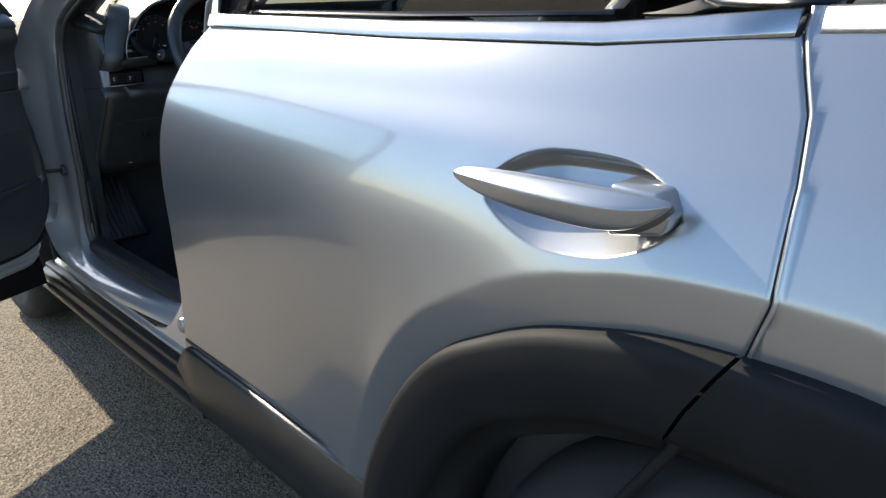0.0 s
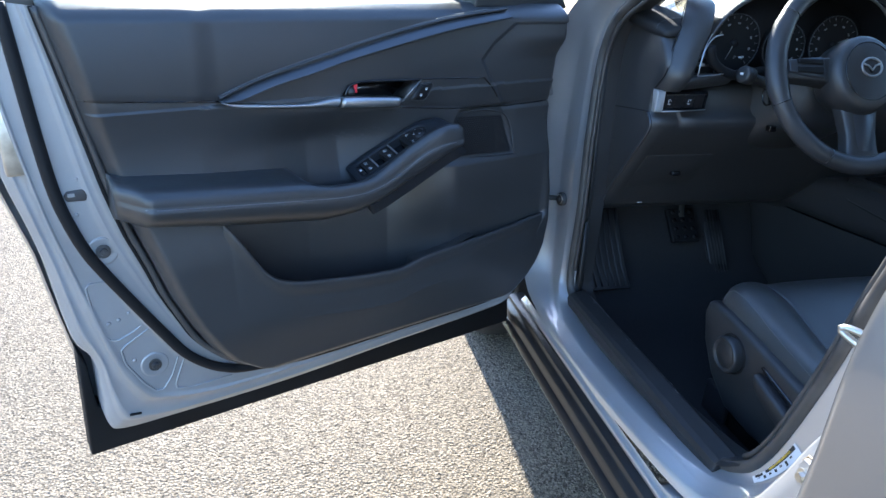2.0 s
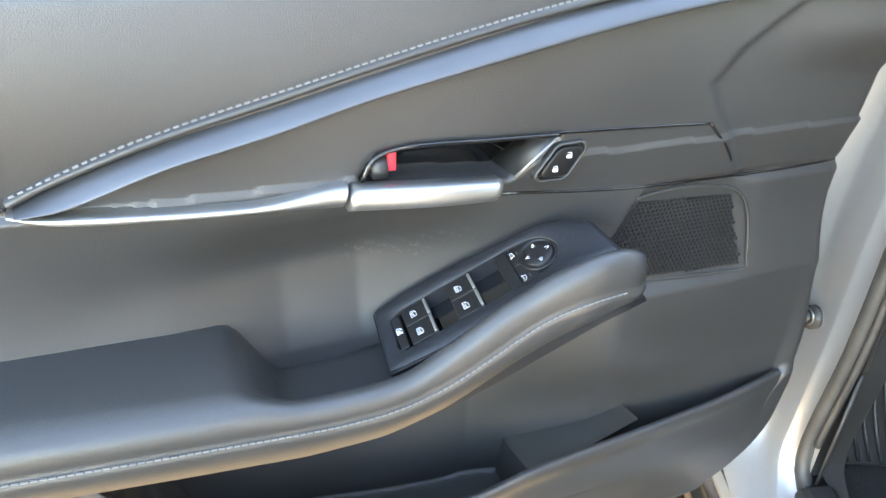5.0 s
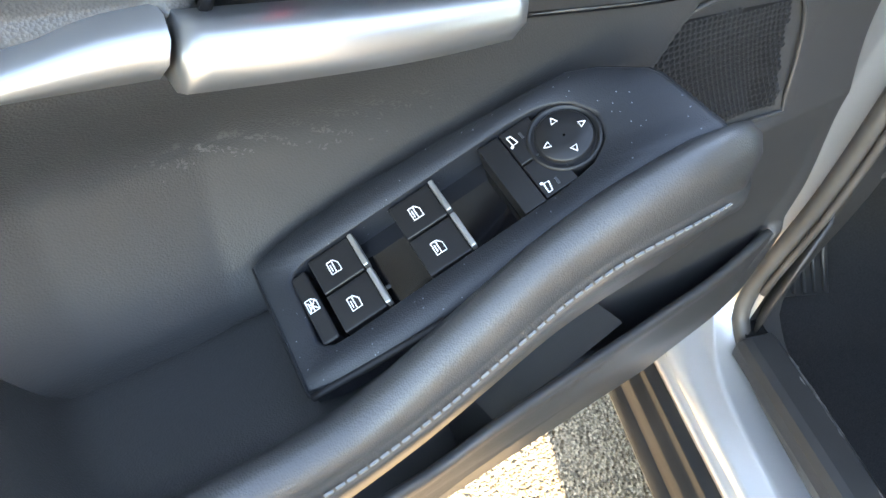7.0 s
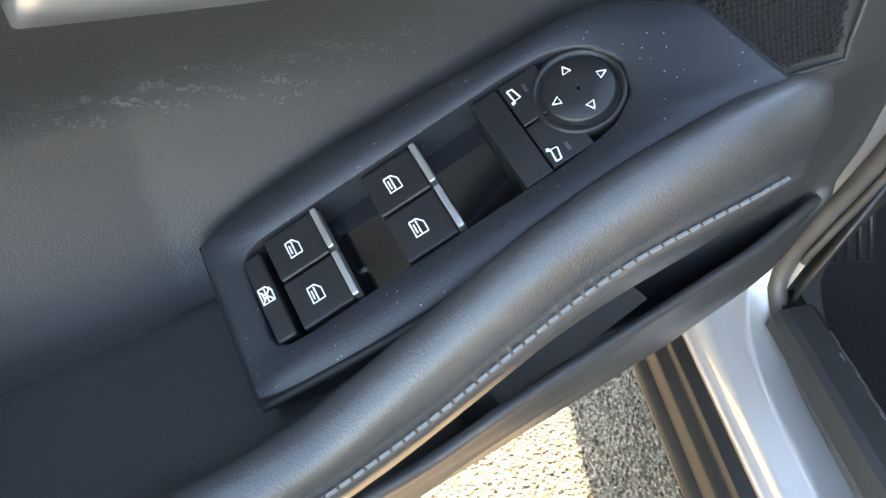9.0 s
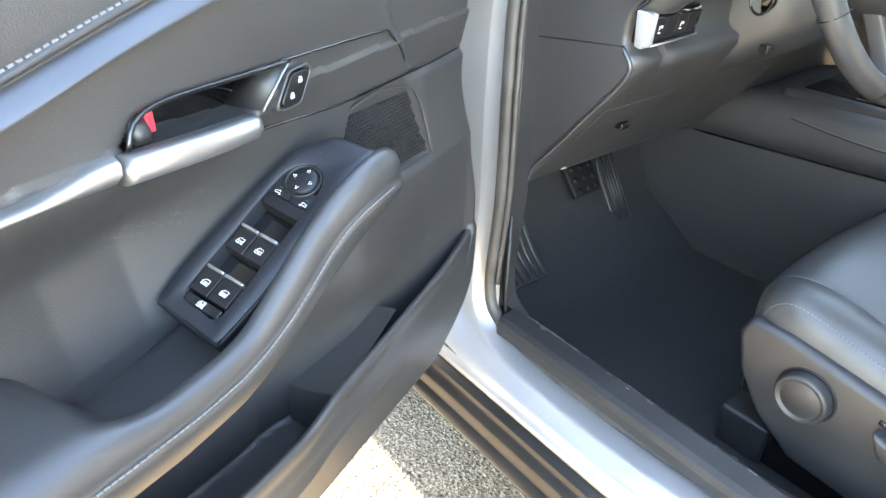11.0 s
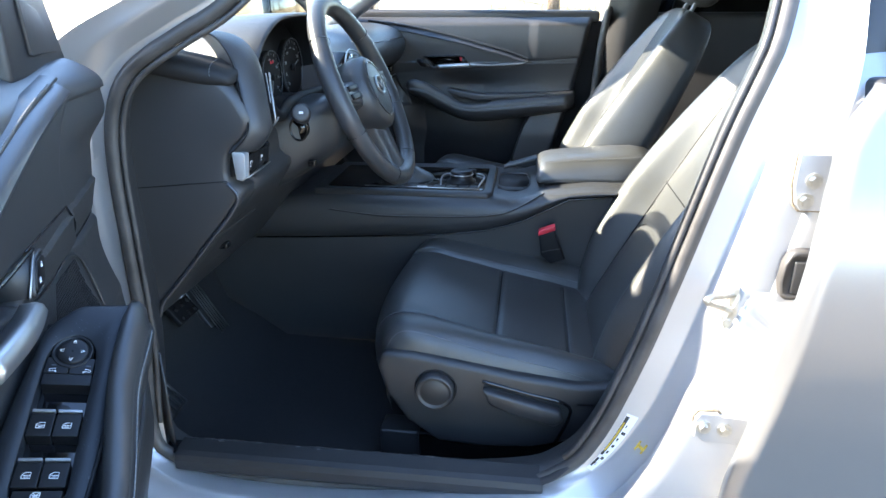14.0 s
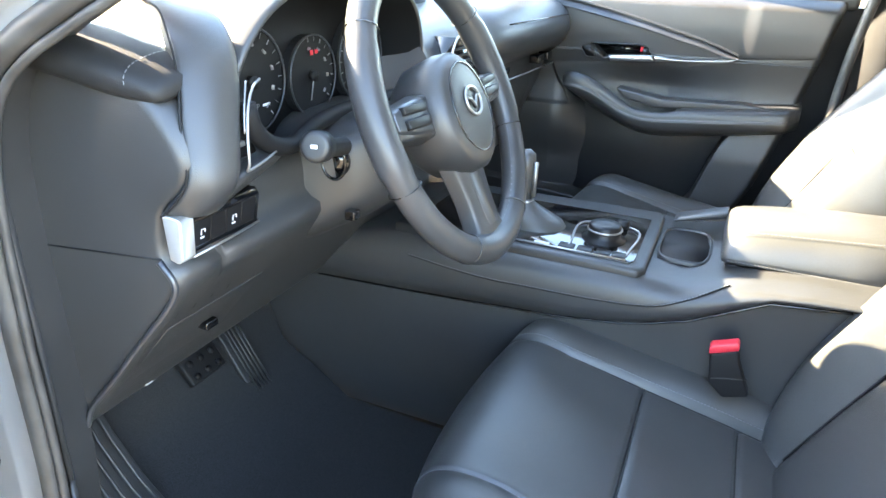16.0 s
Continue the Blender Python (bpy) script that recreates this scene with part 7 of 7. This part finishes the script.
    pts = [(0.556, 0.556), (0.566, 0.584), (0.62, 0.584), (0.70, 0.571), (0.80, 0.554), (0.905, 0.541), (0.985, 0.548), (1.01, 0.53), (0.99, 0.47), (0.90, 0.43), (0.866, 0.418), (0.83, 0.408), (0.74, 0.402), (0.664, 0.408), (0.608, 0.448), (0.572, 0.50)]
    a_, b_ = y_mid + o * 0.245, y_mid + o * 0.272
    part("side_valance", moved(prism([(x, z) for x, z in pts], min(a_, b_), max(a_, b_)), pose(dx, 0, dz)), PLASTIC, base, "black plastic seat side cover", bevel=0.010)
    yk = y_mid + o * 0.272
    kn = (0.660 + dx, yk, 0.520 + dz)
    part("recliner_knob", loft([[Vector(kn) + Vector((r_ * math.cos(2 * math.pi * k / 32), o * h, r_ * math.sin(2 * math.pi * k / 32))) for k in range(32)] for h, r_ in ((0.0, 0.034), (0.014, 0.034), (0.018, 0.032), (0.019, 0.0285), (0.015, 0.027), (0.015, 0.024), (0.0165, 0.022), (0.0165, 0.001))], True), PLASTIC, base, "round lumbar knob")
    part("knob_ring", tube([(kn[0] + 0.036 * math.cos(2 * math.pi * k / 32), yk, kn[2] + 0.036 * math.sin(2 * math.pi * k / 32)) for k in range(32)], 0.002, True, 6), BLACK, base)
    lev = [(0.742, 0.535), (0.80, 0.520), (0.875, 0.502), (0.884, 0.485), (0.868, 0.470), (0.80, 0.487), (0.755, 0.505)]
    part("height_lever", moved(prism(lev, min(yk, yk + o * 0.022), max(yk, yk + o * 0.022)), pose(dx, 0, dz)), PLASTIC, base, "black seat height lever", bevel=0.006)
    part("lever_slot", tube(curve([(0.742 + dx, yk + o * 0.001, 0.541 + dz), (0.82 + dx, yk + o * 0.001, 0.522 + dz), (0.886 + dx, yk + o * 0.001, 0.506 + dz), (0.893 + dx, yk + o * 0.001, 0.48 + dz), (0.872 + dx, yk + o * 0.001, 0.425 + dz)], 24), 0.0035, sides=6), GLOSS, base)
    part("pivot_cover", box(0.90 + dx, 1.0 + dx, min(yk, yk - o * 0.03), max(yk, yk - o * 0.03) + 0.002, 0.50 + dz, 0.512 + dz), PLASTIC, base, bevel=0.004)
    for q in (-0.20, 0.20):
        part("seat_rail", box(0.545 + dx, 1.05 + dx, y_mid + q - 0.02, y_mid + q + 0.02, 0.325, 0.385 + dz), GLOSS, base, bevel=0.004)
    part("rail_cap", box(0.545 + dx, 0.62 + dx, y_mid + o * 0.20 - 0.028, y_mid + o * 0.20 + 0.028, 0.322, 0.392), PLASTIC, base, bevel=0.006)
    return base


seat(0.545, -1, "black leatherette driver's seat with grey stitching")
seat(1.295, 1, "black leatherette passenger seat with grey stitching", -0.055, 0.035)
# belt buckle
bk = body("seat_belt_buckle", prism([(0.836, 0.660), (0.871, 0.6745), (0.876, 0.655), (0.898, 0.6045), (0.8645, 0.593), (0.842, 0.613)], 0.700, 0.722), BLACK, "black seat belt buckle with red release", bevel=0.004)
part("release_button", prism([(0.8350, 0.6590), (0.8720, 0.6735), (0.8717, 0.6830), (0.8685, 0.6845), (0.8365, 0.6720), (0.8345, 0.6680)], 0.7005, 0.720), RED, bk, "red release button", bevel=0.002)
part("buckle_edge", tube([(0.8445, 0.6995, 0.622), (0.860, 0.6995, 0.6265), (0.8915, 0.6995, 0.633)], 0.0009, sides=5), PLASTIC, bk)

# ---- passenger door, seen shut from inside ----
MIRROR = Matrix.Translation((0.022, 1.808, 0.006)) @ Matrix.Diagonal((1, -1, 1, 1))
pdoor = None
for ob in list(door.children):
    base_name = ob.name.split(".")[0]
    if base_name not in ("trim_panel", "trim_blade", "piping", "chrome_spear", "door_handle", "handle_bowl", "handle_bezel", "bowl_divider", "lock_tab", "lock_lever", "switch_bezel", "lock_switch", "armrest", "stitching"):
        continue
    if base_name == "trim_panel":
        pdoor = new("passenger_door", ob.data)
        pdoor["label"] = "shut passenger door with black padded trim"
        pdoor.parent = car
        pdoor.matrix_parent_inverse = Matrix.Translation(-CAR)
        pdoor.matrix_basis = MIRROR
for ob in list(door.children):
    base_name = ob.name.split(".")[0]
    if base_name in ("trim_blade", "piping", "chrome_spear", "door_handle", "handle_bowl", "handle_bezel", "bowl_divider", "lock_tab", "lock_lever", "switch_bezel", "lock_switch", "armrest", "stitching"):
        c = new(base_name, ob.data)
        c.parent = pdoor
        if ob.get("label"):
            c["label"] = ob["label"]
        if ob.get("kind"):
            c["kind"] = ob["kind"]
pull = [(0.50, 0.868), (0.62, 0.850), (0.80, 0.857), (0.86, 0.852), (0.80, 0.842), (0.60, 0.828), (0.52, 0.845)]
c = part("pull_cup", prism(pull, 0.20, 0.252), SOFT, pdoor, "soft black pull cup", bevel=0.004)
part("window_sill", prism([(0.05, 1.075), (1.0, 1.075), (1.0, 1.115), (0.05, 1.12)], 0.09, 0.165), SOFT, pdoor, bevel=0.012)
part("door_shell", prism([(0.0, 0.40), (1.02, 0.40), (1.06, 1.08), (0.0, 1.08)], 0.03, 0.15), PLASTIC, pdoor)
part("sail_panel", prism([(0.035, 1.105), (0.225, 1.108), (0.24, 1.21), (0.21, 1.21), (0.105, 1.15)], 0.105, 0.135), PLASTIC, pdoor, bevel=0.006)
gl = []
for f_ in [k / 6 for k in range(7)]:
    z = 1.09 + 0.35 * f_
    a = lerp_at([(1.08, 0.22), (1.2, 0.26), (1.30, 0.42), (1.44, 0.68)], z)
    gl.append([(a + (1.06 - 0.02 * f_ - a) * k / 6, 0.075 + 0.185 * f_, z) for k in range(7)])
part("door_window", loft(gl), GLASS, pdoor, solid=0.004)
part("window_frame", tube(curve(fr_, 60), 0.02, sides=8), PLASTIC, pdoor)
part("door_seal", tube(curve([(0.995, 0.20, 0.45), (0.99, 0.205, 0.7), (1.0, 0.205, 0.95), (1.02, 0.20, 1.10), (1.06, 0.16, 1.25)], 30), 0.012, sides=8), RUBBER, pdoor)
mir2 = [[(0.13 + r * 0.5 * math.cos(a), -0.02 - 0.21 * q, 1.165 + r * math.sin(a)) for a in [2 * math.pi * k / 20 for k in range(20)]] for q, r in ((0, 0.05), (0.15, 0.075), (0.5, 0.085), (0.85, 0.075), (1.0, 0.04))]
part("mirror", loft(mir2, True, True), PAINT, pdoor)
part("mirror_foot", box(0.10, 0.16, -0.03, 0.11, 1.09, 1.13), GLOSS, pdoor, bevel=0.01)
part("mirror_glass", box(0.170, 0.176, -0.21, -0.04, 1.10, 1.225), CHROME, pdoor)
# far body behind the passenger door: pillar, rear door trim, rear seats
body("far_pillar", loft([[(x, y, z) for x, y in ((1.04, 1.62), (1.20, 1.62), (1.20, 1.72), (1.04, 1.74))] for z in (0.40, 1.10)] + [[(x, y, 1.47) for x, y in ((1.10, 1.43), (1.24, 1.43), (1.24, 1.50), (1.10, 1.50))]], True, True), SOFT)
body("rear_door_trim", box(1.2, 2.0, 1.60, 1.76, 0.42, 1.115), SOFT, bevel=0.02)
body("rear_door_trim", box(1.2, 2.0, 0.12, 0.22, 0.42, 1.07), SOFT, bevel=0.01)
body("inner_pillar", loft([[(x, y + dy_, z) for x, y in ((xa, 0.215), (xa + 0.14, 0.225), (xa + 0.14, 0.17), (xa + 0.01, 0.16))] for xa, dy_, z in ((0.99, 0, 0.45), (1.03, 0, 0.64), (1.075, 0, 0.81), (1.125, 0, 0.99), (1.165, 0.012, 1.13), (1.185, 0.10, 1.28), (1.14, 0.19, 1.43))], True, True), SOFT)
wf = [[(x, 1.72 - (z - 1.1) * 0.62, z) for z in (1.10, 1.2, 1.3, 1.43)] for x in (1.2, 1.5, 1.8, 2.05)]
body("rear_window", loft(wf), TINT, "dark tinted rear side window", solid=0.004)
bench = body("rear_seat", prism([(1.62, 0.36), (2.10, 0.36), (2.42, 1.08), (2.30, 1.10), (2.02, 0.60), (1.62, 0.62), (1.58, 0.55)], 0.28, 1.56), LEATHER, "black leatherette rear bench", bevel=0.03)
for y in (0.52, 0.92, 1.32):
    part("headrest", moved(box(-0.05, 0.05, -0.12, 0.12, -0.08, 0.08), pose(2.36, y, 1.17, 0, 12, 0)), LEATHER, bench, bevel=0.03)
body("load_cover", box(2.35, 3.05, 0.2, 1.64, 1.0, 1.02), PLASTIC)

# ---- fittings of the near B-pillar ----
st = body("striker", tube(curve([(1.0815, 0.124, 0.792), (1.066, 0.110, 0.795), (1.046, 0.098, 0.797), (1.0385, 0.094, 0.7935), (1.045, 0.097, 0.788), (1.064, 0.108, 0.778), (1.080, 0.121, 0.769)], 30), 0.0050, sides=8, flat=0.8), STEEL, "bright steel door striker")
foot_ = [(1.0740, 0.7420), (1.0700, 0.7600), (1.0740, 0.7760), (1.0745, 0.7950), (1.0790, 0.8070), (1.0850, 0.8050), (1.0885, 0.7900), (1.0870, 0.7700), (1.0810, 0.7500)]
part("striker_plate", loft([[(1.080 + (x - 1.080) * g, 0.1245 - 0.43 * (x - 1.080) + 0.10 * (z - 0.775) - h, 0.775 + (z - 0.775) * g) for x, z in foot_] for g, h in ((1.0, -0.004), (1.0, 0.0035), (0.92, 0.0050), (0.01, 0.0052))], True), STEEL, st, smooth=False)
for x, z in ((1.0815, 0.799), (1.0765, 0.752)):
    part("striker_bolt", disc((x, 0.1235 - 0.43 * (x - 1.080) + 0.10 * (z - 0.775) - 0.004, z), (-0.39, -0.91, 0.1), 0.0058, 0.004, 6), STEEL, st, smooth=False)
RUST = material("sealer_rust", (0.22, 0.17, 0.11), 0.8, grain=0.5, grain_size=300)
for outline, back, front, bolts in (([(1.0463, 0.5929), (1.0453, 0.6209), (1.0508, 0.6299), (1.0743, 0.6304), (1.0793, 0.6269), (1.1263, 0.6249), (1.1263, 0.5839), (1.0583, 0.5859), (1.0533, 0.5919)], 0.112, 0.083, ((1.0569, 0.6095), (1.0846, 0.6075))),
                                    ([(1.1260, 0.985), (1.1255, 0.945), (1.1305, 0.922), (1.137, 0.914), (1.175, 0.914), (1.175, 0.985)], 0.134, 0.108, ((1.1404, 0.9269), (1.1462, 0.9520)))):
    mx, mz = sum(p[0] for p in outline) / len(outline), sum(p[1] for p in outline) / len(outline)
    hg = body("rear_hinge", loft([[(mx + (x - mx) * g, y, mz + (z - mz) * g) for x, z in outline] for y, g in ((back, 1.06), (front + 0.003, 1.0), (front + 0.0008, 0.99), (front, 0.96), (front, 0.02))], True), JAMB, "painted rear door hinge plate with two bolts", smooth=False)
    for x, z in bolts:
        part("bolt", disc((x, front, z), (0, -1, 0), 0.0098, 0.0022, 20), STEEL, hg, smooth=False)
        part("bolt_head", disc((x, front - 0.002, z), (0, -1, 0), 0.0066, 0.006, 6, 0.0060), STEEL, hg, smooth=False)
    part("seam_sealer", tube([(mx + (x - mx) * 1.07, front + 0.0075, mz + (z - mz) * 1.07) for x, z in outline[:5]], 0.0014, sides=6), RUST, hg, "brown seam sealer")
gk = body("wiring_gaiter", loft([[(1.143 + (x - 1.143) * g, y, 0.829 + (z - 0.829) * g) for x, z in ((1.1360, 0.8590), (1.1300, 0.8450), (1.1280, 0.8200), (1.1310, 0.8030), (1.1380, 0.7980), (1.165, 0.7980), (1.165, 0.8620), (1.142, 0.8620))] for y, g in ((0.116, 1.06), (0.1035, 1.06), (0.1005, 1.0), (0.1005, 0.84), (0.104, 0.80), (0.104, 0.01))], True), RUBBER, "black rubber wiring grommet")
part("gaiter_plate", box(1.1400, 1.1600, 0.0990, 0.1042, 0.806, 0.850), PLASTIC, gk, bevel=0.003)
body("rubber_plug", loft([[(0.985 + r * math.cos(2 * math.pi * k / 24), 0.075 - h, 0.442 + r * math.sin(2 * math.pi * k / 24)) for k in range(24)] for r, h in ((0.018, -0.01), (0.0175, 0.006), (0.014, 0.010), (0.0005, 0.011))], True), PAINT)

# maker's plate stuck on the jamb beside the seal
def jamb_at(i, f):
    """A place on the painted jamb: ring index, share of its width."""
    shares = [a for a, _ in PILLAR_STEPS[1:]]
    k = max(n for n in range(len(shares) - 1) if shares[n] <= f)
    a, b = Vector(jamb_rows[k][i % N_RING]), Vector(jamb_rows[k + 1][i % N_RING])
    return a.lerp(b, (f - shares[k]) / (shares[k + 1] - shares[k]))


lab = [i for i in range(N_RING) if base_ring[i].x > 0.86 and 0.475 < base_ring[i].z < 0.585]


def plate(f0, f1, i0, i1, lift, name, mat, parent=None, label=""):
    rows = []
    for k in range(9):
        q = i0 + (i1 - i0) * k / 8
        a, g = int(q), q - int(q)
        rows.append([jamb_at(a, f).lerp(jamb_at(a + 1, f), g) + Vector((-0.6, -0.7, 0.3)) * lift for f in [f0 + (f1 - f0) * c / 5 for c in range(6)]])
    ob = part(name, loft(rows), mat, parent or car, label, smooth=False)
    if not parent:
        ob.matrix_parent_inverse = Matrix.Translation(-CAR)
    return ob


i0, i1 = min(lab), max(lab)
PRINT = material("black_print", (0.03, 0.03, 0.03), 0.6)
YELLOW = material("yellow_mark", (0.55, 0.38, 0.04), 0.6, grain=0.4, grain_size=200)
lb = plate(0.14, 0.315, i0, i1, 0.0015, "label_plate", WHITE, None, "white printed label on the door jamb")
n_ = i1 - i0
plate(0.15, 0.205, i0 + 0.28 * n_, i1 - 0.04 * n_, 0.0022, "print_bar", PRINT, lb)
plate(0.155, 0.210, i0 + 0.06 * n_, i0 + 0.22 * n_, 0.0022, "label_icon", PRINT, lb, "round black pictogram")
plate(0.163, 0.192, i0 + 0.36 * n_, i0 + 0.86 * n_, 0.0028, "print_bar", YELLOW, lb, "yellow line of print")
for k in range(7):
    q = i0 + n_ * (0.10 + 0.115 * k)
    plate(0.225, 0.245 + 0.010 * (k % 3) + 0.03 * (k % 2), q, q + n_ * 0.045, 0.0022, "print_bar", PRINT, lb)
qm = i0 + n_ * 0.62
for f0, f1, a, b in ((0.455, 0.475, 0, 0.9), (0.525, 0.545, 0.1, 1.0), (0.475, 0.525, 0.35, 0.60)):
    plate(f0, f1, qm + a, qm + b, 0.0015, "stamp_mark", YELLOW)

# ---- beyond the lot: a bank of dry grass with bare trees ----
DRY = material("dry_grass", (0.42, 0.33, 0.19), 0.95, grain=0.35, grain_size=9, stain=0.3, stain_size=0.9, spec=0.1)
BARK = material("grey_brown_bark", (0.13, 0.10, 0.075), 0.9, grain=0.4, grain_size=25, stain=0.3, stain_size=3, spec=0.1)
random.seed(11)
rows = []
for i in range(61):
    x = -30 + i
    rows.append([(x, y + 0.4 * math.sin(x * 0.7), z + (0.10 * math.sin(x * 1.3 + y) + 0.06 * math.sin(x * 2.9)) * min(1, z * 2)) for y, z in ((9.0, -0.02), (10.0, 0.10), (12.0, 0.45), (15.0, 0.95), (20.0, 1.6), (30.0, 2.4), (60.0, 3.2))])
tagged(part("ground_bank", loft(rows), DRY), "bank of sunlit dry grass and leaf litter beside the lot", "ground", kind="structure")
bm = bmesh.new()
for k in range(5000):
    x, y = random.uniform(-8, 22), random.uniform(9.3, 16)
    z = lerp_at([(9.0, -0.02), (10.0, 0.08), (12.0, 0.42), (15.0, 0.9), (20.0, 1.5)], y)
    h, a = random.uniform(0.08, 0.30), random.uniform(0, 6.3)
    w = random.uniform(0.008, 0.02)
    lean = Vector((random.uniform(-0.1, 0.1), random.uniform(-0.1, 0.1), h))
    p = Vector((x, y, z - 0.03))
    d = Vector((math.cos(a) * w, math.sin(a) * w, 0))
    bm.faces.new([bm.verts.new(q) for q in (p - d, p + d, p + lean)])
tagged(part("dry_grass", bm, DRY, smooth=False), "tufts of dry straw-coloured grass on the bank", "grass", kind="stuff")


def bare_tree(x, y, h, r, seed):
    """A leafless trunk with limbs and twigs."""
    rnd = random.Random(seed)
    z0 = lerp_at([(9.0, -0.02), (10.0, 0.08), (12.0, 0.42), (15.0, 0.9), (20.0, 1.5)], y) - 0.1
    t = tagged(new("bare_tree"), "leafless brown tree on the dry grass bank", "tree", "bare trees on the bank")
    t.location = (x, y, z0)
    n = 9
    tr = [Vector((rnd.uniform(-0.06, 0.06) * k * 0.3, rnd.uniform(-0.06, 0.06) * k * 0.3, h * k / (n - 1))) for k in range(n)]
    part("trunk", tube(curve(tr, 26), [r * (1.25 if k == 0 else 1 - 0.8 * k / 25) for k in range(26)], sides=10), BARK, t)
    for k in range(9):
        f = rnd.uniform(0.25, 0.95)
        a = rnd.uniform(0, 6.28)
        s = tr[0].lerp(tr[-1], f)
        s = tr[int(f * (n - 1))]
        L = (1.1 - f) * h * 0.6
        e = s + Vector((math.cos(a) * L, math.sin(a) * L, L * 0.8))
        m = s.lerp(e, 0.5) + Vector((0, 0, -0.1 * L))
        limb = part("limb", tube(curve([s, m, e], 12), [r * 0.35 * (1 - 0.85 * j / 11) for j in range(12)], sides=6), BARK, t)
        tw = []
        for j in range(7):
            g = s.lerp(e, rnd.uniform(0.4, 1.0))
            v = Vector((rnd.uniform(-1, 1), rnd.uniform(-1, 1), rnd.uniform(0.1, 1))) * L * 0.3
            tw.append(tube([g, g + v * 0.5 + Vector((0, 0, 0.02)), g + v], [r * 0.09, r * 0.06, r * 0.02], sides=4))
        part("twigs", joined(tw), BARK, limb)["kind"] = "stuff"


for k, (x, y, h, r) in enumerate(((1.2, 13.0, 6.5, 0.13), (3.6, 15.0, 8.0, 0.16), (5.4, 11.5, 5.0, 0.08), (7.5, 14.0, 7.0, 0.12), (-0.8, 16.0, 8.0, 0.15), (10.5, 16.0, 8.0, 0.15), (-4.5, 14.0, 7.0, 0.13), (2.3, 11.0, 4.0, 0.06))):
    bare_tree(x, y, h, r, 30 + k)
sg = tagged(new("sign_post"), "small pale sign on a thin post by the grass", "sign")
sg.location = (2.6, 9.0, 0)
part("post", tube([(0, 0, 0), (0, 0, 1.25)], 0.02, sides=8), STEEL, sg)
part("sign_plate", box(-0.22, 0.22, -0.03, -0.02, 0.95, 1.25), WHITE, sg, bevel=0.003)
